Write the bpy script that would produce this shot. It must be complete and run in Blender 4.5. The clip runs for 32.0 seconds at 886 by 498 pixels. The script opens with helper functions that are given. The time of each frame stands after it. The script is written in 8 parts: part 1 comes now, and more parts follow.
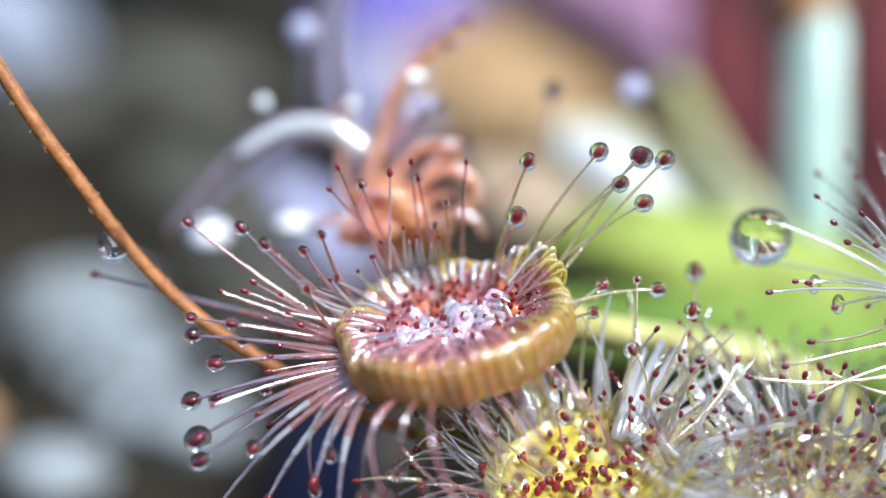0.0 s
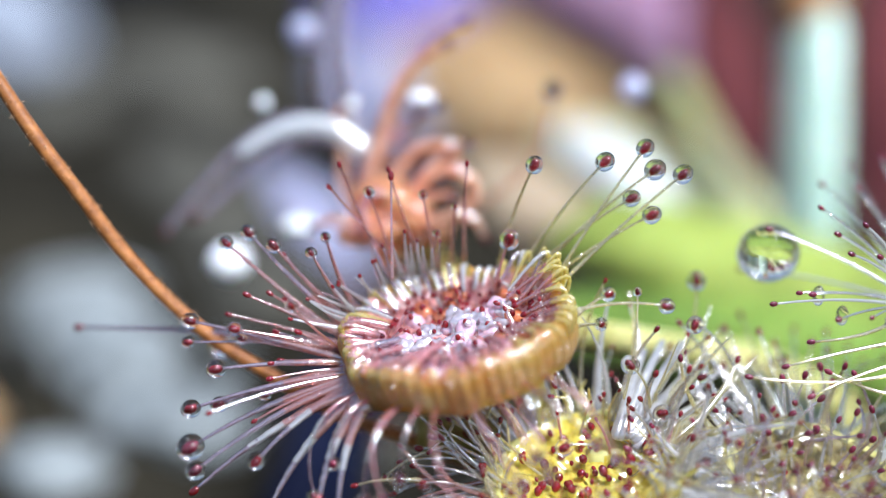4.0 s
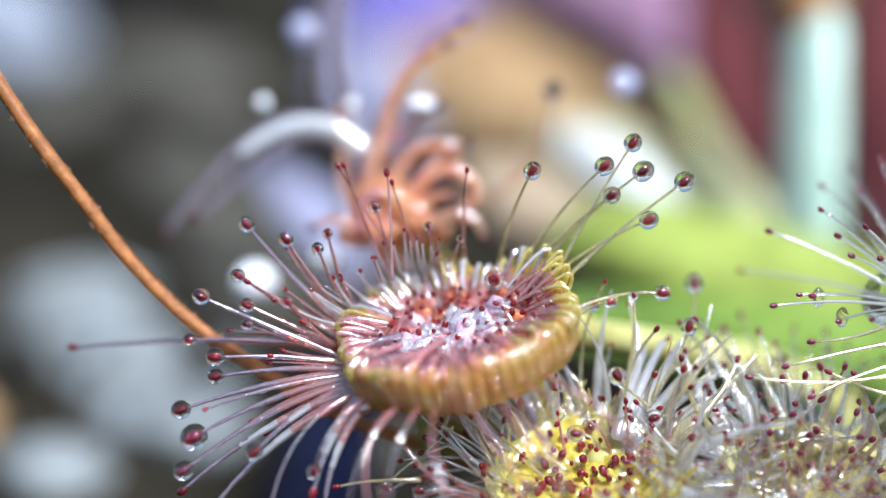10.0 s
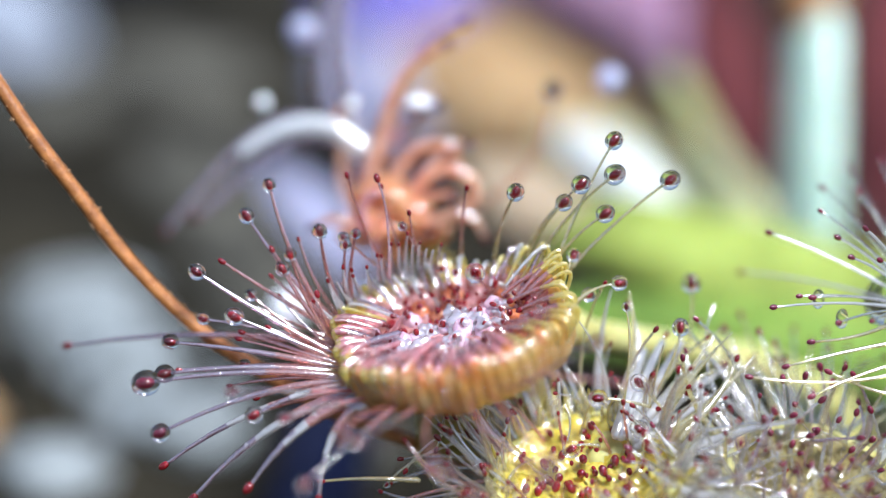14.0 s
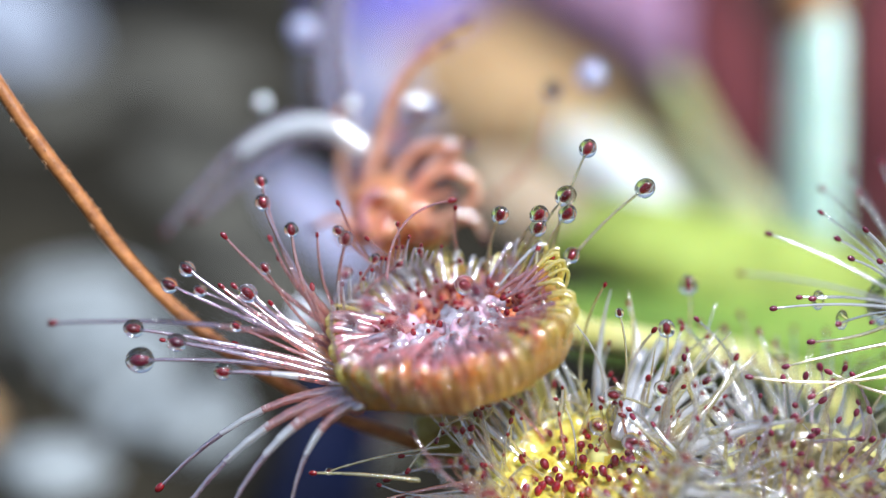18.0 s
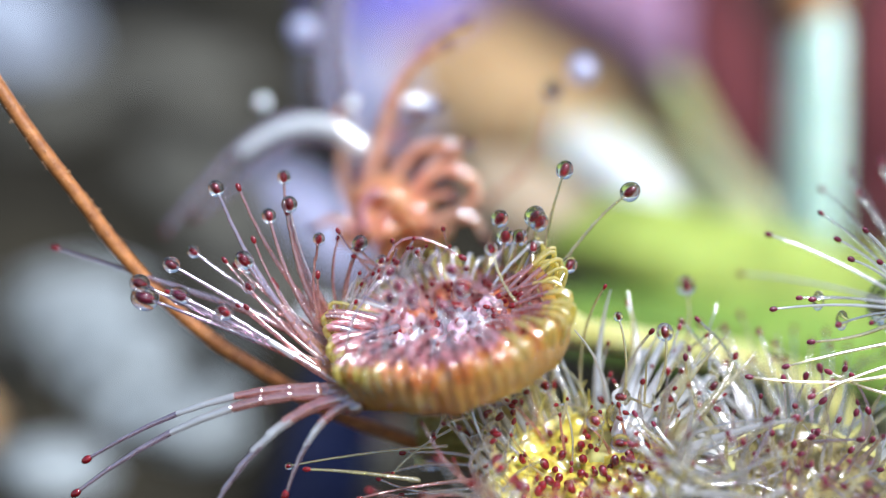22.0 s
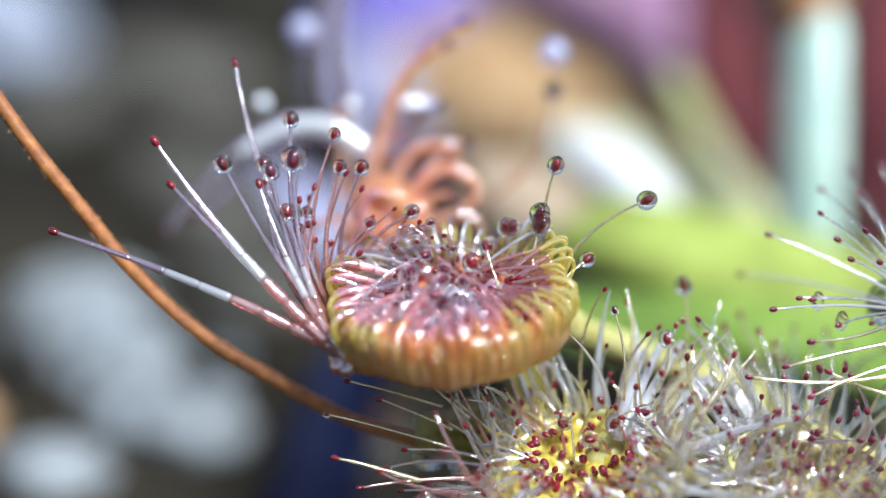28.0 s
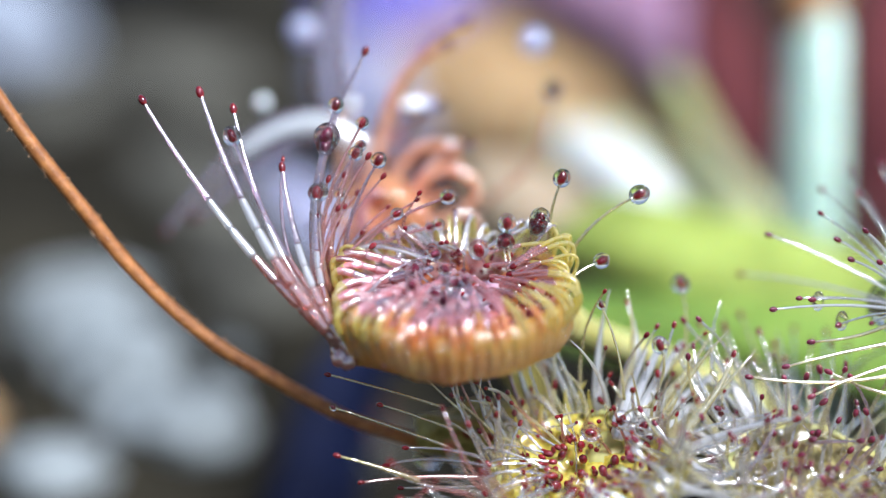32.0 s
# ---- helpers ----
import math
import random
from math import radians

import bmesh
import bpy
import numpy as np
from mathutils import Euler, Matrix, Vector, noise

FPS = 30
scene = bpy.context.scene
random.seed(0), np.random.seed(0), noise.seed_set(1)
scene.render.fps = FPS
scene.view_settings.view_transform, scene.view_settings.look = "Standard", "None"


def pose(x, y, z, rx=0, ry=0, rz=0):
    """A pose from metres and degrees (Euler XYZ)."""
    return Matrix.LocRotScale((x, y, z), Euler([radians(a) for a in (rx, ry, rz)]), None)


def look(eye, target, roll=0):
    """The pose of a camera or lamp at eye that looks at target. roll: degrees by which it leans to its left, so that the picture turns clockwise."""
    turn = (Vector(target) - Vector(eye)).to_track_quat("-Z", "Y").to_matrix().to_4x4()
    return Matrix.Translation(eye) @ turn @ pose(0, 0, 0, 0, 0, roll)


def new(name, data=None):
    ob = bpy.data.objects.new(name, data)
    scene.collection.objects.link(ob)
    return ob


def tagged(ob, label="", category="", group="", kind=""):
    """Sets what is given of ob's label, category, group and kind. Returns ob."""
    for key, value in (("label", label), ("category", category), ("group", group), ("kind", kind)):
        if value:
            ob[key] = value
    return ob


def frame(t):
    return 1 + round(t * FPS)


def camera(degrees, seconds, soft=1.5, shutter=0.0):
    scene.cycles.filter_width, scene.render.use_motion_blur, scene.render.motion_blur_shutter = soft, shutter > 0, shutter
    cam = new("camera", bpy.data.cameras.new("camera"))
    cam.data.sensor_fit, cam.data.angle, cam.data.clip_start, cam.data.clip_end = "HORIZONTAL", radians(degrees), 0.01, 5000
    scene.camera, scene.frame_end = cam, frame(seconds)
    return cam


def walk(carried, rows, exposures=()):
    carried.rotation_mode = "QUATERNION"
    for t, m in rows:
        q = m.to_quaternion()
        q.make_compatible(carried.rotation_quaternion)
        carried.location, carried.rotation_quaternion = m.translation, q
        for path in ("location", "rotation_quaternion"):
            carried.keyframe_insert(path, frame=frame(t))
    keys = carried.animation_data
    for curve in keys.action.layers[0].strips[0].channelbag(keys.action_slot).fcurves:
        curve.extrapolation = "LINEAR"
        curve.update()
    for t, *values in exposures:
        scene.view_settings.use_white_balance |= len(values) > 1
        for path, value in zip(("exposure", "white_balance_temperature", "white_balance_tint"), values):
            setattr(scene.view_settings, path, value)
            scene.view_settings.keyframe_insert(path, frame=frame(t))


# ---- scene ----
MM = 0.001
TILT = 18.0  # the camera looks down by this many degrees
FOCUS = 48.8 * MM

# ---- camera ----
cam = camera(32.0, 32.0, soft=0.9)
aim = pose(0, -FOCUS * math.cos(radians(TILT)), FOCUS * math.sin(radians(TILT)), 90 - TILT, 0, 0)
walk(cam, [(0.0, aim), (32.0, aim)])
cam.data.dof.use_dof = True
cam.data.dof.focus_distance = FOCUS
cam.data.dof.aperture_fstop = 15.0

# ---- light ----
world = bpy.data.worlds.new("sky")
scene.world = world
world.use_nodes = True
SUN_ELEV, SUN_TURN = radians(58), radians(142)  # height, and bearing from the +y axis towards +x
sky = world.node_tree.nodes.new("ShaderNodeTexSky")
sky.sky_type, sky.sun_disc = "NISHITA", False
sky.sun_elevation, sky.sun_rotation = SUN_ELEV, SUN_TURN
back = world.node_tree.nodes["Background"]
back.inputs["Strength"].default_value = 0.095
world.node_tree.links.new(sky.outputs[0], back.inputs["Color"])
sun = new("sun", bpy.data.lights.new("sun", "SUN"))
sun.data.energy, sun.data.angle, sun.data.color = 5.0, radians(20), (0.84, 0.90, 1.0)
to_sun = Vector((math.sin(SUN_TURN) * math.cos(SUN_ELEV), math.cos(SUN_TURN) * math.cos(SUN_ELEV), math.sin(SUN_ELEV)))
sun.matrix_world = look(to_sun, (0, 0, 0))
scene.view_settings.exposure = 0.64


# ---- materials ----
def mat(name, dark, light, size, rough=0.5, sss=0.0, depth=0.4, coat=0.0, bump=0.0, through_light=0.0, ior=1.45, vary=0.0, spots=None, streak=False, glow=0.0, see=0.0, shine_share=0.13, shine_rough=0.05):
    """size: millimetres of the coarse variation; depth: millimetres that light goes under the skin."""
    m = bpy.data.materials.new(name)
    m.use_nodes = True
    nt = m.node_tree
    b = nt.nodes["Principled BSDF"]
    co = nt.nodes.new("ShaderNodeTexCoord")
    big, fine = nt.nodes.new("ShaderNodeTexNoise"), nt.nodes.new("ShaderNodeTexNoise")
    big.inputs["Scale"].default_value, fine.inputs["Scale"].default_value = 1000 / size, 6000 / size
    big.inputs["Detail"].default_value = 4
    where = co.outputs["Object"]
    if streak:  # drawn out along z
        pull = nt.nodes.new("ShaderNodeMapping")
        pull.inputs["Scale"].default_value = (2.5, 2.5, 0.15)
        nt.links.new(where, pull.inputs["Vector"])
        where = pull.outputs["Vector"]
    for n in (big, fine):
        nt.links.new(where, n.inputs["Vector"])
    add = nt.nodes.new("ShaderNodeMath")
    add.operation = "MULTIPLY_ADD"
    add.inputs[1].default_value, add.inputs[2].default_value = 0.35, 0.0
    nt.links.new(fine.outputs["Fac"], add.inputs[0])
    both = nt.nodes.new("ShaderNodeMath")
    both.operation = "MULTIPLY_ADD"
    both.inputs[1].default_value = 0.75
    nt.links.new(big.outputs["Fac"], both.inputs[0])
    nt.links.new(add.outputs[0], both.inputs[2])
    ramp = nt.nodes.new("ShaderNodeValToRGB")
    ramp.color_ramp.elements[0].position, ramp.color_ramp.elements[1].position = 0.35, 0.72
    ramp.color_ramp.elements[0].color, ramp.color_ramp.elements[1].color = (*dark, 1), (*light, 1)
    nt.links.new(both.outputs[0], ramp.inputs["Fac"])
    colour = ramp.outputs["Color"]
    if spots:
        cell = nt.nodes.new("ShaderNodeTexVoronoi")
        cell.inputs["Scale"].default_value = 1000 / spots[1]
        nt.links.new(co.outputs["Object"], cell.inputs["Vector"])
        cut = nt.nodes.new("ShaderNodeMapRange")
        cut.inputs["From Min"].default_value, cut.inputs["From Max"].default_value = spots[2], spots[2] + 0.12
        cut.inputs["To Min"].default_value, cut.inputs["To Max"].default_value = 1, 0
        nt.links.new(cell.outputs["Distance"], cut.inputs["Value"])
        mix = nt.nodes.new("ShaderNodeMix")
        mix.data_type = "RGBA"
        nt.links.new(cut.outputs["Result"], mix.inputs["Factor"])
        nt.links.new(colour, mix.inputs["A"])
        mix.inputs["B"].default_value = (*spots[0], 1)
        colour = mix.outputs["Result"]
    if vary:
        info, hsv = nt.nodes.new("ShaderNodeObjectInfo"), nt.nodes.new("ShaderNodeHueSaturation")
        span = nt.nodes.new("ShaderNodeMapRange")
        span.inputs["To Min"].default_value, span.inputs["To Max"].default_value = 1 - vary, 1 + vary
        nt.links.new(info.outputs["Random"], span.inputs["Value"])
        nt.links.new(span.outputs["Result"], hsv.inputs["Value"])
        nt.links.new(colour, hsv.inputs["Color"])
        colour = hsv.outputs["Color"]
    nt.links.new(colour, b.inputs["Base Color"])
    b.inputs["Roughness"].default_value, b.inputs["IOR"].default_value = rough, ior
    b.inputs["Subsurface Weight"].default_value = sss
    b.inputs["Subsurface Radius"].default_value = (1.0, 0.6, 0.35)
    b.inputs["Subsurface Scale"].default_value = depth * MM
    b.inputs["Coat Weight"].default_value, b.inputs["Coat Roughness"].default_value = coat, 0.04
    b.inputs["Coat IOR"].default_value = 2.15 if coat > 0.95 else 1.5
    b.inputs["Transmission Weight"].default_value = through_light
    if bump:
        bm = nt.nodes.new("ShaderNodeBump")
        bm.inputs["Strength"].default_value, bm.inputs["Distance"].default_value = bump, 0.06 * size * MM
        nt.links.new(both.outputs[0], bm.inputs["Height"])
        nt.links.new(bm.outputs["Normal"], b.inputs["Normal"])
        nt.links.new(bm.outputs["Normal"], b.inputs["Coat Normal"])
    if glow or see:  # jelly: light shines through from behind, and some passes straight
        last = b.outputs[0]
        for share, kind in ((glow, "ShaderNodeBsdfTranslucent"), (see, "ShaderNodeBsdfTransparent")):
            extra, mix = nt.nodes.new(kind), nt.nodes.new("ShaderNodeMixShader")
            nt.links.new(colour, extra.inputs["Color"])
            mix.inputs["Fac"].default_value = share
            nt.links.new(last, mix.inputs[1])
            nt.links.new(extra.outputs[0], mix.inputs[2])
            last = mix.outputs[0]
        if coat and see:  # the wet skin over it
            shine, mix = nt.nodes.new("ShaderNodeBsdfGlossy"), nt.nodes.new("ShaderNodeMixShader")
            mix.inputs["Fac"].default_value, shine.inputs["Roughness"].default_value = shine_share * coat, shine_rough
            if bump:
                nt.links.new(bm.outputs["Normal"], shine.inputs["Normal"])
            nt.links.new(last, mix.inputs[1])
            nt.links.new(shine.outputs[0], mix.inputs[2])
            last = mix.outputs[0]
        nt.links.new(last, nt.nodes["Material Output"].inputs["Surface"])
    return m


STALK = mat("pale_stalk", (0.92, 0.90, 0.90), (1.0, 1.0, 1.0), 0.3, 0.05, 0.0, 0.25, 1.0, 0.3, 0.35, 1.5, vary=0.06, streak=True, glow=0.44, see=0.25, shine_share=0.36, shine_rough=0.12)
GLASSY = mat("glassy_stalk", (0.46, 0.22, 0.34), (1.0, 0.86, 0.94), 0.3, 0.05, 0.0, 0.25, 1.0, 0.35, 0.7, 1.5, vary=0.06, streak=True, glow=0.1, see=0.38, shine_share=0.34, shine_rough=0.14)
STALK_PINK = mat("pink_stalk", (0.66, 0.14, 0.13), (1.0, 0.64, 0.56), 0.3, 0.05, 0.0, 0.25, 1.0, 0.3, 0.6, 1.5, vary=0.06, streak=True, glow=0.18, see=0.34, shine_share=0.28, shine_rough=0.12)
CLEAR_STALK = mat("clear_stalk", (0.90, 0.82, 0.78), (1.0, 1.0, 0.98), 0.3, 0.05, 0.0, 0.25, 1.0, 0.45, 0.7, 1.45, vary=0.06, streak=True, glow=0.1, see=0.6, shine_share=0.42, shine_rough=0.12)
STALK_GREEN = mat("yellow_green_stalk", (0.76, 0.64, 0.22), (1.0, 0.95, 0.64), 0.3, 0.05, 0.0, 0.25, 1.0, 0.3, 0.5, 1.5, vary=0.1, streak=True, glow=0.22, see=0.4, shine_share=0.3, shine_rough=0.12)
RIB = mat("yellow_rib", (1.0, 0.86, 0.20), (1.0, 0.97, 0.56), 0.6, 0.04, 0.0, 0.6, 1.0, 0.08, 0.3, 1.42, vary=0.05, glow=0.45, see=0.55, shine_share=0.2)
RIB_AMBER = mat("amber_rib", (1.0, 0.42, 0.08), (1.0, 0.70, 0.25), 0.6, 0.05, 0.0, 0.8, 1.0, 0.08, 0.15, 1.42, vary=0.05, glow=0.5, see=0.45, shine_share=0.16)
RIB_PINK = mat("rosy_rib", (0.92, 0.30, 0.30), (1.0, 0.72, 0.76), 0.5, 0.04, 0.0, 0.6, 1.0, 0.1, 0.4, 1.42, vary=0.1, glow=0.3, see=0.34, shine_share=0.2)
OUTER = mat("amber_blade", (0.96, 0.47, 0.06), (1.0, 0.79, 0.25), 1.4, 0.08, 0.2, 0.9, 1.0, 0.3, glow=0.55, see=0.25, shine_share=0.2)
INNER = mat("pink_blade_face", (0.22, 0.03, 0.02), (0.80, 0.42, 0.40), 1.3, 0.05, 0.3, 0.5, 1.0, 0.6, spots=((0.26, 0.010, 0.015), 0.55, 0.26), glow=0.2)
YELLOW = mat("yellow_blade_face", (0.50, 0.36, 0.02), (0.95, 0.80, 0.17), 0.7, 0.12, 0.3, 0.6, 1.0, 0.5, glow=0.25)
BRONZE = mat("bronze_blade_face", (0.08, 0.06, 0.02), (0.40, 0.33, 0.13), 0.7, 0.12, 0.3, 0.6, 0.8, 0.5, glow=0.15)
RED = mat("red_gland", (0.07, 0.002, 0.005), (0.25, 0.008, 0.012), 0.3, 0.14, 0.2, 0.12, 0.9, 0.1, vary=0.3)
MAROON = mat("maroon_gland", (0.07, 0.004, 0.014), (0.20, 0.014, 0.036), 0.3, 0.16, 0.2, 0.12, 0.9, 0.1, vary=0.25)
FLUID = mat("milky_fluid", (0.84, 0.76, 0.86), (0.98, 0.96, 1.0), 0.9, 0.03, 0.0, 0.5, 1.0, 0.25, 0.3, 1.36, glow=0.2, see=0.3, shine_share=0.3)
SWELL = mat("pale_swelling", (0.58, 0.24, 0.32), (0.92, 0.70, 0.82), 0.5, 0.06, 0.3, 0.4, 1.0, 0.2, vary=0.12, glow=0.25)
SWELL_RED = mat("rusty_swelling", (0.28, 0.03, 0.01), (0.80, 0.26, 0.10), 0.4, 0.08, 0.3, 0.4, 1.0, 0.2, vary=0.2, glow=0.25)
# drops whose blurred glint is put into the base colour, white and violet
GLINT_WHITE = mat("white_glint_drop", (0.90, 0.92, 0.98), (0.97, 0.98, 1.0), 1.0, 0.1, 0.2, 0.5, 1.0, 0.05)
GLINT_VIOLET = mat("violet_glint_drop", (0.56, 0.56, 0.84), (0.86, 0.86, 1.0), 0.6, 0.1, 0.2, 0.5, 1.0, 0.05, glow=0.3, see=0.25)
GREEN = mat("green_petiole", (0.30, 0.42, 0.04), (0.62, 0.72, 0.12), 3.0, 0.4, 0.3, 0.8, 0.4, 0.3)
LIME = mat("lime_leaf_stalk", (0.04, 0.06, 0.008), (0.33, 0.40, 0.09), 8.0, 0.7, 0.3, 1.2, 0.0, 0.3, ior=1.2)
ORANGE = mat("orange_blade", (0.70, 0.24, 0.08), (1.0, 0.60, 0.32), 1.2, 0.3, 0.4, 0.6, 0.8, 0.5, glow=0.4, see=0.2)
ORANGE_STALK = mat("orange_stalk", (0.80, 0.32, 0.16), (1.0, 0.72, 0.50), 0.8, 0.08, 0.0, 0.4, 1.0, 0.2, 0.3, 1.42, vary=0.2, glow=0.4, see=0.35, shine_share=0.12)
# pale stalk whose bright highlight is put into a white base colour
GLINT_STALK = mat("glint_white_stalk", (0.84, 0.90, 0.90), (1.0, 1.0, 1.0), 2.0, 0.15, 0.0, 0.4, 1.0, 0.1, 0.0, 1.45, glow=0.4, see=0.15, shine_share=0.15)
BROWN = mat("brown_stem", (0.18, 0.055, 0.012), (0.46, 0.18, 0.05), 0.4, 0.5, 0.2, 0.2, 0.15, 1.0)
HAIR = mat("brown_hair", (0.45, 0.22, 0.10), (0.65, 0.40, 0.22), 0.3, 0.4)
SOIL = mat("damp_peat", (0.002, 0.002, 0.002), (0.035, 0.03, 0.02), 14.0, 0.98, bump=0.8, ior=1.15)
STONE = mat("grey_stone", (0.004, 0.0038, 0.0035), (0.135, 0.128, 0.105), 8.0, 0.95, bump=0.5, ior=1.15, vary=0.5)
PALE_STONE = mat("pale_grey_stone", (0.16, 0.18, 0.22), (0.42, 0.46, 0.54), 12.0, 0.6, bump=0.5)
PERLITE = mat("white_perlite", (0.05, 0.055, 0.055), (0.33, 0.36, 0.36), 3.5, 0.6, bump=0.5, vary=0.15)
MINT = mat("pale_mint_stem", (0.26, 0.40, 0.30), (0.50, 0.64, 0.54), 3.0, 0.4, 0.4, 0.8, 0.3, 0.2)
RUST = mat("rusty_bract", (0.22, 0.08, 0.03), (0.50, 0.26, 0.12), 4.0, 0.5, 0.2, 0.6, 0.2, 0.3)
OLIVE = mat("olive_leaf_stalk", (0.42, 0.38, 0.10), (0.70, 0.66, 0.28), 3.0, 0.4, 0.3, 0.8, 0.5, 0.2)
LEAF_GREEN = mat("leaf_green_stalk", (0.03, 0.075, 0.012), (0.23, 0.34, 0.065), 6.0, 0.7, 0.3, 1.0, 0.0, 0.3, ior=1.2)
OLIVE_SKIN = mat("olive_blade", (0.16, 0.12, 0.02), (0.52, 0.44, 0.12), 1.0, 0.4, 0.3, 0.6, 0.2, 0.4, spots=((0.20, 0.02, 0.01), 0.8, 0.18), glow=0.25)
PALE = mat("pale_leaf_stalk", (0.24, 0.26, 0.08), (0.62, 0.62, 0.38), 6.0, 0.7, 0.3, 0.8, 0.0, 0.2, ior=1.2)
WINE = mat("wine_red_leaf", (0.03, 0.006, 0.008), (0.14, 0.036, 0.038), 8.0, 0.8, 0.2, 0.6, 0.0, 0.3, ior=1.2)
LILAC = mat("lilac_petal", (0.13, 0.13, 0.20), (0.36, 0.36, 0.48), 8.0, 0.8, 0.3, 0.6, 0.0, 0.2, ior=1.2)
VIOLET = mat("violet_petal", (0.05, 0.04, 0.20), (0.24, 0.20, 0.54), 8.0, 0.8, 0.3, 0.6, 0.0, 0.2, ior=1.2)
MAUVE = mat("mauve_petal", (0.18, 0.08, 0.14), (0.42, 0.26, 0.36), 8.0, 0.8, 0.3, 0.6, 0.0, 0.2, ior=1.2)
OCHRE = mat("ochre_leaf", (0.22, 0.12, 0.06), (0.58, 0.39, 0.20), 7.0, 0.8, 0.3, 0.6, 0.0, 0.2, ior=1.2)
PEACH = mat("peach_leaf", (0.40, 0.40, 0.38), (0.76, 0.78, 0.76), 6.0, 0.7, 0.3, 0.6, 0.0, 0.2, ior=1.2)
BEIGE = mat("beige_leaf", (0.22, 0.15, 0.10), (0.48, 0.38, 0.26), 6.0, 0.8, 0.3, 0.6, 0.0, 0.2, ior=1.2)
POT = mat("blue_plastic_pot", (0.003, 0.004, 0.012), (0.006, 0.010, 0.036), 4.0, 0.7, bump=0.1, ior=1.2)


def clear(name):
    """Dew: refracting drops that let part of the light straight through."""
    m = bpy.data.materials.new(name)
    m.use_nodes = True
    nt = m.node_tree
    glass, pane, mix = nt.nodes.new("ShaderNodeBsdfGlass"), nt.nodes.new("ShaderNodeBsdfTransparent"), nt.nodes.new("ShaderNodeMixShader")
    glass.inputs["IOR"].default_value, glass.inputs["Roughness"].default_value = 1.36, 0.0
    glass.inputs["Color"].default_value = (1.0, 0.985, 0.99, 1)
    mix.inputs["Fac"].default_value = 0.8
    nt.links.new(pane.outputs[0], mix.inputs[1])
    nt.links.new(glass.outputs[0], mix.inputs[2])
    nt.links.new(mix.outputs[0], nt.nodes["Material Output"].inputs["Surface"])
    return m


DEW = clear("clear_mucilage")


def film(name):
    """A thin wet film: seen through, with uneven gloss."""
    m = bpy.data.materials.new(name)
    m.use_nodes = True
    nt = m.node_tree
    shine, pane, mix, grain, bm = (nt.nodes.new("ShaderNode" + k) for k in ("BsdfGlossy", "BsdfTransparent", "MixShader", "TexNoise", "Bump"))
    pane.inputs["Color"].default_value = (1.0, 0.97, 0.95, 1)
    shine.inputs["Roughness"].default_value = 0.06
    grain.inputs["Scale"].default_value, grain.inputs["Detail"].default_value = 900, 3
    bm.inputs["Strength"].default_value, bm.inputs["Distance"].default_value = 0.6, 0.3 * MM
    mix.inputs["Fac"].default_value = 0.05
    nt.links.new(grain.outputs["Fac"], bm.inputs["Height"])
    nt.links.new(bm.outputs["Normal"], shine.inputs["Normal"])
    nt.links.new(pane.outputs[0], mix.inputs[1])
    nt.links.new(shine.outputs[0], mix.inputs[2])
    nt.links.new(mix.outputs[0], nt.nodes["Material Output"].inputs["Surface"])
    return m


FILM = film("wet_film")


# ---- building helpers ----
def mesh(name, verts, faces):
    me = bpy.data.meshes.new(name)
    me.from_pydata([tuple(v) for v in verts], [], faces)
    me.polygons.foreach_set("use_smooth", [True] * len(me.polygons))
    me.update()
    return me


def part(name, me, material, parent, label=""):
    ob = new(name, me)
    if not me.materials:
        me.materials.append(material)
    ob.parent = parent
    return tagged(ob, label)


def thing(name, m, label, category, group="", kind=""):
    ob = new(name)
    ob.empty_display_size = 0.001
    ob.matrix_world = m
    return tagged(ob, label, category, group, kind)


def sweep(points, radii, sides=8, flat=1.0):
    """A round-ended tube of verts and faces along points; flat squashes it."""
    pts = [Vector(p) for p in points]
    ahead = [(pts[min(i + 1, len(pts) - 1)] - pts[max(i - 1, 0)]).normalized() for i in range(len(pts))]
    side = ahead[0].orthogonal().normalized()
    rings = []
    for i, (p, d, r) in enumerate(zip(pts, ahead, radii)):
        side = (side - d * side.dot(d)).normalized()
        up = d.cross(side)
        if i == 0:
            rings.append((p - d * r * 0.75, side, up, r * 0.6))
        rings.append((p, side, up, r))
        if i == len(pts) - 1:
            rings.append((p + d * r * 0.75, side, up, r * 0.6))
    verts, faces = [], []
    for c, s, u, r in rings:
        for k in range(sides):
            a = 2 * math.pi * k / sides
            verts.append(c + s * (r * math.cos(a)) + u * (r * flat * math.sin(a)))
    for i in range(len(rings) - 1):
        for k in range(sides):
            k2 = (k + 1) % sides
            faces.append((i * sides + k, i * sides + k2, (i + 1) * sides + k2, (i + 1) * sides + k))
    first, last = len(verts), len(verts) + 1
    c0, s0, u0, r0 = rings[0]
    c1, s1, u1, r1 = rings[-1]
    verts += [c0 - s0.cross(u0) * r0 * 0.4, c1 + s1.cross(u1) * r1 * 0.4]
    for k in range(sides):
        k2 = (k + 1) % sides
        faces.append((first, k2, k))
        faces.append((last, (len(rings) - 1) * sides + k, (len(rings) - 1) * sides + k2))
    return verts, faces


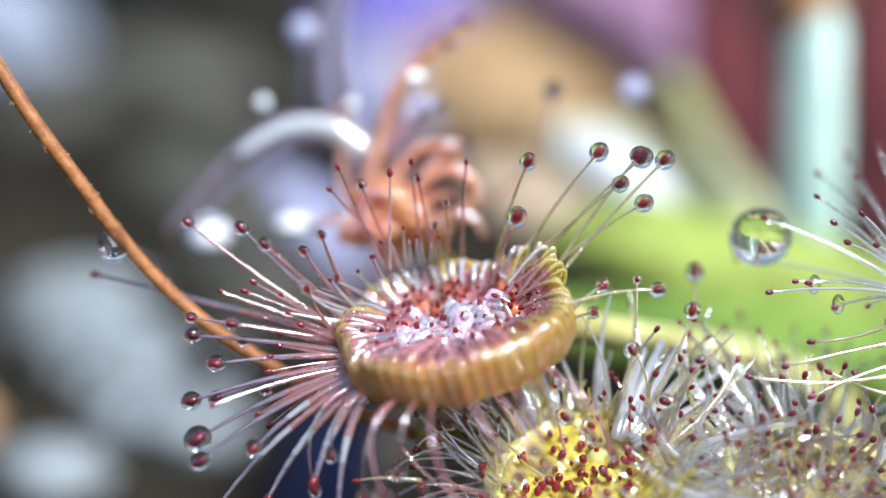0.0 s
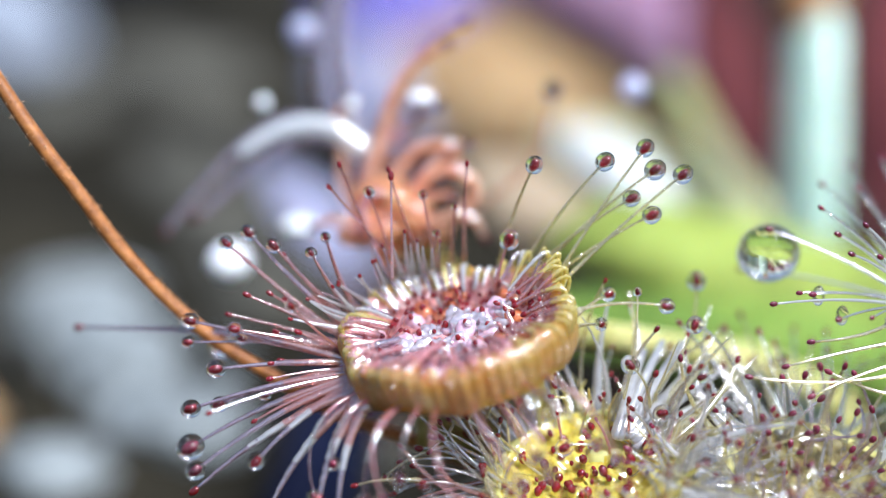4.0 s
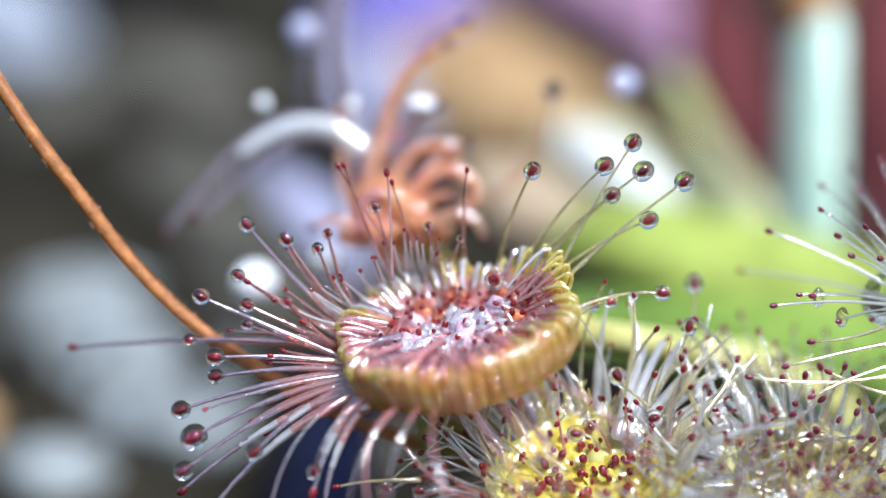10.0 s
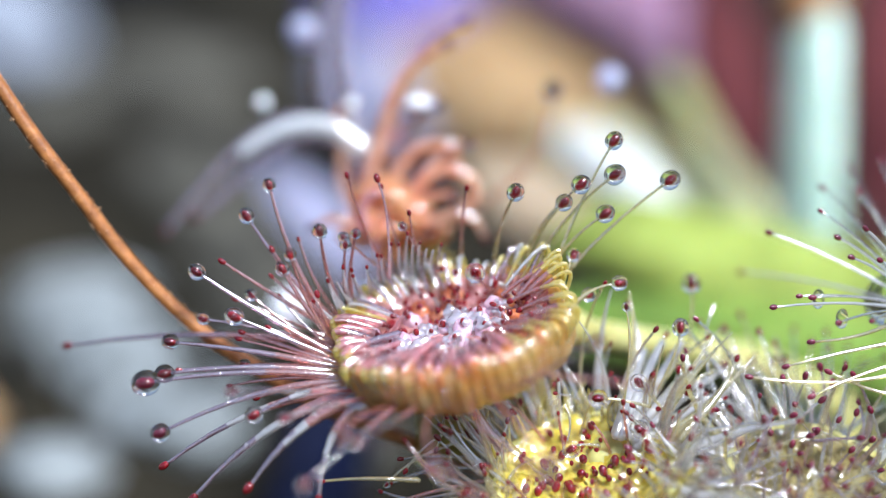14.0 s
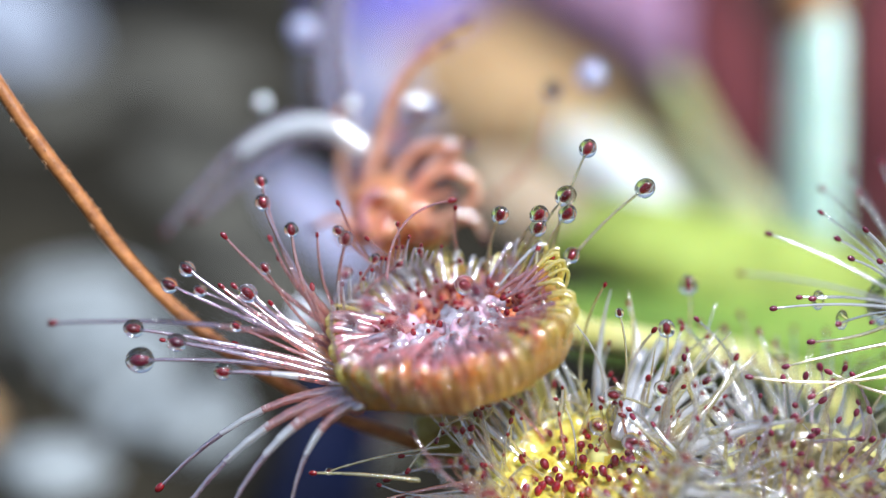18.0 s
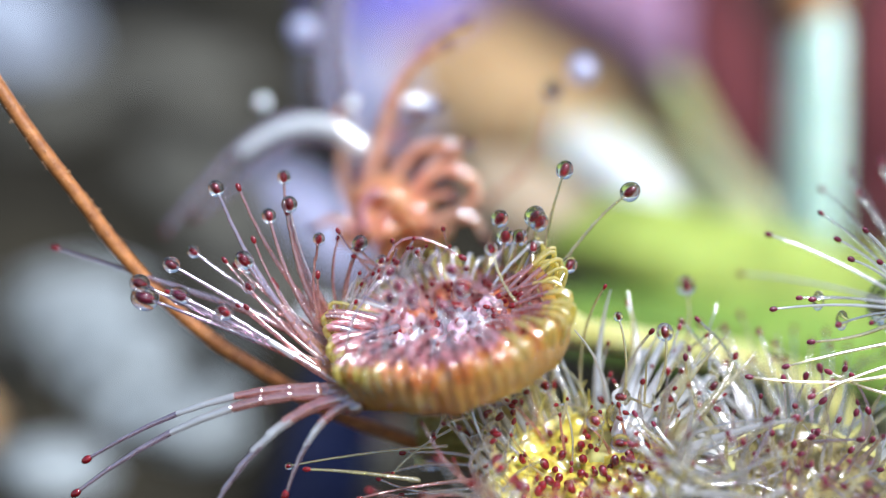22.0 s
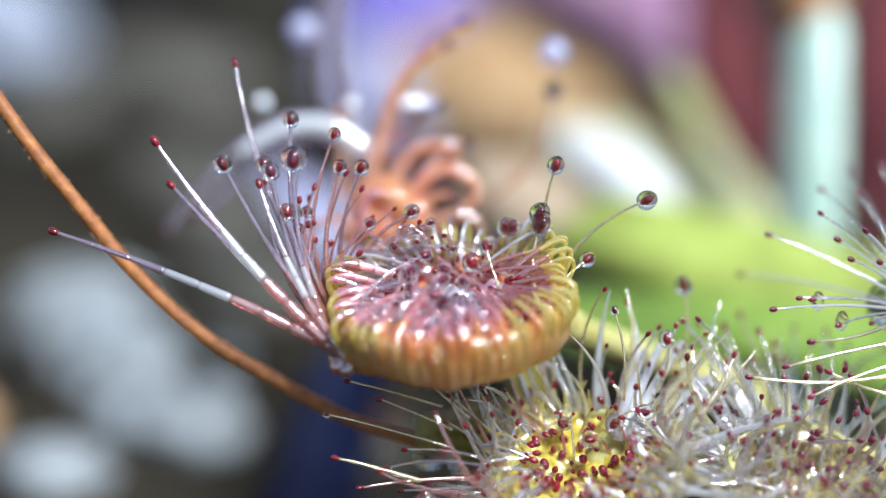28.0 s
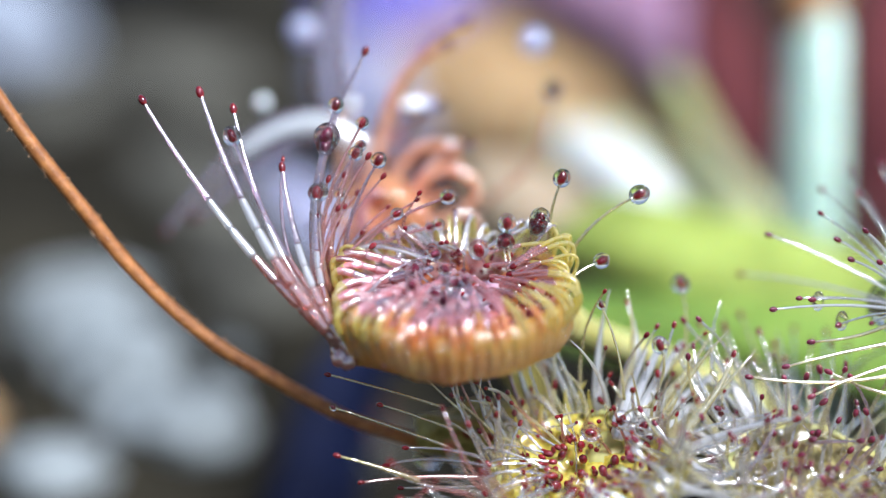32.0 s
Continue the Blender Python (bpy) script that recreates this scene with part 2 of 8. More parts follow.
def ball(rx, ry, rz, seg=16, rows=10, lump=0.0, seed=0.0, pear=0.0):
    verts, faces = [Vector((0, 0, rz))], []
    for i in range(1, rows):
        p = math.pi * i / rows
        for k in range(seg):
            a = 2 * math.pi * k / seg
            v = Vector((math.sin(p) * math.cos(a), math.sin(p) * math.sin(a), math.cos(p)))
            f = 1 + (lump * noise.noise(v * 1.7 + Vector((seed, seed * 0.7, 3.1))) if lump else 0)
            w = 1 - pear * v.z
            verts.append(Vector((v.x * rx * f * w, v.y * ry * f * w, v.z * rz * f)))
    verts.append(Vector((0, 0, -rz)))
    for k in range(seg):
        faces.append((0, 1 + k, 1 + (k + 1) % seg))
        end = len(verts) - 1
        faces.append((end, end - seg + (k + 1) % seg, end - seg + k))
    for i in range(rows - 2):
        for k in range(seg):
            a, b = 1 + i * seg, 1 + (i + 1) * seg
            faces.append((a + k, b + k, b + (k + 1) % seg, a + (k + 1) % seg))
    return verts, faces


def bend(p, c, q, n):
    """Points of an arc from p to q drawn towards c."""
    p, c, q = Vector(p), Vector(c), Vector(q)
    return [(1 - u) ** 2 * p + 2 * u * (1 - u) * c + u * u * q for u in (i / n for i in range(n + 1))]


KEYED = []  # what moves: object and its rows


def tentacle(leaf, base, rows, r0=0.11, r1=0.05, head=0.13, drop=0.0, n=8, skin=None, red=None, label=""):
    """A tentacle that bends: rigid pieces of stalk, a gland and its dew. rows: seconds, the arc's control point, the tip; leaf millimetres."""
    skins = skin if isinstance(skin, tuple) else (skin or STALK,)
    skin, red = skins[0], red or RED
    foot = part("tentacle", mesh("foot", *sweep([Vector(base) * MM, (Vector(base) + (Vector(rows[0][1:4]) - Vector(base)).normalized() * r0 * 1.2) * MM], [r0 * 1.05 * MM, r0 * MM])), skin, leaf, label)
    arcs = [(r[0], bend(base, r[1:4], r[4:7], n)) for r in rows]
    for i in range(n):
        longest = max((a[i + 1] - a[i]).length for _, a in arcs)
        ra, rb = (r0 + (r1 - r0) * (j / n) ** 0.7 for j in (i, i + 1))
        short = min((a[i + 1] - a[i]).length for _, a in arcs)
        half = max(longest - 1.3 * rb, (longest + short) / 2) / 2 * MM
        ob = part("stalk", mesh("stalk", *sweep([(0, 0, -half), (0, 0, -half * 0.96), (0, 0, half * 0.96), (0, 0, half)], [ra * MM, ra * MM, rb * MM, rb * MM], 8)), skins[min(len(skins) - 1, i * len(skins) // n)], foot)
        turn, was, keys = None, None, []
        for t, a in arcs:
            d = (a[i + 1] - a[i]).normalized()
            turn = d.to_track_quat("Z", "Y") if turn is None else was.rotation_difference(d) @ turn
            was = d
            keys.append((t, Matrix.Translation((a[i] + a[i + 1]) / 2 * MM) @ turn.to_matrix().to_4x4()))
        KEYED.append((ob, keys))
    if head:
        head = min(head, drop * 0.52) if drop else head
        gland = part("gland", mesh("gland", *ball(head * 0.8 * MM, head * 0.8 * MM, head * 1.25 * MM, 12, 8)), red, foot)
        keys = [(t, Matrix.Translation(m.translation + m.to_3x3() @ Vector((0, 0, half + head * 0.7 * MM))) @ m.to_3x3().to_4x4()) for t, m in keys]
        KEYED.append((gland, keys))
        if drop:
            dew = part("droplet", mesh("droplet", *ball(drop * MM, drop * MM, drop * 1.08 * MM, 20, 14, pear=0.05)), DEW, foot)
            KEYED.append((dew, keys))


def stiff(leaf, base, ctrl, tip, r0=0.1, r1=0.045, head=0.12, drop=0.0, skin=None, red=None, sway=None, n=7):
    """A tentacle in one piece; sway: (axis, rows of seconds and degrees) turns it about its foot."""
    skin, red = skin or STALK, red or RED
    b = Vector(base)
    pts = [(p - b) * MM for p in bend(base, ctrl, tip, n)]
    radii = [(r0 + (r1 - r0) * (i / n) ** 0.7) * MM for i in range(n + 1)]
    ob = part("tentacle", mesh("tentacle", *sweep(pts, radii, 7)), skin, leaf)
    ob.location = b * MM
    way = (pts[-1] - pts[-2]).normalized()
    if head:
        head = min(head, drop * 0.52) if drop else head
        g = part("gland", mesh("gland", *ball(head * 0.8 * MM, head * 0.8 * MM, head * 1.25 * MM, 10, 7)), red, ob)
        g.matrix_local = Matrix.Translation(pts[-1] + way * head * 0.7 * MM) @ way.to_track_quat("Z", "Y").to_matrix().to_4x4()
        if drop:
            dew = part("droplet", mesh("droplet", *ball(drop * MM, drop * MM, drop * 1.08 * MM, 18, 12, pear=0.05)), DEW, ob)
            dew.matrix_local = g.matrix_local.copy()
    if sway:
        axis, rows = sway
        KEYED.append((ob, [(t, Matrix.Translation(b * MM) @ Matrix.Rotation(radians(a), 4, Vector(axis))) for t, a in rows]))
    return ob


def cup(R, profile, seg=96, ripple=0.0, folds=40, lump=0.03, seed=0.0, edge=None, rough=0.0):
    """A blade turned round z from (radius share, height) rows."""
    if rough:  # finer rings for an uneven face
        profile = [(p[0] + (q[0] - p[0]) * k / 5, p[1] + (q[1] - p[1]) * k / 5) for p, q in zip(profile, profile[1:]) for k in range(5)] + [profile[-1]]
    verts, faces = [], []
    for r, z in profile:
        for k in range(seg):
            a = 2 * math.pi * k / seg
            f = 1 + lump * noise.noise(Vector((math.cos(a) * 1.3 + seed, math.sin(a) * 1.3, z * 0.4)))
            f += ripple * math.cos(folds * a) * min(1.0, r)
            grow, lift = edge(a) if edge else (1.0, 0.0)
            f *= 1 + (grow - 1) * min(1.0, r)
            if rough:
                z1 = Vector((r * R * math.cos(a), r * R * math.sin(a), seed))
                lift += rough * (noise.noise(z1 * 1.9) + 0.6 * noise.noise(z1 * 4.5)) / max(0.3, min(1.0, r * r))
            verts.append(Vector((r * R * f * math.cos(a), r * R * f * math.sin(a), z + lift * (max(0.3, min(1.0, r * r)) if rough else min(1.0, r * r)) + 0.12 * noise.noise(Vector((r * 3 * math.cos(a), r * 3 * math.sin(a), seed))))) * MM)
    m = len(profile)
    for i in range(m - 1):
        for k in range(seg):
            k2 = (k + 1) % seg
            faces.append((i * seg + k, i * seg + k2, (i + 1) * seg + k2, (i + 1) * seg + k))
    return verts, faces


def dots(leaf, R, count, floor, red, size=(0.07, 0.14), seed=1, tall=0.25, at=(0, 0, 0)):
    """Short glands on the face of a blade."""
    rng = random.Random(seed)
    shared = [mesh("gland", *ball(s * 0.85 * MM, s * 0.85 * MM, s * 1.2 * MM, 10, 7)) for s in (size[0], sum(size) / 2, size[1])]
    for i in range(count):
        r, a = R * math.sqrt((i + 0.5) / count), i * 2.399963 + rng.uniform(-0.3, 0.3)
        x, y = r * math.cos(a) + rng.uniform(-0.22, 0.22), r * math.sin(a) + rng.uniform(-0.22, 0.22)
        g = part("gland", shared[rng.randrange(3)], red, leaf)
        g.location = Vector((x, y, floor(r / R) + rng.uniform(0.05, tall))) * MM + Vector(at) * MM
        g.rotation_euler = (rng.uniform(-0.6, 0.6), rng.uniform(-0.6, 0.6), 0)


def strap(points, widths, thick, seg=10):
    """A petiole: an oval strap along points, millimetres."""
    return sweep([Vector(p) * MM for p in points], [w * MM for w in widths], seg, thick)


# ---- ground ----
GROUND = -20.0
side = 150
vs, fs = [], []
for j in range(side + 1):
    for i in range(side + 1):
        u, v = 2 * i / side - 1, 2 * j / side - 1
        x, y = 0.16 * u + 60 * u ** 11, 0.04 + 0.16 * v + 60 * v ** 11
        h = GROUND * MM + 0.0022 * noise.noise(Vector((x * 90, y * 90, 0))) + 0.0008 * noise.noise(Vector((x * 320, y * 320, 4)))
        vs.append((x, y, h - 0.001))
for j in range(side):
    for i in range(side):
        a = j * (side + 1) + i
        fs.append((a, a + 1, a + side + 2, a + side + 1))
ground = new("ground", mesh("ground", vs, fs))
ground.data.materials.append(SOIL)
tagged(ground, "dark damp peat with a lumpy surface", "ground", kind="structure")


def stone(x, y, sx, sy, sz, material, label, seed, name="stone", turn=0.0):
    ob = new(name, mesh(name, *ball(sx * MM, sy * MM, sz * MM, 28, 18, 0.35, seed)))
    ob.data.materials.append(material)
    ob.matrix_world = pose(x * MM, y * MM, (GROUND - 1.2 + sz * 0.6) * MM, 0, 0, turn)
    return tagged(ob, label, "stone", "stones on the peat")


def far_stones():
    """Stones and perlite strewn over the peat."""
    rng = random.Random(42)
    big = ((-52, 138, 8, 7, 7, PALE_STONE, "pale bluish grey stone on dark peat"), (-30, 114, 11, 9, 4, STONE, "rounded grey stone on dark peat"),
           (-66, 112, 8, 7, 5, STONE, "rounded grey stone on dark peat"), (-39, 100, 6, 5, 4, STONE, "rounded grey stone on dark peat"), (-19, 76, 7, 6, 4, STONE, "rounded grey stone on dark peat"),
           (-21.5, 88, 2.6, 2.4, 2.2, OCHRE, "ochre brown pebble on dark peat"), (-26.5, 30, 2.4, 2.6, 2.2, OCHRE, "ochre brown pebble on dark peat"),
           (-24, 48.5, 4.4, 3.2, 2.7, PERLITE, "pale grain of perlite on dark peat"), (-18.2, 37, 3.6, 3.0, 2.6, PERLITE, "pale grain of perlite on dark peat"), (-20.0, 25.5, 3.0, 2.0, 1.6, PERLITE, "pale grain of perlite on dark peat"),
           (-21.3, 42.5, 4.2, 3.2, 1.9, PERLITE, "pale grain of perlite on dark peat"), (-16.2, 32, 3.8, 2.8, 1.7, PERLITE, "pale grain of perlite on dark peat"),
           (-13.5, 30, 3.2, 2.6, 2.2, PERLITE, "pale grain of perlite on dark peat"), (-12.4, 50, 4, 3.4, 2.6, STONE, "small grey stone on dark peat"), (-15, 60, 4, 4, 2.5, STONE, "small grey stone on dark peat"))
    for i, (x, y, sx, sy, sz, m, label) in enumerate(big):
        stone(x, y, sx, sy, sz, m, label, i * 1.37, "perlite_grain" if m is PERLITE else "stone", rng.uniform(0, 180))
    for i in range(60):
        y = rng.uniform(20, 150)
        x = rng.uniform(-0.52, 0.25) * (48 + y)
        r = rng.uniform(0.7, 1.8) * (1 + y / 120)
        if (x > -0.34 * (48 + y) and y > 75) or (x < -27 and 58 < y < 98):
            continue
        stone(x, y, r, r * rng.uniform(0.7, 1.0), r * 0.7, PERLITE if 24 < y < 45 and rng.random() < 0.25 else STONE, "small pebble on dark peat", 20 + i, "pebble", rng.uniform(0, 180))


far_stones()

# ---- the curling leaf ----
leaf_a = thing("sundew_leaf", pose(0.393 * MM, -0.726 * MM, -2.233 * MM, 6.32, -13.30, 4.41), "round amber sundew leaf, its tentacles curling inwards", "leaf", "sundew leaves")
KEYED.append((leaf_a, [
    (0, pose(0.321 * MM, -0.657 * MM, -2.021 * MM, 6.32, -13.30, 4.41)),
    (0.6, pose(0.357 * MM, -0.690 * MM, -2.123 * MM, 6.32, -13.30, 4.41)),
    (1.5, pose(0.393 * MM, -0.717 * MM, -2.208 * MM, 6.32, -13.30, 4.41)),
    (3, pose(0.393 * MM, -0.728 * MM, -2.242 * MM, 6.32, -13.30, 4.41)),
    (9, pose(0.393 * MM, -0.723 * MM, -2.225 * MM, 6.32, -13.30, 4.41)),
    (13, pose(0.321 * MM, -0.723 * MM, -2.225 * MM, 6.32, -13.30, 4.41)),
    (17, pose(0.250 * MM, -0.723 * MM, -2.225 * MM, 6.32, -13.30, 4.41)),
    (19, pose(0.179 * MM, -0.723 * MM, -2.225 * MM, 6.32, -13.30, 4.41)),
    (23, pose(0.125 * MM, -0.723 * MM, -2.225 * MM, 6.32, -13.30, 4.41)),
    (23.3, pose(0.124 * MM, -0.715 * MM, -2.200 * MM, 6.35, -12.92, 4.28)),
    (23.6, pose(0.143 * MM, -0.581 * MM, -1.790 * MM, 6.67, -7.61, 2.49)),
    (25, pose(0.148 * MM, -0.558 * MM, -1.716 * MM, 6.72, -6.47, 2.11)),
    (28, pose(0.227 * MM, -0.497 * MM, -1.529 * MM, 6.76, -5.13, 1.67)),
    (32, pose(0.326 * MM, -0.447 * MM, -1.376 * MM, 6.79, -3.80, 1.24)),
]))
RA = 3.75
FACE = [(0.02, -0.42), (0.2, -0.36), (0.4, -0.42), (0.58, -0.38), (0.72, -0.2), (0.84, 0.10), (0.91, 0.30)]
WALL = [(0.86, 0.22), (0.90, 0.36), (0.95, 0.30), (0.98, 0.06), (0.985, -0.25), (0.97, -0.74), (0.91, -1.20), (0.77, -1.52), (0.56, -1.70), (0.3, -1.80), (0.02, -1.85)]


def brim(a):
    """How the leaf's edge swells and lifts round its rim."""
    c, s = math.cos(a), math.sin(a)
    return 1 + 0.09 * noise.noise(Vector((c * 1.6, s * 1.6, 7.3))) - 0.05 * s + 0.014 * math.sin(11 * a) + 0.01 * math.sin(19 * a + 1), 0.45 * noise.noise(Vector((c * 1.8, s * 1.8, 2.1)))


part("blade", mesh("blade", *cup(RA, WALL, 300, 0.013, 58, edge=brim)), OUTER, leaf_a, "translucent amber underside with fine ribs")
part("blade_face", mesh("blade_face", *cup(RA, FACE, 140, 0.0, 40, 0.03, edge=brim, rough=0.16)), INNER, leaf_a, "wet pink hollow face")
dots(leaf_a, 3.0, 70, lambda r: -0.4 + 0.5 * max(0, r - 0.6), RED, (0.05, 0.12), 3, 0.3)
for bx, by, bz, sx, sy, sz in ((-1.05, -0.45, -0.26, 0.42, 0.34, 0.24), (-0.6, -0.95, -0.28, 0.24, 0.44, 0.16), (-1.75, -0.3, -0.25, 0.36, 0.30, 0.2), (-1.9, -0.75, -0.25, 0.22, 0.2, 0.2), (0.5, 0.3, -0.3, 0.55, 0.45, 0.4),
                               (1.15, -0.2, -0.3, 0.5, 0.4, 0.34), (-0.1, -0.5, -0.32, 0.4, 0.3, 0.2), (0.2, 1.0, -0.3, 0.4, 0.3, 0.3), (-0.85, 0.35, -0.3, 0.34, 0.3, 0.22), (1.6, 0.6, -0.25, 0.34, 0.3, 0.3)):
    pool = part("fluid", mesh("fluid", *ball(sx * MM, sy * MM, sz * MM, 28, 16, 0.9, bx * 3 + by)), FLUID, leaf_a, "milky wet fluid")
    pool.location = (bx * MM, by * MM, bz * MM)
# swollen feet of the inner glands, packed over the hollow
rng = random.Random(19)
for i in range(46):
    r, a = RA * 0.74 * math.sqrt((i + 0.4) / 46), i * 2.399963 + rng.uniform(-0.35, 0.35)
    size, (grow, lift) = rng.uniform(0.22, 0.42), brim(a)
    x, y = r * grow * math.cos(a), r * grow * math.sin(a)
    red_side = x > 1.1 or (y > 1.2 and rng.random() < 0.6)
    foot = part("swelling", mesh("swelling", *ball(size * MM, size * rng.uniform(0.8, 1.0) * MM, size * rng.uniform(0.7, 1.1) * MM, 16, 11, 0.4, i * 0.7)), rng.choice((SWELL_RED, SWELL_RED, SWELL)) if red_side else SWELL, leaf_a)
    foot.location = Vector((x, y, -0.38 + 0.7 * max(0, r / RA - 0.55) + lift * 0.4)) * MM
    if rng.random() < 0.7:
        g = part("gland", mesh("gland", *ball(0.10 * MM, 0.09 * MM, 0.13 * MM, 10, 7)), RED, foot)
        g.location = Vector((rng.uniform(-0.08, 0.08), rng.uniform(-0.2, 0.0), size * 0.85)) * MM
# short inner tentacles leaning over the hollow
rng = random.Random(77)
for i in range(26):
    a, r = rng.uniform(0, 6.283), RA * rng.uniform(0.5, 0.86)
    base = Vector((r * math.cos(a), r * math.sin(a), -0.42 + 0.5 * max(0, r / RA - 0.6)))
    tip = base + Vector((-0.35 * math.cos(a) + rng.uniform(-0.25, 0.25), -0.35 * math.sin(a) + rng.uniform(-0.25, 0.25), rng.uniform(0.3, 0.75)))
    stiff(leaf_a, base, (base + tip) / 2 + Vector((0, 0, 0.12)), tip, rng.uniform(0.09, 0.15), 0.05, rng.uniform(0.07, 0.11), 0.0, rng.choice((STALK_PINK, RIB_PINK, STALK)), RED, ((-math.sin(a), math.cos(a), 0), [(0, 0), (12, -4), (32, -22)]), 4)
# the ribbed rim: jelly-like tentacles folded over the front edge, thin clear hoops behind
rng = random.Random(11)
for i in range(84):
    a = 2 * math.pi * (i + rng.uniform(-0.36, 0.36)) / 84
    c, s = math.cos(a), math.sin(a)
    front = min(1.0, max(0.0, 0.55 - 0.8 * s))  # 1 towards the eye
    grow, lift = brim(a)
    loop = min(1.0, max(0.0, (abs(c) - 0.6) / 0.25)) * rng.uniform(0.5, 1.3)  # at the sides they stand off as loops
    out = rng.uniform(0.96, 1.05) * grow * (1 - 0.04 * max(0, 1 - abs(c) / 0.75) * front)
    low = lift - 0.5 - 0.75 * front + rng.uniform(-0.12, 0.12)
    base = (0.8 * grow * RA * c, 0.8 * grow * RA * s, low)
    rows, jit, jith = [], rng.uniform(-0.10, 0.08), rng.uniform(-0.12, 0.1)
    far, skew = rng.random() ** 2, rng.uniform(-0.4, 0.4)
    hoop = (1 - front) * rng.uniform(0.2, 1.5)
    for t, swell, reach, high in ((0, 1.13, 0.60, 0.12), (9, 1.15, 0.58, 0.18), (13, 1.18, 0.57, 0.22), (19, 1.23, 0.54, 0.34), (23, 1.24, 0.50, 0.42), (23.5, 1.24, 0.47, 0.50), (28, 1.25, 0.39, 0.60), (32, 1.25, 0.31, 0.68)):
        late = min(1.0, t / 28)
        reach = 0.70 + jit - (0.70 - reach) * (0.3 + 1.1 * far)
        reach += rng.uniform(-0.02, 0.02) + 0.1 * (1 - front)
        swell += 0.12 * loop * min(1.0, t / 13 + 0.3) - 0.12 * (1 - front)
        pull = max(0.0, 0.62 - reach)  # late on they lean towards a common heart
        flare = max(0.0, c - 0.55) * max(0.0, 0.6 + s) * (1.2 - 0.5 * late)
        veer = a + skew * (0.84 - reach)
        rows.append((t, (swell + 0.35 * flare) * out * RA * c, (swell + 0.35 * flare) * out * RA * s, lift + 0.95 + high * 0.6 + hoop * late + 1.6 * flare, reach * grow * RA * math.cos(veer) + pull * 0.5, reach * grow * RA * math.sin(veer) + pull * 2.2, lift * 0.5 + high * rng.uniform(0.75, 1.0) + jith))
    if front > 0.3:
        middle = RIB_AMBER if abs(c) < 0.5 else rng.choice((RIB, RIB, RIB_AMBER)) if abs(c) < 0.8 else RIB
        inner = rng.choice((RIB_PINK, RIB_PINK, STALK_PINK)) if c < 0.45 else RIB
        tentacle(leaf_a, base, rows, rng.uniform(0.12, 0.18) * (1 - 0.45 * max(loop * 0.6, min(1.0, max(0.0, c - 0.2) * 3))), rng.uniform(0.10, 0.15) if c < 0.4 else rng.uniform(0.06, 0.09), rng.choice((0.0, 0.0, 0.0, 0.12)), rng.choice((0.0, 0.0, 0.0, 0.0, 0.2)), 10, (middle, middle, middle, inner, rng.choice((GLASSY, RIB_PINK)) if c < 0.45 else STALK_PINK), RED)
    else:
        tentacle(leaf_a, base, rows, rng.uniform(0.08, 0.13), 0.05, rng.choice((0.0, 0.0, 0.0, 0.1)), 0.0, 8, (rng.choice((STALK_GREEN, RIB, RIB)), rng.choice((RIB, STALK, GLASSY))), RED)
# long tentacles of the near edge: spread at first, they rise and fold in over the face
rng = random.Random(8)
for i in range(11):
    a = radians(206 + 100 * (i + rng.uniform(-0.5, 0.5)) / 10)
    c, s = math.cos(a), math.sin(a)
    ln, late, veer = rng.uniform(3.2, 5.2), rng.uniform(-1.5, 2.0), rng.uniform(-0.45, 0.45)
    rows = []
    for t, up, share in ((0, -52, 0.8), (9, -44, 0.85), (13, -18, 0.95), (17, 70, 0.92), (20, 112, 0.86), (23, 126, 0.82), (25, 134, 0.8), (28, 142, 0.8), (32, 150, 0.8)):
        up, reach_by = radians(up + rng.uniform(-3, 3)), ln * share
        tip = Vector((RA * c + math.cos(up) * math.cos(a + veer) * reach_by, RA * s + math.cos(up) * math.sin(a + veer) * reach_by, -0.5 + math.sin(up) * reach_by * 0.8))
        lean = radians(max(0, math.degrees(up) * 0.75))
        knee = Vector((RA * c * 1.03 + math.cos(lean) * c * reach_by * 0.5, RA * s * 1.03 + math.cos(lean) * s * reach_by * 0.5, -0.5 + math.sin(lean) * reach_by * 0.55))
        rows.append((min(32, max(0, t + late)) if 0 < t < 32 else t, *knee, *tip))
    tentacle(leaf_a, (0.96 * RA * c, 0.96 * RA * s, -0.75), rows, rng.uniform(0.05, 0.08), 0.035, 0.13, rng.choice((0.22, 0.24, 0.28, 0.3)), 9, rng.choice(((STALK_PINK, RIB_PINK, RIB_PINK), (RIB_PINK, CLEAR_STALK, GLASSY), (STALK_PINK, GLASSY, GLASSY))), MAROON)
tentacle(leaf_a, (-1.62, 1.51, 1.36), [(0, -1.15, 2.31, 3.08, -0.92, 2.69, 3.91), (12, -1.11, 2.4, 3.28, -1.06, 2.8, 4.15), (14, -1.08, 2.39, 3.27, -1.21, 2.74, 4.01), (15.5, -1.05, 2.39, 3.26, -0.28, 2.6, 3.71), (17, -1.03, 2.39, 3.26, 0.54, 2.38, 3.24), (19, -0.96, 2.38, 3.24, 0.99, 2.19, 2.83), (20, -0.95, 2.38, 3.24, 0.99, 1.92, 2.24), (21, -0.93, 2.38, 3.23, 1.03, 1.69, 1.74), (23, -0.91, 2.38, 3.23, 0.69, 1.44, 1.2), (32, -1.84, 1.92, 2.24, 0.0, 0.96, 0.17)], 0.06, 0.035, 0.13, 0, 9, STALK_PINK, RED)
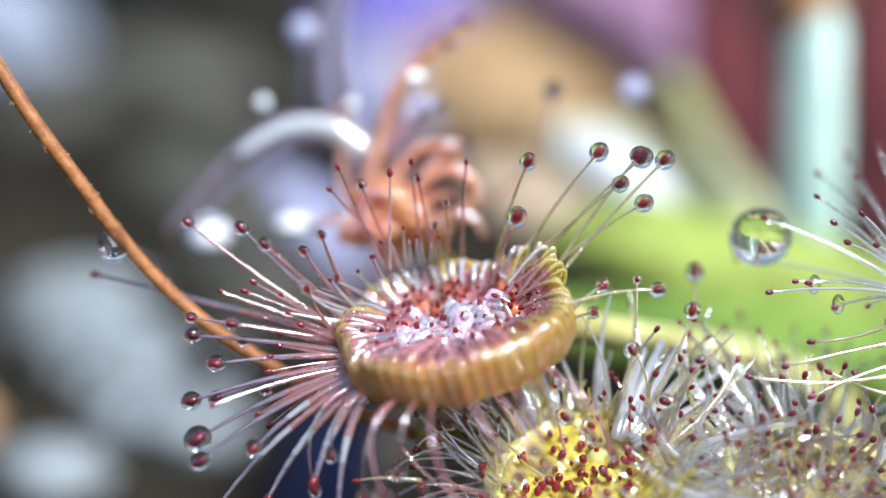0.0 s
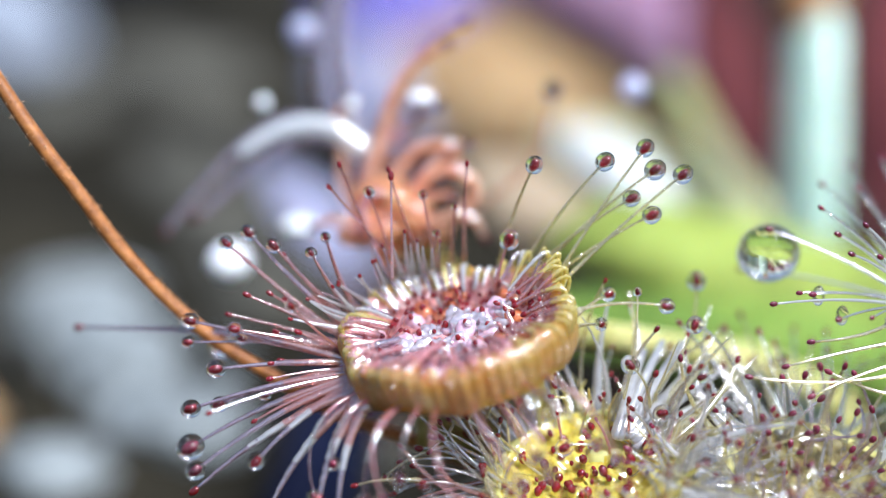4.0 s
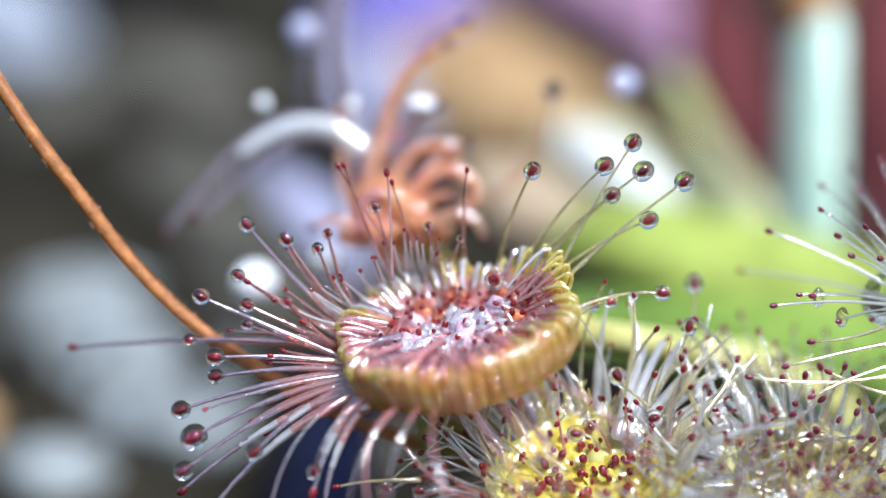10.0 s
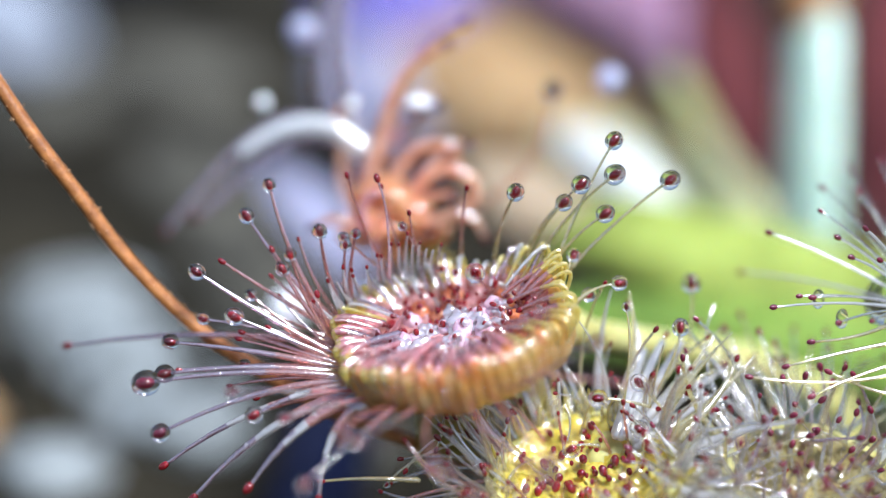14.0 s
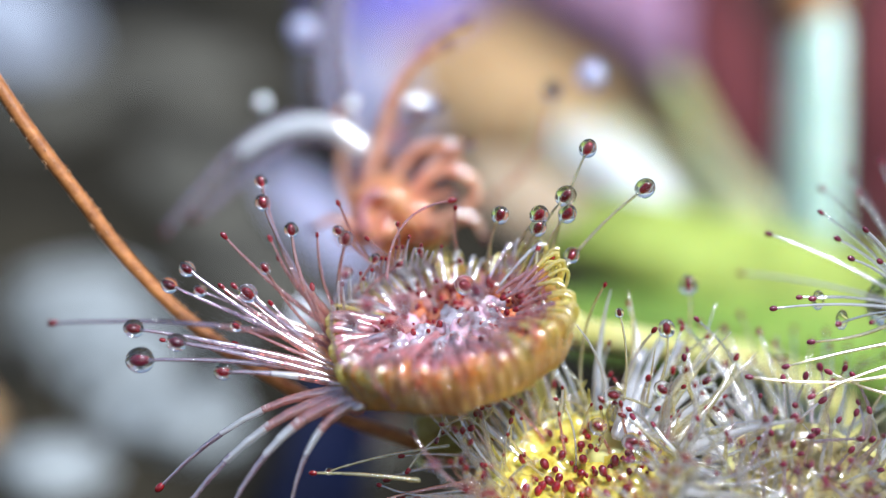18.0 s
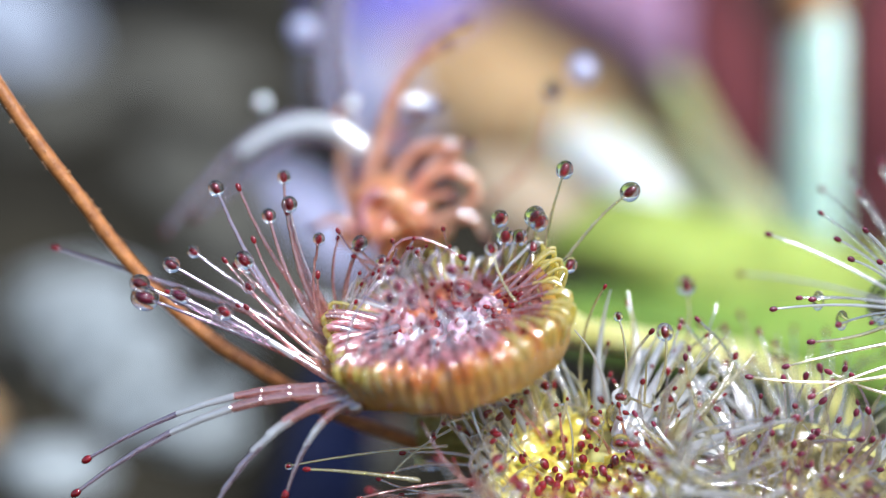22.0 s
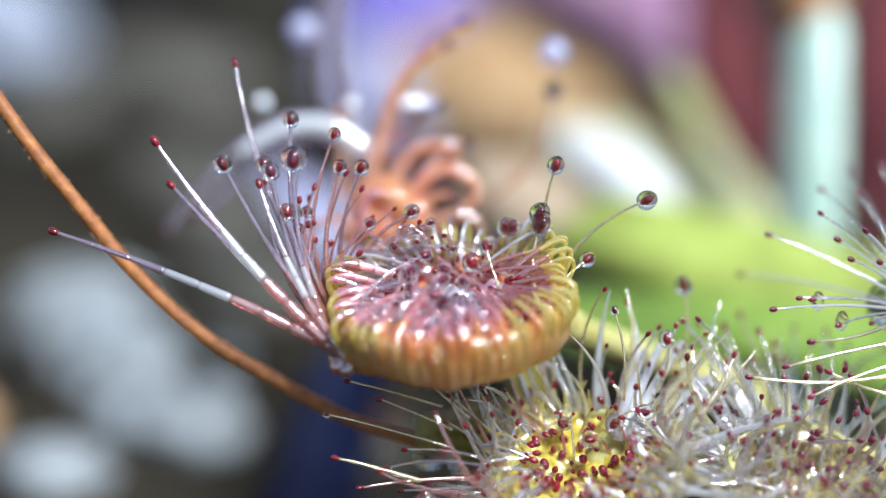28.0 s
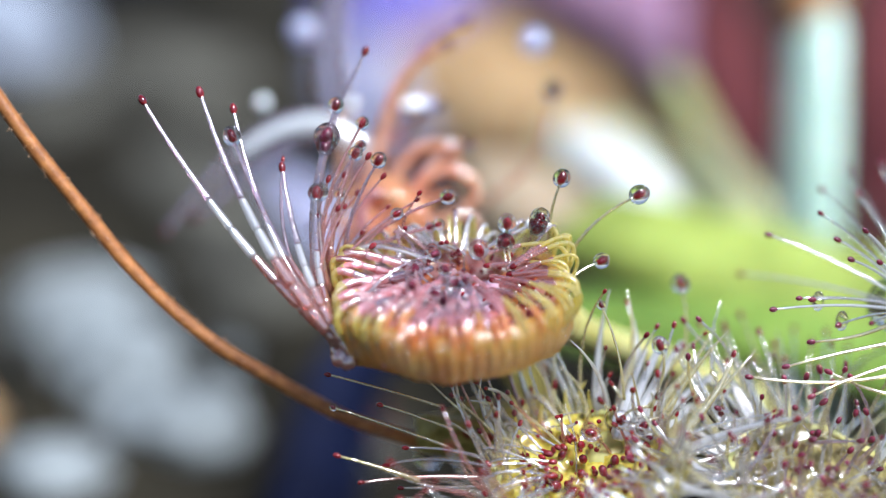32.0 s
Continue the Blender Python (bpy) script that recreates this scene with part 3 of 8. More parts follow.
# the wet film that lies over the near edge
fv, ff = cup(RA, [(0.70, 0.50), (0.80, 0.58), (0.89, 0.60), (0.96, 0.48), (1.01, 0.22), (1.03, -0.1), (1.02, -0.5), (0.97, -0.9), (0.9, -1.15)], 160, 0.012, 52, 0.04, 3.0, edge=brim)
ff = [q for q in ff if math.sin(2 * math.pi * (q[0] % 160) / 160) < 0.3]
part("film", mesh("film", fv, ff), FILM, leaf_a, "clear wet film over the rim")
part("petiole", mesh("petiole", *strap([(2.65, 1.60, -1.31), (4.55, 3.79, -3.71), (7.44, 6.84, -6.65), (11.10, 9.74, -9.90), (14.49, 10.49, -13.04), (16.21, 8.10, -20.59), (13.81, 3.22, -31.13)], [0.9, 0.55, 0.5, 0.55, 0.6, 0.6, 0.7], 0.7)), OLIVE, leaf_a, "pale olive leaf stalk")

tentacle(leaf_a, (-2.90, 2.26, -0.35), [(0, -3.36, 2.28, 0.95, -3.47, 2.42, 2.54), (6, -3.36, 2.32, 1.04, -3.37, 2.51, 2.74), (10, -3.38, 2.25, 1.05, -3.3, 2.46, 2.78), (13, -3.27, 2.17, 1.01, -2.68, 2.34, 2.64), (14.5, -3.2, 2.14, 1.0, -2.3, 2.27, 2.54), (17, -2.99, 2.02, 0.82, -1.62, 1.86, 1.75), (19, -2.95, 2.01, 0.87, -1.11, 1.7, 1.48), (23, -3.15, 1.97, 0.88, -1.3, 1.76, 1.76), (23.5, -3.44, 1.94, 0.86, -1.16, 1.81, 1.88), (28, -3.65, 1.95, 1.03, -0.43, 1.76, 1.93), (32, -3.59, 1.88, 0.9, -0.66, 1.6, 1.66)], 0.137, 0.04, 0.12, 0.17, 9, STALK_PINK, RED)
tentacle(leaf_a, (-3.11, 1.96, -0.40), [(0, -4.14, 1.98, 1.04, -5.2, 2.26, 2.79), (3, -4.1, 1.99, 1.07, -5.05, 2.31, 2.9), (6, -4.02, 1.99, 1.07, -4.83, 2.32, 2.92), (9, -3.99, 1.98, 1.09, -4.72, 2.31, 2.95), (11, -3.9, 1.96, 1.08, -4.3, 2.32, 2.99), (13, -3.78, 1.93, 1.07, -3.72, 2.31, 3.0), (14.5, -3.69, 1.91, 1.03, -3.34, 2.26, 2.9), (17, -3.6, 1.87, 0.96, -2.87, 2.14, 2.68), (19, -3.54, 1.82, 0.89, -2.55, 2.02, 2.44), (23, -3.41, 1.8, 0.9, -2.06, 1.91, 2.25), (23.5, -3.5, 1.77, 0.84, -1.93, 1.88, 2.2), (28, -3.23, 1.88, 1.16, -1.12, 1.88, 2.25), (32, -3.52, 1.99, 1.51, -0.0, 1.99, 2.5)], 0.164, 0.045, 0.14, 0.25, 9, STALK_PINK, RED)
tentacle(leaf_a, (-3.25, 1.71, -0.44), [(0, -4.57, 1.99, 1.3, -5.86, 2.58, 3.49), (6, -4.51, 2.0, 1.33, -5.67, 2.63, 3.6), (9, -4.54, 1.99, 1.4, -5.69, 2.65, 3.75), (13, -4.65, 1.92, 1.43, -5.64, 2.68, 3.97), (15, -4.64, 1.92, 1.48, -5.42, 2.74, 4.17), (17, -4.62, 1.91, 1.52, -5.1, 2.79, 4.36), (19, -4.51, 1.86, 1.46, -4.59, 2.71, 4.26), (21, -4.41, 1.83, 1.41, -4.08, 2.63, 4.17), (23, -4.21, 1.8, 1.4, -3.59, 2.54, 4.03), (23.5, -4.31, 1.77, 1.32, -3.16, 2.55, 4.07), (25, -3.94, 1.77, 1.34, -2.82, 2.41, 3.84), (28, -3.82, 1.76, 1.38, -2.48, 2.32, 3.74), (30, -3.85, 1.76, 1.4, -2.35, 2.28, 3.74), (32, -3.86, 1.76, 1.44, -2.12, 2.29, 3.75)], 0.164, 0.045, 0.15, 0.26, 9, (STALK_PINK, STALK_PINK, GLASSY, GLASSY, GLASSY), RED)
tentacle(leaf_a, (-3.35, 1.51, -0.47), [(0, -4.59, 1.48, 0.57, -6.1, 1.62, 1.71), (6, -4.56, 1.49, 0.62, -6.02, 1.68, 1.84), (9, -4.51, 1.51, 0.67, -5.87, 1.74, 2.0), (13, -4.87, 1.61, 0.99, -6.58, 2.07, 2.77), (17, -4.93, 1.67, 1.17, -6.45, 2.33, 3.38), (19, -4.91, 1.72, 1.32, -6.01, 2.56, 3.92), (21, -4.94, 1.81, 1.55, -5.51, 2.87, 4.61), (23, -4.98, 1.85, 1.69, -5.03, 3.07, 5.06), (23.5, -5.06, 1.73, 1.42, -4.55, 2.96, 4.83), (28, -4.55, 1.55, 1.0, -2.99, 2.36, 3.58), (32, -4.65, 1.58, 1.13, -2.44, 2.47, 3.86)], 0.137, 0.04, 0.12, 0, 9, STALK_PINK, RED)
tentacle(leaf_a, (-3.43, 1.31, -0.50), [(0, -5.42, 2.03, 1.47, -7.47, 2.93, 3.96), (6, -4.82, 1.77, 0.91, -6.2, 2.34, 2.68), (9, -4.87, 1.59, 0.62, -6.5, 1.93, 1.92), (13, -4.61, 1.91, 1.58, -4.61, 3.02, 4.44), (17, -4.86, 1.86, 1.66, -4.85, 3.11, 4.8), (19, -4.85, 1.81, 1.63, -4.59, 3.08, 4.82), (21, -4.78, 1.78, 1.62, -4.06, 3.03, 4.8), (23, -4.76, 1.74, 1.6, -3.74, 2.99, 4.79), (23.5, -5.01, 1.64, 1.42, -3.52, 2.97, 4.77), (25, -4.99, 1.56, 1.27, -3.51, 2.82, 4.51), (28, -5.08, 1.57, 1.35, -3.23, 2.87, 4.75), (30, -5.08, 1.56, 1.37, -2.87, 2.85, 4.79), (32, -5.11, 1.57, 1.42, -2.54, 2.88, 4.85)], 0.137, 0.04, 0.13, 0.22, 9, STALK_PINK, RED)
tentacle(leaf_a, (-3.49, 1.14, -0.53), [(0, -7.0, 2.59, 0.99, -11.31, 4.88, 2.2), (3, -7.37, 2.44, 0.73, -12.21, 4.46, 1.3), (6, -7.43, 2.34, 0.54, -12.36, 4.17, 0.68), (9, -7.52, 2.25, 0.55, -12.59, 3.93, 0.6), (13, -7.43, 2.09, 0.87, -12.59, 3.68, 0.66), (16.5, -7.47, 2.06, 1.2, -12.84, 3.72, 1.26), (19, -7.39, 2.07, 1.46, -12.69, 3.92, 2.06), (20, -7.33, 2.12, 1.64, -12.47, 4.18, 2.78), (21, -7.26, 2.17, 1.83, -12.12, 4.49, 3.61), (23, -6.99, 2.18, 1.98, -11.49, 4.68, 4.31), (23.5, -6.84, 2.05, 1.96, -10.68, 4.93, 4.92), (25, -6.33, 2.08, 2.01, -9.32, 5.14, 5.6), (28, -5.81, 2.14, 2.17, -6.32, 5.4, 6.6), (30, -5.57, 2.15, 2.21, -4.5, 5.31, 6.71), (32, -5.34, 2.17, 2.29, -2.35, 5.2, 6.48)], 0.178, 0.05, 0.15, 0, 9, (STALK_PINK, STALK_PINK, GLASSY, GLASSY, GLASSY), RED)
tentacle(leaf_a, (-3.55, 0.96, -0.55), [(0, -4.94, 0.91, 0.28, -6.74, 1.03, 1.04), (6, -4.9, 0.93, 0.32, -6.65, 1.08, 1.15), (9, -4.79, 0.97, 0.4, -6.36, 1.2, 1.41), (11, -4.62, 1.03, 0.52, -5.83, 1.4, 1.83), (13, -4.4, 1.07, 0.59, -5.03, 1.53, 2.12), (15, -4.38, 1.13, 0.73, -4.63, 1.73, 2.54), (17, -4.44, 1.22, 0.95, -4.25, 2.0, 3.13), (19, -4.58, 1.28, 1.11, -4.2, 2.2, 3.57), (23, -4.76, 1.33, 1.23, -4.78, 2.39, 3.97), (23.5, -4.71, 1.26, 1.08, -4.19, 2.32, 3.83), (28, -4.28, 1.33, 1.24, -3.14, 2.33, 3.84), (32, -4.35, 1.36, 1.33, -2.82, 2.41, 4.01)], 0.164, 0.045, 0.14, 0.24, 9, STALK_PINK, RED)
tentacle(leaf_a, (-3.60, 0.75, -0.58), [(0, -4.05, 0.46, 0.58, -4.15, -0.15, 2.06), (3, -4.22, 0.45, 0.51, -4.6, -0.21, 1.93), (6, -4.32, 0.46, 0.51, -4.87, -0.21, 1.94), (9, -4.33, 0.5, 0.46, -4.9, -0.11, 1.84), (13, -4.39, 0.81, 0.85, -4.39, 0.59, 2.97), (17, -4.59, 0.93, 0.92, -4.58, 0.93, 3.3), (19, -4.75, 0.84, 0.61, -5.64, 0.64, 2.48), (23, -4.44, 1.04, 1.03, -2.86, 1.26, 3.42), (23.5, -4.58, 0.92, 0.69, -3.06, 1.06, 2.94), (28, -4.48, 0.87, 0.56, -2.38, 1.01, 2.37), (32, -4.58, 0.92, 0.7, -1.64, 1.12, 2.41)], 0.0784, 0.04, 0.13, 0.2, 9, STALK_PINK, RED)
tentacle(leaf_a, (-3.64, 0.53, -0.61), [(0, -5.65, 0.93, 0.19, -8.1, 1.24, 0.9), (6, -5.64, 1.06, 0.5, -8.06, 1.61, 1.69), (9, -5.49, 1.04, 0.55, -7.72, 1.64, 1.88), (13, -5.42, 1.11, 0.91, -7.34, 2.04, 2.89), (17, -5.75, 1.04, 0.93, -8.27, 1.9, 2.73), (19, -5.76, 1.02, 0.93, -8.33, 1.86, 2.73), (21, -5.74, 1.03, 1.01, -8.17, 1.98, 3.04), (23, -5.49, 1.08, 1.17, -7.39, 2.21, 3.73), (23.5, -5.42, 1.03, 1.1, -6.83, 2.29, 3.98), (25, -5.05, 1.04, 1.16, -6.31, 2.24, 4.09), (27.5, -4.84, 1.03, 1.19, -5.66, 2.11, 4.19), (28, -4.81, 1.03, 1.19, -5.43, 2.09, 4.23), (30, -4.73, 1.02, 1.23, -4.72, 2.02, 4.36), (32, -4.72, 1.06, 1.34, -3.73, 2.12, 4.59)], 0.164, 0.045, 0.15, 0.27, 9, (STALK_PINK, STALK_PINK, GLASSY, GLASSY, GLASSY), RED)
tentacle(leaf_a, (-3.66, 0.35, -0.64), [(0, -5.36, 0.34, -0.06, -7.53, 0.15, 0.32), (6, -5.39, 0.36, -0.0, -7.62, 0.18, 0.4), (9, -5.41, 0.38, 0.04, -7.67, 0.22, 0.48), (11, -5.21, 0.48, 0.22, -7.24, 0.48, 1.04), (13, -5.05, 0.54, 0.33, -6.81, 0.67, 1.46), (15, -4.89, 0.57, 0.4, -6.28, 0.83, 1.79), (17, -4.84, 0.6, 0.46, -6.02, 0.96, 2.06), (19, -4.81, 0.62, 0.5, -5.77, 1.04, 2.26), (23, -4.89, 0.75, 0.84, -5.64, 1.48, 3.2), (23.5, -4.74, 0.67, 0.62, -5.27, 1.33, 2.88), (28, -4.24, 0.71, 0.7, -4.67, 1.29, 2.78), (32, -4.29, 0.75, 0.83, -4.01, 1.45, 3.13)], 0.178, 0.045, 0.15, 0.3, 9, (STALK_PINK, STALK_PINK, GLASSY, GLASSY, GLASSY), RED)
tentacle(leaf_a, (-3.67, 0.17, -0.66), [(0, -4.45, 0.46, -0.35, -5.37, 0.69, -0.0), (6, -4.49, 0.43, -0.4, -5.46, 0.6, -0.2), (9, -4.36, 0.43, -0.37, -5.17, 0.65, -0.06), (13, -4.85, 0.51, -0.03, -6.32, 0.91, 0.57), (17, -5.1, 0.66, 0.47, -6.62, 1.53, 1.94), (19, -5.26, 0.71, 0.7, -6.79, 1.81, 2.58), (23, -5.07, 0.71, 0.77, -5.78, 1.98, 3.0), (23.5, -5.09, 0.61, 0.63, -5.27, 1.97, 2.99), (28, -5.02, 0.56, 0.55, -4.5, 1.94, 2.97), (32, -5.07, 0.6, 0.69, -3.74, 2.09, 3.33)], 0.137, 0.04, 0.11, 0, 9, STALK_PINK, RED)
tentacle(leaf_a, (-3.67, -0.01, -0.69), [(0, -5.39, -0.05, -0.42, -7.53, -0.28, -0.6), (6, -5.38, -0.03, -0.37, -7.53, -0.25, -0.54), (9, -5.27, 0.04, -0.27, -7.32, -0.04, -0.23), (13, -5.69, 0.31, 0.38, -8.37, 0.71, 1.19), (16.5, -5.85, 0.37, 0.53, -8.8, 0.9, 1.42), (19, -5.53, 0.69, 1.28, -6.64, 2.27, 4.27), (21, -5.57, 0.74, 1.41, -6.36, 2.5, 4.66), (23, -5.49, 0.84, 1.69, -5.57, 2.9, 5.42), (23.5, -5.61, 0.71, 1.51, -5.3, 2.89, 5.38), (25, -5.31, 0.73, 1.52, -5.1, 2.85, 5.23), (28, -5.21, 0.76, 1.59, -4.52, 2.97, 5.33), (30, -5.15, 0.77, 1.62, -3.85, 3.01, 5.31), (32, -5.18, 0.8, 1.69, -3.33, 3.07, 5.44)], 0.178, 0.05, 0.14, 0.26, 9, (STALK_PINK, STALK_PINK, GLASSY, GLASSY, GLASSY), RED)
tentacle(leaf_a, (-3.67, -0.23, -0.72), [(0, -5.74, -0.32, -0.27, -8.34, -0.68, -0.28), (6, -5.85, -0.31, -0.23, -8.59, -0.69, -0.29), (9, -5.95, -0.32, -0.23, -8.83, -0.74, -0.41), (11, -5.85, -0.21, -0.02, -8.71, -0.54, 0.02), (13, -5.82, -0.13, 0.17, -8.73, -0.36, 0.42), (14.5, -5.96, -0.04, 0.4, -9.09, -0.09, 1.0), (17, -6.16, 0.09, 0.72, -9.54, 0.3, 1.84), (19, -6.15, 0.18, 0.93, -9.4, 0.65, 2.59), (21, -6.07, 0.23, 1.06, -9.01, 0.93, 3.2), (23, -5.84, 0.25, 1.09, -8.58, 1.03, 3.41), (23.5, -5.71, 0.2, 0.97, -8.21, 1.02, 3.39), (25, -5.33, 0.26, 1.11, -7.29, 1.3, 4.0), (28, -5.25, 0.32, 1.26, -6.64, 1.56, 4.57), (30, -5.33, 0.34, 1.34, -6.54, 1.7, 4.87), (32, -5.43, 0.36, 1.4, -6.54, 1.81, 5.09)], 0.191, 0.05, 0.16, 0.3, 9, (STALK_PINK, STALK_PINK, GLASSY, GLASSY, GLASSY), RED)
tentacle(leaf_a, (-3.65, -0.45, -0.75), [(0, -5.81, -0.74, -0.6, -8.39, -1.43, -1.18), (6, -5.97, -0.7, -0.52, -8.76, -1.41, -1.14), (9, -5.81, -0.68, -0.52, -8.4, -1.34, -1.15), (13, -6.13, -0.31, 0.25, -9.47, -0.5, 0.47), (15, -6.16, -0.22, 0.43, -9.6, -0.25, 0.92), (17, -6.12, -0.16, 0.56, -9.53, -0.03, 1.3), (19, -6.07, -0.13, 0.6, -9.43, 0.07, 1.42), (20.5, -5.96, -0.04, 0.78, -8.99, 0.52, 2.3), (23, -5.85, 0.09, 1.08, -8.59, 1.08, 3.39), (23.5, -5.7, 0.04, 1.01, -7.97, 1.21, 3.65), (25, -5.06, 0.05, 0.96, -6.54, 1.26, 3.68), (28, -4.83, 0.15, 1.2, -4.5, 1.66, 4.4), (30, -4.84, 0.17, 1.25, -4.1, 1.76, 4.52), (32, -4.91, 0.21, 1.36, -3.65, 1.89, 4.79)], 0.178, 0.05, 0.2, 0.42, 9, (STALK_PINK, STALK_PINK, GLASSY, GLASSY, GLASSY), MAROON)
tentacle(leaf_a, (-3.61, -0.67, -0.78), [(0, -5.9, -1.05, -0.79, -8.52, -1.89, -1.7), (6, -6.05, -1.02, -0.73, -8.86, -1.91, -1.74), (9, -6.17, -1.03, -0.8, -9.06, -1.95, -2.05), (11, -6.17, -0.81, -0.37, -9.29, -1.52, -1.24), (13, -6.23, -0.7, -0.16, -9.55, -1.36, -1.05), (15, -6.09, -0.54, 0.14, -9.44, -0.83, -0.04), (17, -5.81, -0.4, 0.38, -8.84, -0.27, 1.03), (19, -5.49, -0.3, 0.56, -7.85, 0.27, 2.06), (21, -5.54, -0.23, 0.7, -7.78, 0.56, 2.55), (23, -5.56, -0.12, 0.97, -7.77, 0.99, 3.35), (23.5, -5.44, -0.15, 0.94, -6.95, 1.21, 3.77), (25, -5.01, -0.1, 1.02, -5.9, 1.37, 4.01), (28, -4.87, -0.06, 1.1, -5.22, 1.54, 4.18), (30, -4.89, 0.0, 1.26, -4.22, 1.8, 4.59), (32, -4.85, 0.01, 1.28, -3.7, 1.78, 4.57)], 0.178, 0.05, 0.16, 0.3, 9, (STALK_PINK, STALK_PINK, GLASSY, GLASSY, GLASSY), MAROON)
tentacle(leaf_a, (-3.57, -0.88, -0.81), [(0, -5.12, -1.28, -0.88, -6.82, -2.07, -1.62), (6, -5.17, -1.29, -0.9, -6.87, -2.15, -1.79), (9, -5.15, -1.23, -0.86, -6.86, -2.01, -1.7), (11, -5.08, -1.1, -0.66, -6.8, -1.8, -1.39), (13, -4.89, -0.98, -0.48, -6.53, -1.51, -0.89), (15, -4.8, -0.88, -0.34, -6.45, -1.22, -0.4), (17, -4.9, -0.76, -0.09, -6.73, -0.8, 0.36), (19, -5.1, -0.68, 0.08, -7.21, -0.57, 0.73), (21, -5.01, -0.6, 0.23, -6.81, -0.18, 1.43), (23, -4.89, -0.46, 0.55, -6.14, 0.41, 2.57), (23.5, -4.82, -0.5, 0.47, -5.84, 0.45, 2.61), (28, -4.41, -0.39, 0.72, -4.79, 0.82, 3.09), (32, -4.42, -0.35, 0.81, -4.06, 0.99, 3.33)], 0.22, 0.05, 0.15, 0.27, 9, (STALK_PINK, STALK_PINK, STALK, GLASSY, GLASSY), RED)
tentacle(leaf_a, (-3.50, -1.13, -0.84), [(0, -5.83, -1.39, -1.39, -8.25, -2.01, -3.16), (6, -6.1, -1.21, -0.95, -9.09, -1.61, -2.3), (9, -6.2, -1.16, -0.99, -9.26, -1.52, -2.54), (13, -6.25, -0.93, -0.48, -9.56, -1.05, -2.11), (15, -6.33, -0.83, -0.25, -9.88, -0.75, -1.77), (17, -6.52, -0.8, -0.16, -10.3, -0.76, -2.08), (19, -6.39, -0.85, -0.29, -9.73, -1.01, -2.92), (21, -6.86, -0.72, 0.1, -11.14, -0.61, -2.37), (22, -7.15, -0.59, 0.44, -12.1, -0.15, -1.51), (23, -7.32, -0.46, 0.8, -12.94, 0.33, -0.52), (23.5, -6.8, -0.51, 0.86, -11.93, 0.7, 0.27), (25, -6.31, -0.46, 0.88, -11.21, 1.07, 1.01), (28, -5.71, -0.27, 1.18, -8.42, 2.36, 3.68), (32, -5.79, -0.1, 1.59, -6.58, 3.2, 5.43)], 0.22, 0.055, 0.16, 0, 9, (STALK_PINK, STALK_PINK, STALK, GLASSY, GLASSY), RED)
tentacle(leaf_a, (-3.41, -1.37, -0.88), [(0, -5.06, -1.75, -1.44, -6.61, -2.47, -2.95), (6, -5.19, -1.73, -1.39, -6.83, -2.5, -3.02), (9, -5.68, -1.62, -1.22, -8.02, -2.3, -2.9), (13, -5.9, -1.38, -0.68, -8.69, -1.93, -2.48), (15, -6.06, -1.34, -0.59, -9.01, -1.96, -2.75), (17, -6.33, -1.35, -0.57, -9.35, -2.2, -3.46), (19, -6.77, -1.25, -0.26, -10.54, -2.08, -3.41), (21, -7.06, -1.11, 0.1, -11.61, -1.67, -2.72), (22.5, -7.34, -0.95, 0.5, -12.66, -1.12, -1.67), (23, -7.18, -0.9, 0.62, -12.67, -0.86, -1.17), (23.5, -7.17, -0.81, 1.01, -13.06, -0.2, 0.21), (25, -6.95, -0.79, 1.05, -13.09, 0.03, 0.57), (27.5, -6.76, -0.64, 1.32, -12.43, 1.05, 2.52), (28, -6.73, -0.61, 1.38, -12.17, 1.3, 3.02), (29, -6.67, -0.55, 1.52, -11.54, 1.8, 4.0), (30, -6.58, -0.47, 1.68, -10.57, 2.35, 5.07), (31, -6.54, -0.43, 1.78, -9.89, 2.63, 5.69), (32, -6.5, -0.4, 1.85, -9.33, 2.83, 6.12)], 0.267, 0.06, 0.16, 0, 9, (STALK_PINK, STALK_PINK, STALK, GLASSY, GLASSY), RED)
tentacle(leaf_a, (-3.31, -1.60, -0.91), [(0, -4.29, -2.16, -1.3, -5.05, -3.04, -2.29), (6, -4.38, -2.21, -1.38, -5.1, -3.19, -2.6), (9, -4.37, -2.1, -1.32, -5.12, -2.96, -2.49), (11, -4.53, -1.96, -1.14, -5.46, -2.79, -2.39), (13, -4.88, -1.78, -0.83, -6.5, -2.53, -2.08), (17, -5.49, -1.7, -0.67, -7.7, -2.62, -2.8), (19, -5.74, -1.64, -0.53, -8.24, -2.63, -3.06), (21, -6.21, -1.56, -0.32, -9.36, -2.61, -3.28), (23, -5.06, -1.44, -0.29, -7.61, -1.71, -1.61), (23.5, -5.98, -0.95, 1.14, -9.18, 0.83, 3.82), (25, -5.92, -0.86, 1.36, -9.17, 1.25, 4.54), (28, -5.95, -0.75, 1.59, -8.65, 1.85, 5.44), (30, -5.96, -0.69, 1.72, -7.89, 2.24, 6.04), (32, -5.99, -0.67, 1.79, -7.45, 2.41, 6.39)], 0.314, 0.06, 0.17, 0, 9, (STALK_PINK, STALK_PINK, STALK, GLASSY, GLASSY), RED)
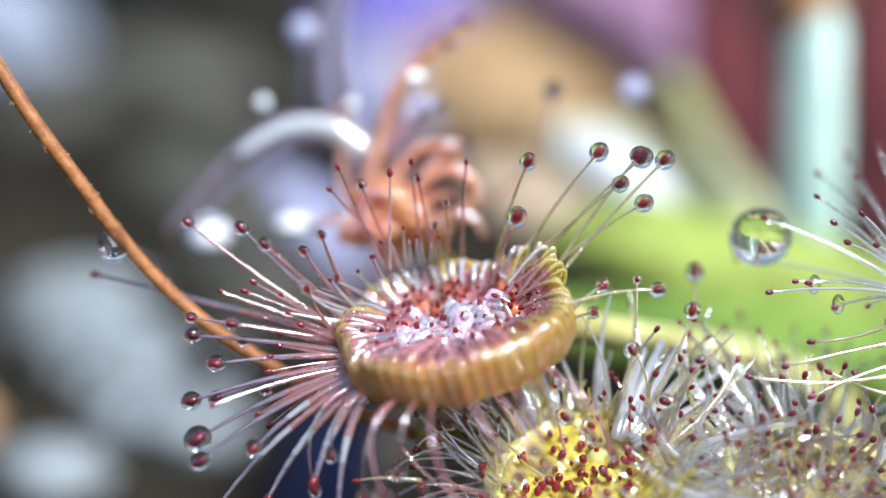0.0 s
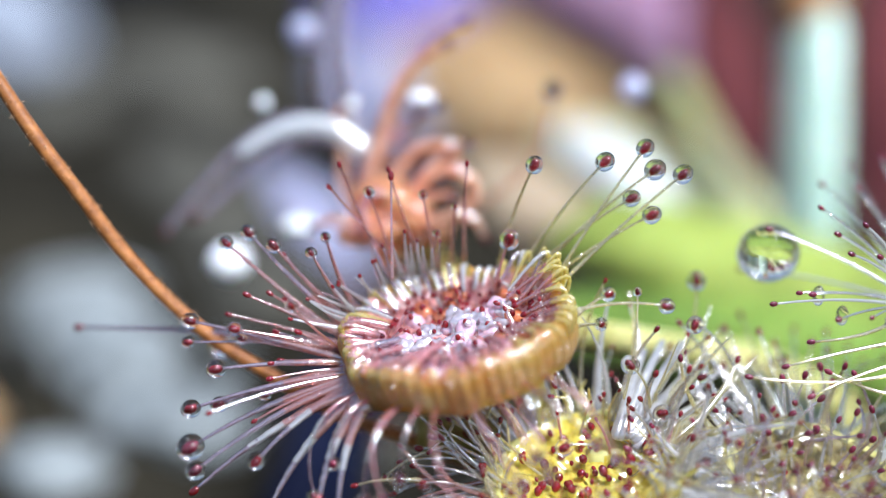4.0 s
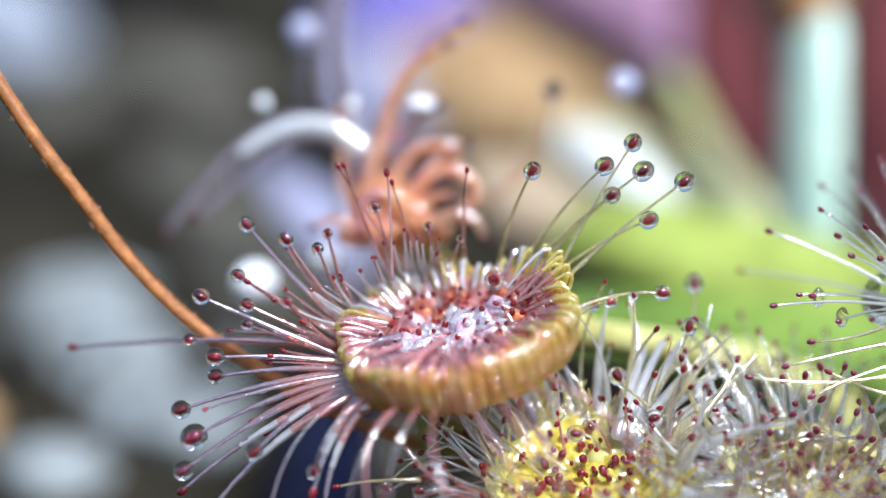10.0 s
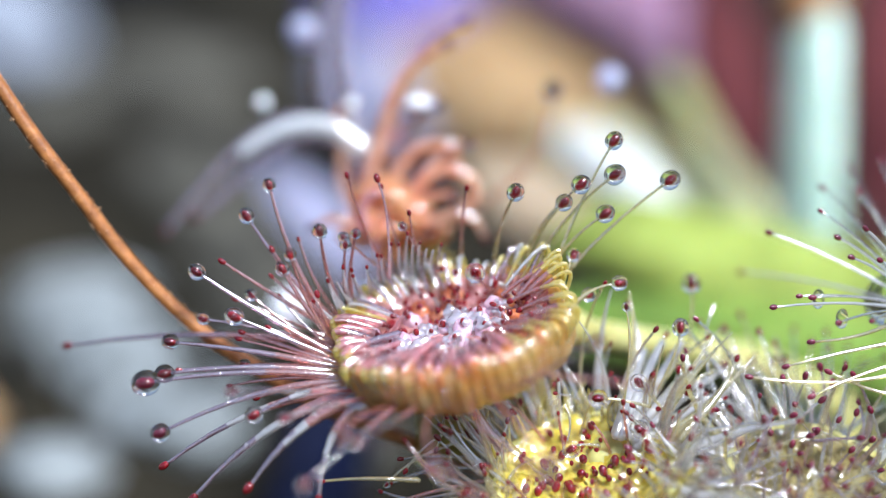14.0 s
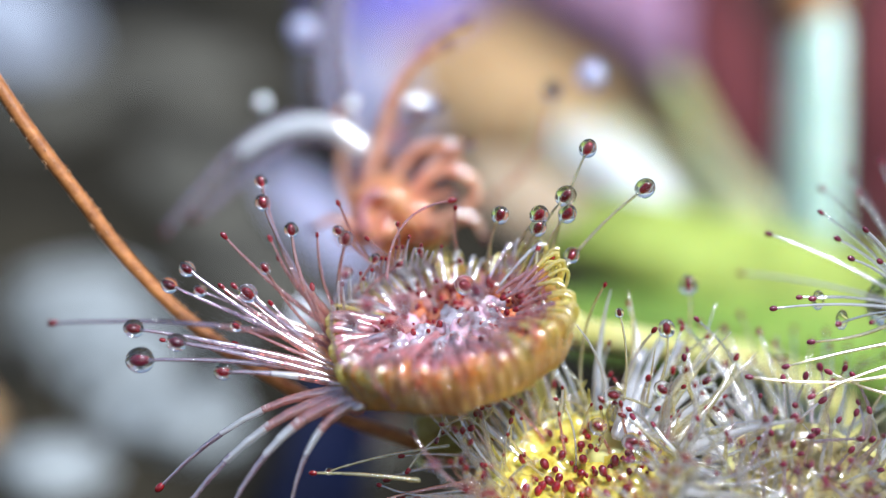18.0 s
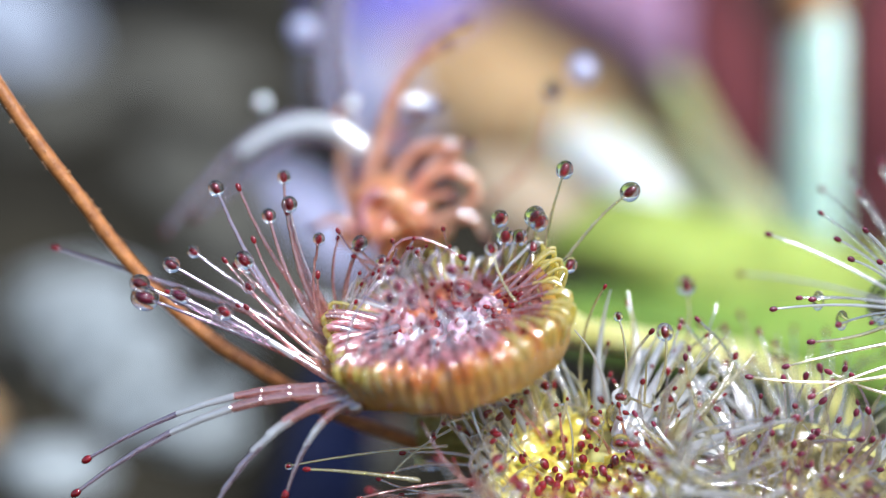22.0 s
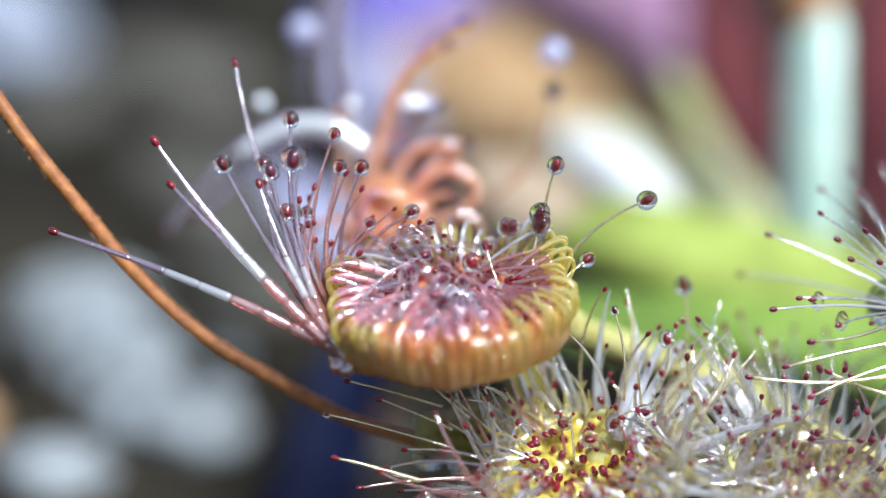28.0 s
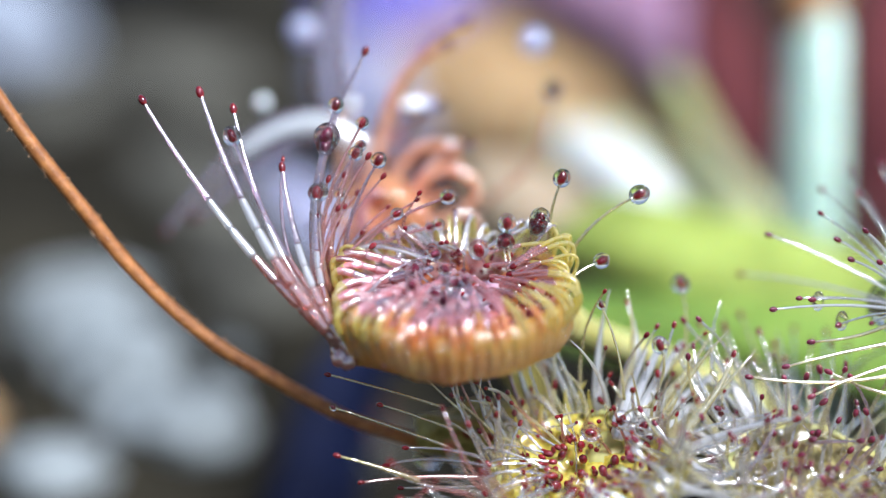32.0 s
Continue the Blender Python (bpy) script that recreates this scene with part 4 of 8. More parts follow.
tentacle(leaf_a, (-3.19, -1.83, -0.95), [(0, -4.18, -2.59, -1.68, -4.67, -3.66, -3.15), (6, -4.34, -2.57, -1.63, -4.94, -3.68, -3.2), (9, -4.47, -2.46, -1.61, -5.21, -3.5, -3.25), (13, -4.49, -2.17, -1.22, -5.13, -3.08, -2.93), (17, -4.77, -2.0, -0.98, -5.8, -2.87, -3.08), (19, -4.89, -1.92, -0.86, -6.11, -2.77, -3.17), (23, -4.53, -1.76, -0.68, -5.99, -2.24, -2.6), (23.5, -4.47, -1.45, 0.11, -6.25, -0.39, 1.31), (28, -4.71, -1.1, 0.99, -5.58, 1.16, 3.99), (32, -4.72, -1.08, 1.02, -5.06, 1.35, 4.11)], 0.251, 0.05, 0.15, 0, 9, (STALK_PINK, STALK_PINK, STALK, GLASSY, GLASSY), RED)
tentacle(leaf_a, (-3.00, 2.12, -0.38), [(0, -3.59, 1.85, 0.88, -4.07, 1.92, 2.35), (6, -3.54, 1.88, 0.95, -3.84, 2.0, 2.51), (9, -3.53, 1.9, 0.94, -3.78, 2.03, 2.52), (13, -3.4, 1.91, 0.9, -3.03, 2.05, 2.47), (17, -3.23, 1.88, 0.77, -2.2, 1.86, 1.96), (19, -3.19, 1.88, 0.74, -1.85, 1.78, 1.72), (21, -3.22, 1.89, 0.75, -1.75, 1.79, 1.71), (23, -3.27, 1.9, 0.76, -1.65, 1.81, 1.69), (23.5, -3.49, 1.85, 0.69, -1.54, 1.79, 1.65), (25, -3.53, 1.86, 0.68, -1.37, 1.75, 1.52), (28, -3.67, 1.92, 0.83, -0.87, 1.83, 1.62), (30, -3.74, 1.95, 0.89, -0.61, 1.85, 1.61), (32, -3.82, 1.97, 0.96, -0.36, 1.86, 1.63)], 0.143, 0.035, 0.0832326, 0.2, 9, STALK_PINK, RED)
tentacle(leaf_a, (-3.18, 1.84, -0.42), [(0, -4.24, 2.38, 0.81, -4.98, 2.67, 2.29), (6, -4.18, 2.39, 0.86, -4.74, 2.72, 2.42), (9, -4.16, 2.32, 0.91, -4.72, 2.69, 2.53), (13, -4.12, 2.16, 0.97, -4.31, 2.65, 2.69), (17, -4.0, 2.04, 0.98, -3.7, 2.58, 2.81), (19, -3.9, 1.97, 0.93, -3.29, 2.47, 2.69), (21, -3.82, 1.92, 0.91, -2.92, 2.37, 2.61), (23, -3.76, 1.87, 0.89, -2.56, 2.27, 2.52), (23.5, -3.96, 1.8, 0.82, -2.26, 2.25, 2.51), (25, -3.94, 1.76, 0.78, -1.97, 2.13, 2.34), (28, -3.97, 1.74, 0.84, -1.58, 2.05, 2.36), (30, -4.01, 1.74, 0.91, -1.3, 2.01, 2.4), (32, -4.08, 1.76, 0.99, -0.97, 2.03, 2.45)], 0.076632, 0.035, 0.0820534, 0, 9, STALK_PINK, RED)
tentacle(leaf_a, (-3.30, 1.61, -0.46), [(0, -4.25, 1.87, 0.28, -5.09, 1.9, 1.12), (6, -4.22, 1.88, 0.34, -4.98, 1.96, 1.25), (9, -4.2, 1.88, 0.4, -4.92, 2.0, 1.39), (13, -4.41, 1.86, 0.62, -5.26, 2.19, 1.84), (17, -4.42, 1.85, 0.77, -5.02, 2.36, 2.27), (19, -4.36, 1.85, 0.85, -4.62, 2.46, 2.53), (21, -4.34, 1.88, 0.95, -4.2, 2.6, 2.86), (23, -4.32, 1.89, 1.02, -3.79, 2.67, 3.05), (23.5, -4.41, 1.76, 0.88, -3.38, 2.6, 2.89), (25, -4.29, 1.69, 0.71, -3.05, 2.39, 2.46), (28, -4.15, 1.67, 0.65, -2.32, 2.19, 2.07), (30, -4.18, 1.68, 0.69, -2.14, 2.2, 2.13), (32, -4.22, 1.7, 0.74, -1.92, 2.23, 2.2)], 0.145, 0.035, 0.0881984, 0, 9, STALK_PINK, RED)
tentacle(leaf_a, (-3.39, 1.41, -0.49), [(0, -4.56, 1.64, 0.55, -5.83, 1.9, 1.8), (6, -4.32, 1.56, 0.38, -5.31, 1.72, 1.4), (9, -4.33, 1.49, 0.31, -5.35, 1.6, 1.21), (13, -4.37, 1.63, 0.81, -5.0, 2.18, 2.56), (17, -4.5, 1.64, 0.95, -5.02, 2.34, 3.0), (19, -4.49, 1.66, 1.04, -4.68, 2.45, 3.29), (21, -4.49, 1.69, 1.17, -4.22, 2.59, 3.64), (23, -4.51, 1.71, 1.25, -3.84, 2.67, 3.87), (23.5, -4.65, 1.6, 1.07, -3.49, 2.6, 3.72), (25, -4.53, 1.52, 0.88, -3.27, 2.39, 3.3), (28, -4.43, 1.49, 0.86, -2.54, 2.24, 3.05), (30, -4.47, 1.5, 0.91, -2.26, 2.26, 3.13), (32, -4.52, 1.52, 0.98, -2.0, 2.3, 3.22)], 0.0696189, 0.035, 0.108352, 0, 9, STALK_PINK, RED)
tentacle(leaf_a, (-3.46, 1.23, -0.51), [(0, -5.2, 1.82, 0.54, -7.01, 2.17, 1.73), (6, -5.16, 1.68, 0.26, -6.93, 1.83, 0.98), (9, -5.24, 1.63, 0.18, -7.11, 1.7, 0.69), (13, -5.04, 1.67, 0.52, -6.52, 2.05, 1.43), (17, -5.14, 1.67, 0.66, -6.65, 2.19, 1.72), (19, -5.12, 1.66, 0.72, -6.52, 2.27, 1.89), (21, -5.07, 1.69, 0.85, -6.2, 2.47, 2.32), (23, -5.03, 1.69, 0.89, -5.91, 2.56, 2.51), (23.5, -5.07, 1.56, 0.79, -5.61, 2.55, 2.48), (25, -5.01, 1.53, 0.71, -5.21, 2.54, 2.45), (28, -4.91, 1.56, 0.75, -4.26, 2.66, 2.7), (30, -4.83, 1.57, 0.75, -3.62, 2.65, 2.68), (32, -4.76, 1.59, 0.77, -2.89, 2.61, 2.59)], 0.0734746, 0.035, 0.103874, 0, 9, STALK_PINK, RED)
tentacle(leaf_a, (-3.52, 1.05, -0.54), [(0, -5.51, 1.24, 0.46, -8.0, 1.46, 1.4), (6, -5.66, 1.17, 0.33, -8.35, 1.24, 0.9), (9, -5.65, 1.23, 0.34, -8.32, 1.32, 0.94), (13, -5.38, 1.31, 0.48, -7.69, 1.55, 1.23), (17, -5.35, 1.43, 0.73, -7.43, 1.97, 1.94), (19, -5.39, 1.49, 0.86, -7.37, 2.22, 2.37), (21, -5.49, 1.59, 1.08, -7.31, 2.57, 3.03), (23, -5.56, 1.64, 1.19, -7.22, 2.77, 3.37), (23.5, -5.54, 1.51, 1.07, -6.6, 2.83, 3.46), (25, -5.48, 1.5, 1.01, -5.96, 2.91, 3.57), (28, -5.37, 1.58, 1.11, -4.4, 3.17, 3.98), (30, -5.34, 1.63, 1.16, -3.61, 3.24, 4.02), (32, -5.27, 1.64, 1.2, -2.7, 3.21, 3.96)], 0.095245, 0.035, 0.102919, 0.2, 9, (STALK_PINK, STALK_PINK, GLASSY, GLASSY, GLASSY), RED)
tentacle(leaf_a, (-3.57, 0.86, -0.57), [(0, -4.06, 0.79, -0.08, -4.64, 0.84, 0.45), (6, -4.14, 0.8, -0.04, -4.83, 0.87, 0.52), (9, -4.11, 0.8, -0.02, -4.73, 0.89, 0.61), (13, -3.99, 0.88, 0.2, -4.09, 1.15, 1.21), (17, -4.07, 0.94, 0.37, -3.86, 1.34, 1.67), (19, -4.14, 0.91, 0.32, -4.12, 1.29, 1.59), (21, -4.15, 0.95, 0.41, -3.8, 1.35, 1.83), (23, -4.18, 0.98, 0.5, -3.47, 1.41, 2.06), (23.5, -4.21, 0.9, 0.3, -3.34, 1.24, 1.71), (25, -4.15, 0.85, 0.2, -3.2, 1.08, 1.44), (28, -4.15, 0.85, 0.23, -2.79, 0.99, 1.4), (30, -4.17, 0.85, 0.26, -2.64, 0.95, 1.42), (32, -4.19, 0.85, 0.28, -2.49, 0.95, 1.42)], 0.124, 0.035, 0.118333, 0, 9, STALK_PINK, RED)
tentacle(leaf_a, (-3.62, 0.64, -0.60), [(0, -4.56, 1.11, -0.22, -5.39, 1.25, 0.18), (6, -4.65, 1.17, -0.05, -5.58, 1.42, 0.54), (9, -4.59, 1.16, -0.03, -5.44, 1.44, 0.6), (13, -4.59, 1.2, 0.29, -5.12, 1.77, 1.34), (17, -4.76, 1.14, 0.33, -5.54, 1.78, 1.39), (19, -4.84, 1.09, 0.29, -5.83, 1.67, 1.16), (21, -4.75, 1.1, 0.35, -5.38, 1.78, 1.42), (23, -4.63, 1.13, 0.46, -4.66, 1.97, 1.84), (23.5, -4.68, 1.01, 0.33, -4.47, 1.89, 1.68), (25, -4.63, 0.98, 0.24, -4.2, 1.82, 1.52), (28, -4.55, 0.97, 0.21, -3.71, 1.77, 1.44), (30, -4.52, 0.99, 0.24, -3.32, 1.78, 1.46), (32, -4.54, 1.02, 0.31, -2.8, 1.81, 1.54)], 0.0739948, 0.035, 0.108219, 0, 9, (STALK_PINK, STALK_PINK, GLASSY, GLASSY, GLASSY), RED)
tentacle(leaf_a, (-3.65, 0.44, -0.62), [(0, -5.02, 0.84, -0.13, -6.59, 1.07, 0.33), (6, -5.03, 0.9, 0.02, -6.63, 1.24, 0.7), (9, -4.99, 0.91, 0.06, -6.52, 1.29, 0.8), (13, -4.86, 0.98, 0.36, -5.99, 1.66, 1.61), (17, -4.91, 0.96, 0.43, -5.97, 1.75, 1.81), (19, -4.9, 0.95, 0.44, -5.86, 1.79, 1.88), (21, -4.94, 0.98, 0.55, -5.78, 1.94, 2.21), (23, -4.96, 1.03, 0.69, -5.45, 2.15, 2.67), (23.5, -4.99, 0.92, 0.54, -5.1, 2.1, 2.56), (25, -4.95, 0.88, 0.45, -4.86, 2.04, 2.43), (28, -4.9, 0.88, 0.45, -4.34, 2.07, 2.49), (30, -4.89, 0.9, 0.49, -3.93, 2.11, 2.59), (32, -4.9, 0.93, 0.56, -3.42, 2.18, 2.74)], 0.0720574, 0.035, 0.0938879, 0.2, 9, STALK_PINK, RED)
tentacle(leaf_a, (-3.67, 0.26, -0.65), [(0, -4.59, 0.09, -0.16, -5.72, -0.33, 0.32), (6, -4.62, 0.1, -0.14, -5.79, -0.31, 0.36), (9, -4.6, 0.22, -0.17, -5.78, 0.01, 0.29), (13, -4.57, 0.44, -0.0, -5.7, 0.7, 0.75), (17, -4.57, 0.61, 0.17, -5.39, 1.23, 1.33), (19, -4.62, 0.67, 0.24, -5.3, 1.41, 1.58), (21, -4.66, 0.74, 0.34, -5.12, 1.6, 1.85), (23, -4.72, 0.8, 0.43, -4.96, 1.78, 2.13), (23.5, -4.71, 0.68, 0.25, -4.63, 1.68, 1.87), (25, -4.67, 0.65, 0.15, -4.52, 1.6, 1.6), (28, -4.7, 0.7, 0.18, -4.13, 1.71, 1.65), (30, -4.75, 0.74, 0.23, -3.86, 1.81, 1.75), (32, -4.77, 0.76, 0.28, -3.59, 1.87, 1.87)], 0.0856079, 0.035, 0.0973429, 0, 9, (STALK_PINK, STALK_PINK, GLASSY, GLASSY, GLASSY), RED)
tentacle(leaf_a, (-3.67, 0.08, -0.68), [(0, -4.6, -0.01, -0.38, -5.76, -0.25, -0.21), (6, -4.61, 0.0, -0.36, -5.79, -0.24, -0.19), (9, -4.53, 0.13, -0.35, -5.63, 0.13, -0.13), (13, -4.92, 0.39, 0.02, -6.53, 0.86, 0.63), (17, -5.06, 0.57, 0.29, -6.62, 1.34, 1.41), (19, -5.05, 0.76, 0.69, -5.78, 2.01, 2.73), (21, -5.06, 0.82, 0.77, -5.49, 2.18, 2.98), (23, -5.09, 0.9, 0.92, -4.94, 2.44, 3.42), (23.5, -5.22, 0.75, 0.77, -4.65, 2.4, 3.31), (25, -5.22, 0.73, 0.65, -4.51, 2.35, 3.09), (28, -5.25, 0.79, 0.68, -4.05, 2.46, 3.15), (30, -5.27, 0.84, 0.71, -3.6, 2.52, 3.16), (32, -5.29, 0.86, 0.76, -3.24, 2.57, 3.26)], 0.0686219, 0.035, 0.111229, 0, 9, STALK_PINK, RED)
tentacle(leaf_a, (-3.67, -0.12, -0.70), [(0, -4.88, 0.17, -0.71, -6.24, 0.22, -1.03), (6, -4.91, 0.19, -0.65, -6.33, 0.27, -0.92), (9, -4.88, 0.14, -0.59, -6.31, 0.26, -0.84), (13, -4.94, 0.17, -0.21, -6.59, 0.55, -0.09), (17, -5.02, 0.2, 0.07, -6.8, 0.8, 0.65), (19, -4.9, 0.27, 0.32, -6.16, 1.15, 1.66), (21, -4.89, 0.28, 0.41, -5.92, 1.2, 2.01), (23, -4.85, 0.28, 0.49, -5.51, 1.26, 2.37), (23.5, -4.85, 0.19, 0.32, -5.3, 1.14, 2.18), (25, -4.82, 0.16, 0.28, -4.93, 1.08, 2.23), (28, -4.8, 0.14, 0.31, -4.56, 0.99, 2.41), (30, -4.79, 0.13, 0.33, -4.32, 0.92, 2.5), (32, -4.8, 0.14, 0.35, -4.16, 0.95, 2.57)], 0.134, 0.035, 0.100395, 0.2, 9, STALK_PINK, RED)
tentacle(leaf_a, (-3.66, -0.34, -0.73), [(0, -5.44, -0.78, -0.22, -7.59, -1.73, -0.05), (6, -5.55, -0.75, -0.17, -7.86, -1.71, -0.01), (9, -5.56, -0.61, -0.25, -7.91, -1.35, -0.27), (13, -5.66, -0.22, 0.14, -8.36, -0.35, 0.51), (17, -5.87, 0.06, 0.49, -8.88, 0.64, 1.29), (19, -5.87, 0.16, 0.59, -8.81, 1.1, 1.59), (21, -5.82, 0.28, 0.75, -8.43, 1.63, 2.26), (23, -5.8, 0.36, 0.85, -8.1, 1.91, 2.68), (23.5, -5.78, 0.24, 0.73, -7.68, 1.94, 2.72), (25, -5.63, 0.25, 0.66, -6.66, 2.13, 2.98), (28, -5.61, 0.37, 0.76, -5.55, 2.48, 3.5), (30, -5.69, 0.43, 0.81, -5.34, 2.64, 3.67), (32, -5.74, 0.44, 0.86, -5.16, 2.74, 3.87)], 0.137, 0.035, 0.0905184, 0, 9, (STALK_PINK, STALK_PINK, GLASSY, GLASSY, GLASSY), RED)
tentacle(leaf_a, (-3.63, -0.56, -0.76), [(0, -4.92, -0.71, -0.69, -6.45, -1.08, -1.06), (6, -5.02, -0.68, -0.63, -6.69, -1.05, -0.99), (9, -5.03, -0.63, -0.68, -6.7, -0.93, -1.2), (13, -5.15, -0.39, -0.28, -7.18, -0.3, -0.47), (17, -5.03, -0.21, 0.02, -6.89, 0.45, 0.54), (19, -4.91, -0.15, 0.11, -6.43, 0.79, 0.96), (21, -4.94, -0.08, 0.25, -6.28, 1.14, 1.4), (23, -5.03, -0.0, 0.42, -6.19, 1.47, 1.94), (23.5, -5.03, -0.09, 0.35, -5.7, 1.53, 2.05), (25, -4.91, -0.1, 0.28, -4.89, 1.57, 2.07), (28, -4.89, -0.04, 0.34, -4.12, 1.7, 2.25), (30, -4.93, 0.01, 0.42, -3.59, 1.82, 2.43), (32, -4.93, 0.02, 0.44, -3.28, 1.83, 2.46)], 0.148, 0.035, 0.0941812, 0, 9, STALK_PINK, RED)
tentacle(leaf_a, (-3.59, -0.77, -0.79), [(0, -4.91, -0.62, -1.01, -6.36, -0.49, -1.87), (6, -4.98, -0.63, -0.98, -6.49, -0.52, -1.92), (9, -4.99, -0.67, -0.94, -6.52, -0.64, -1.87), (13, -4.85, -0.6, -0.53, -6.45, -0.45, -1.04), (17, -4.75, -0.5, -0.14, -6.28, -0.01, 0.31), (19, -4.76, -0.47, 0.01, -6.19, 0.15, 0.86), (21, -4.75, -0.44, 0.15, -5.95, 0.31, 1.41), (23, -4.81, -0.37, 0.4, -5.6, 0.6, 2.25), (23.5, -4.84, -0.43, 0.31, -5.22, 0.61, 2.32), (25, -4.79, -0.47, 0.26, -4.77, 0.55, 2.34), (28, -4.81, -0.46, 0.35, -4.2, 0.57, 2.69), (30, -4.82, -0.45, 0.43, -3.73, 0.56, 2.89), (32, -4.82, -0.44, 0.46, -3.42, 0.58, 2.93)], 0.0924784, 0.035, 0.108154, 0, 9, STALK_PINK, RED)
tentacle(leaf_a, (-1.67, 3.15, 0.20), [(0, -2.17, 3.25, 2.43, -2.44, 3.31, 4.47), (6, -2.17, 3.34, 2.61, -2.37, 3.47, 4.83), (9, -2.14, 3.27, 2.59, -2.32, 3.4, 4.77), (13, -2.11, 3.12, 2.46, -2.13, 3.21, 4.51), (17, -2.31, 2.88, 2.12, -2.45, 2.85, 3.89), (19, -2.37, 2.71, 1.86, -2.6, 2.6, 3.43), (23, -2.3, 2.3, 1.16, -2.67, 1.92, 2.11), (23.5, -2.3, 2.18, 0.93, -2.71, 1.74, 1.75), (28, -1.6, 2.29, 1.36, -1.13, 1.86, 2.16), (32, -1.6, 2.36, 1.6, -0.96, 2.01, 2.56)], 0.06, 0.035, 0.1, 0, 6, STALK_PINK, RED)
tentacle(leaf_a, (-1.33, 3.30, 0.20), [(0, -1.68, 3.15, 2.1, -1.86, 3.01, 3.83), (6, -1.55, 3.14, 2.08, -1.57, 2.98, 3.77), (9, -1.47, 3.04, 1.99, -1.42, 2.84, 3.57), (13, -2.13, 2.7, 1.45, -2.68, 2.34, 2.64), (19, -2.22, 2.62, 1.57, -2.73, 2.36, 2.91), (23, -1.74, 2.21, 0.87, -2.05, 1.62, 1.46), (23.5, -1.74, 2.1, 0.65, -2.15, 1.45, 1.11), (28, -1.49, 2.09, 0.83, -1.59, 1.46, 1.29), (32, -0.99, 2.06, 0.87, -0.65, 1.32, 1.06)], 0.06, 0.035, 0.1, 0.2, 6, STALK_PINK, RED)
tentacle(leaf_a, (-0.98, 3.42, 0.20), [(0, -2.06, 3.19, 2.12, -2.87, 3.04, 3.89), (6, -2.1, 3.32, 2.4, -2.89, 3.3, 4.44), (9, -2.01, 3.35, 2.6, -2.7, 3.41, 4.8), (13, -1.37, 3.11, 2.27, -1.4, 3.02, 4.11), (19, -1.05, 2.6, 1.45, -0.89, 2.15, 2.44), (23, -1.23, 2.36, 1.11, -1.32, 1.8, 1.84), (23.5, -1.28, 2.27, 0.93, -1.45, 1.65, 1.55), (28, -1.02, 2.29, 1.2, -0.8, 1.73, 1.88), (32, -1.24, 2.15, 0.99, -1.34, 1.57, 1.6)], 0.06, 0.035, 0.1, 0, 6, STALK_PINK, RED)
tentacle(leaf_a, (-0.56, 3.52, 0.20), [(0, -0.4, 3.3, 2.29, -0.13, 3.15, 4.13), (6, -0.91, 3.34, 2.38, -1.04, 3.24, 4.32), (9, -0.88, 3.23, 2.28, -0.99, 3.1, 4.12), (13, -0.63, 2.89, 1.74, -0.51, 2.53, 3.05), (17, -0.91, 2.68, 1.47, -1.02, 2.23, 2.55), (19, -1.69, 2.55, 1.28, -2.54, 2.12, 2.39), (23, -1.49, 2.3, 0.9, -2.26, 1.72, 1.67), (23.5, -1.44, 2.16, 0.64, -2.29, 1.54, 1.3), (28, -0.74, 2.18, 0.9, -0.85, 1.5, 1.39), (32, -0.43, 2.14, 0.89, -0.28, 1.38, 1.2)], 0.06, 0.035, 0.1, 0, 6, STALK_PINK, RED)
tentacle(leaf_a, (-0.12, 3.56, 0.20), [(0, -0.14, 3.19, 2.02, -0.03, 2.92, 3.63), (6, -0.12, 3.02, 1.66, -0.01, 2.6, 2.94), (9, -0.08, 2.82, 1.37, 0.04, 2.27, 2.34), (13, -0.58, 2.8, 1.5, -0.84, 2.34, 2.65), (19, -0.29, 2.45, 1.05, -0.34, 1.8, 1.69), (23, -0.36, 2.39, 1.09, -0.46, 1.77, 1.78), (23.5, -0.39, 2.29, 0.9, -0.57, 1.61, 1.46), (28, 0.06, 2.18, 0.87, 0.22, 1.39, 1.13), (32, 0.03, 2.06, 0.71, 0.06, 1.22, 0.85)], 0.06, 0.035, 0.1, 0.16, 6, STALK_PINK, RED)
tentacle(leaf_a, (0.31, 3.55, 0.20), [(0, 0.45, 2.97, 1.57, 0.66, 2.51, 2.75), (6, 0.58, 3.0, 1.61, 0.93, 2.54, 2.81), (9, 0.57, 2.8, 1.33, 0.89, 2.24, 2.27), (13, 0.4, 2.4, 0.64, 0.45, 1.55, 0.92), (19, 0.58, 2.38, 0.89, 0.86, 1.61, 1.28), (23, 0.73, 2.15, 0.58, 1.0, 1.22, 0.6), (23.5, 0.68, 2.1, 0.49, 0.81, 1.12, 0.4), (28, 0.38, 1.93, 0.34, 0.13, 0.97, 0.23), (32, 0.5, 1.93, 0.44, 0.38, 0.98, 0.34)], 0.06, 0.035, 0.1, 0.13, 6, STALK_PINK, RED)
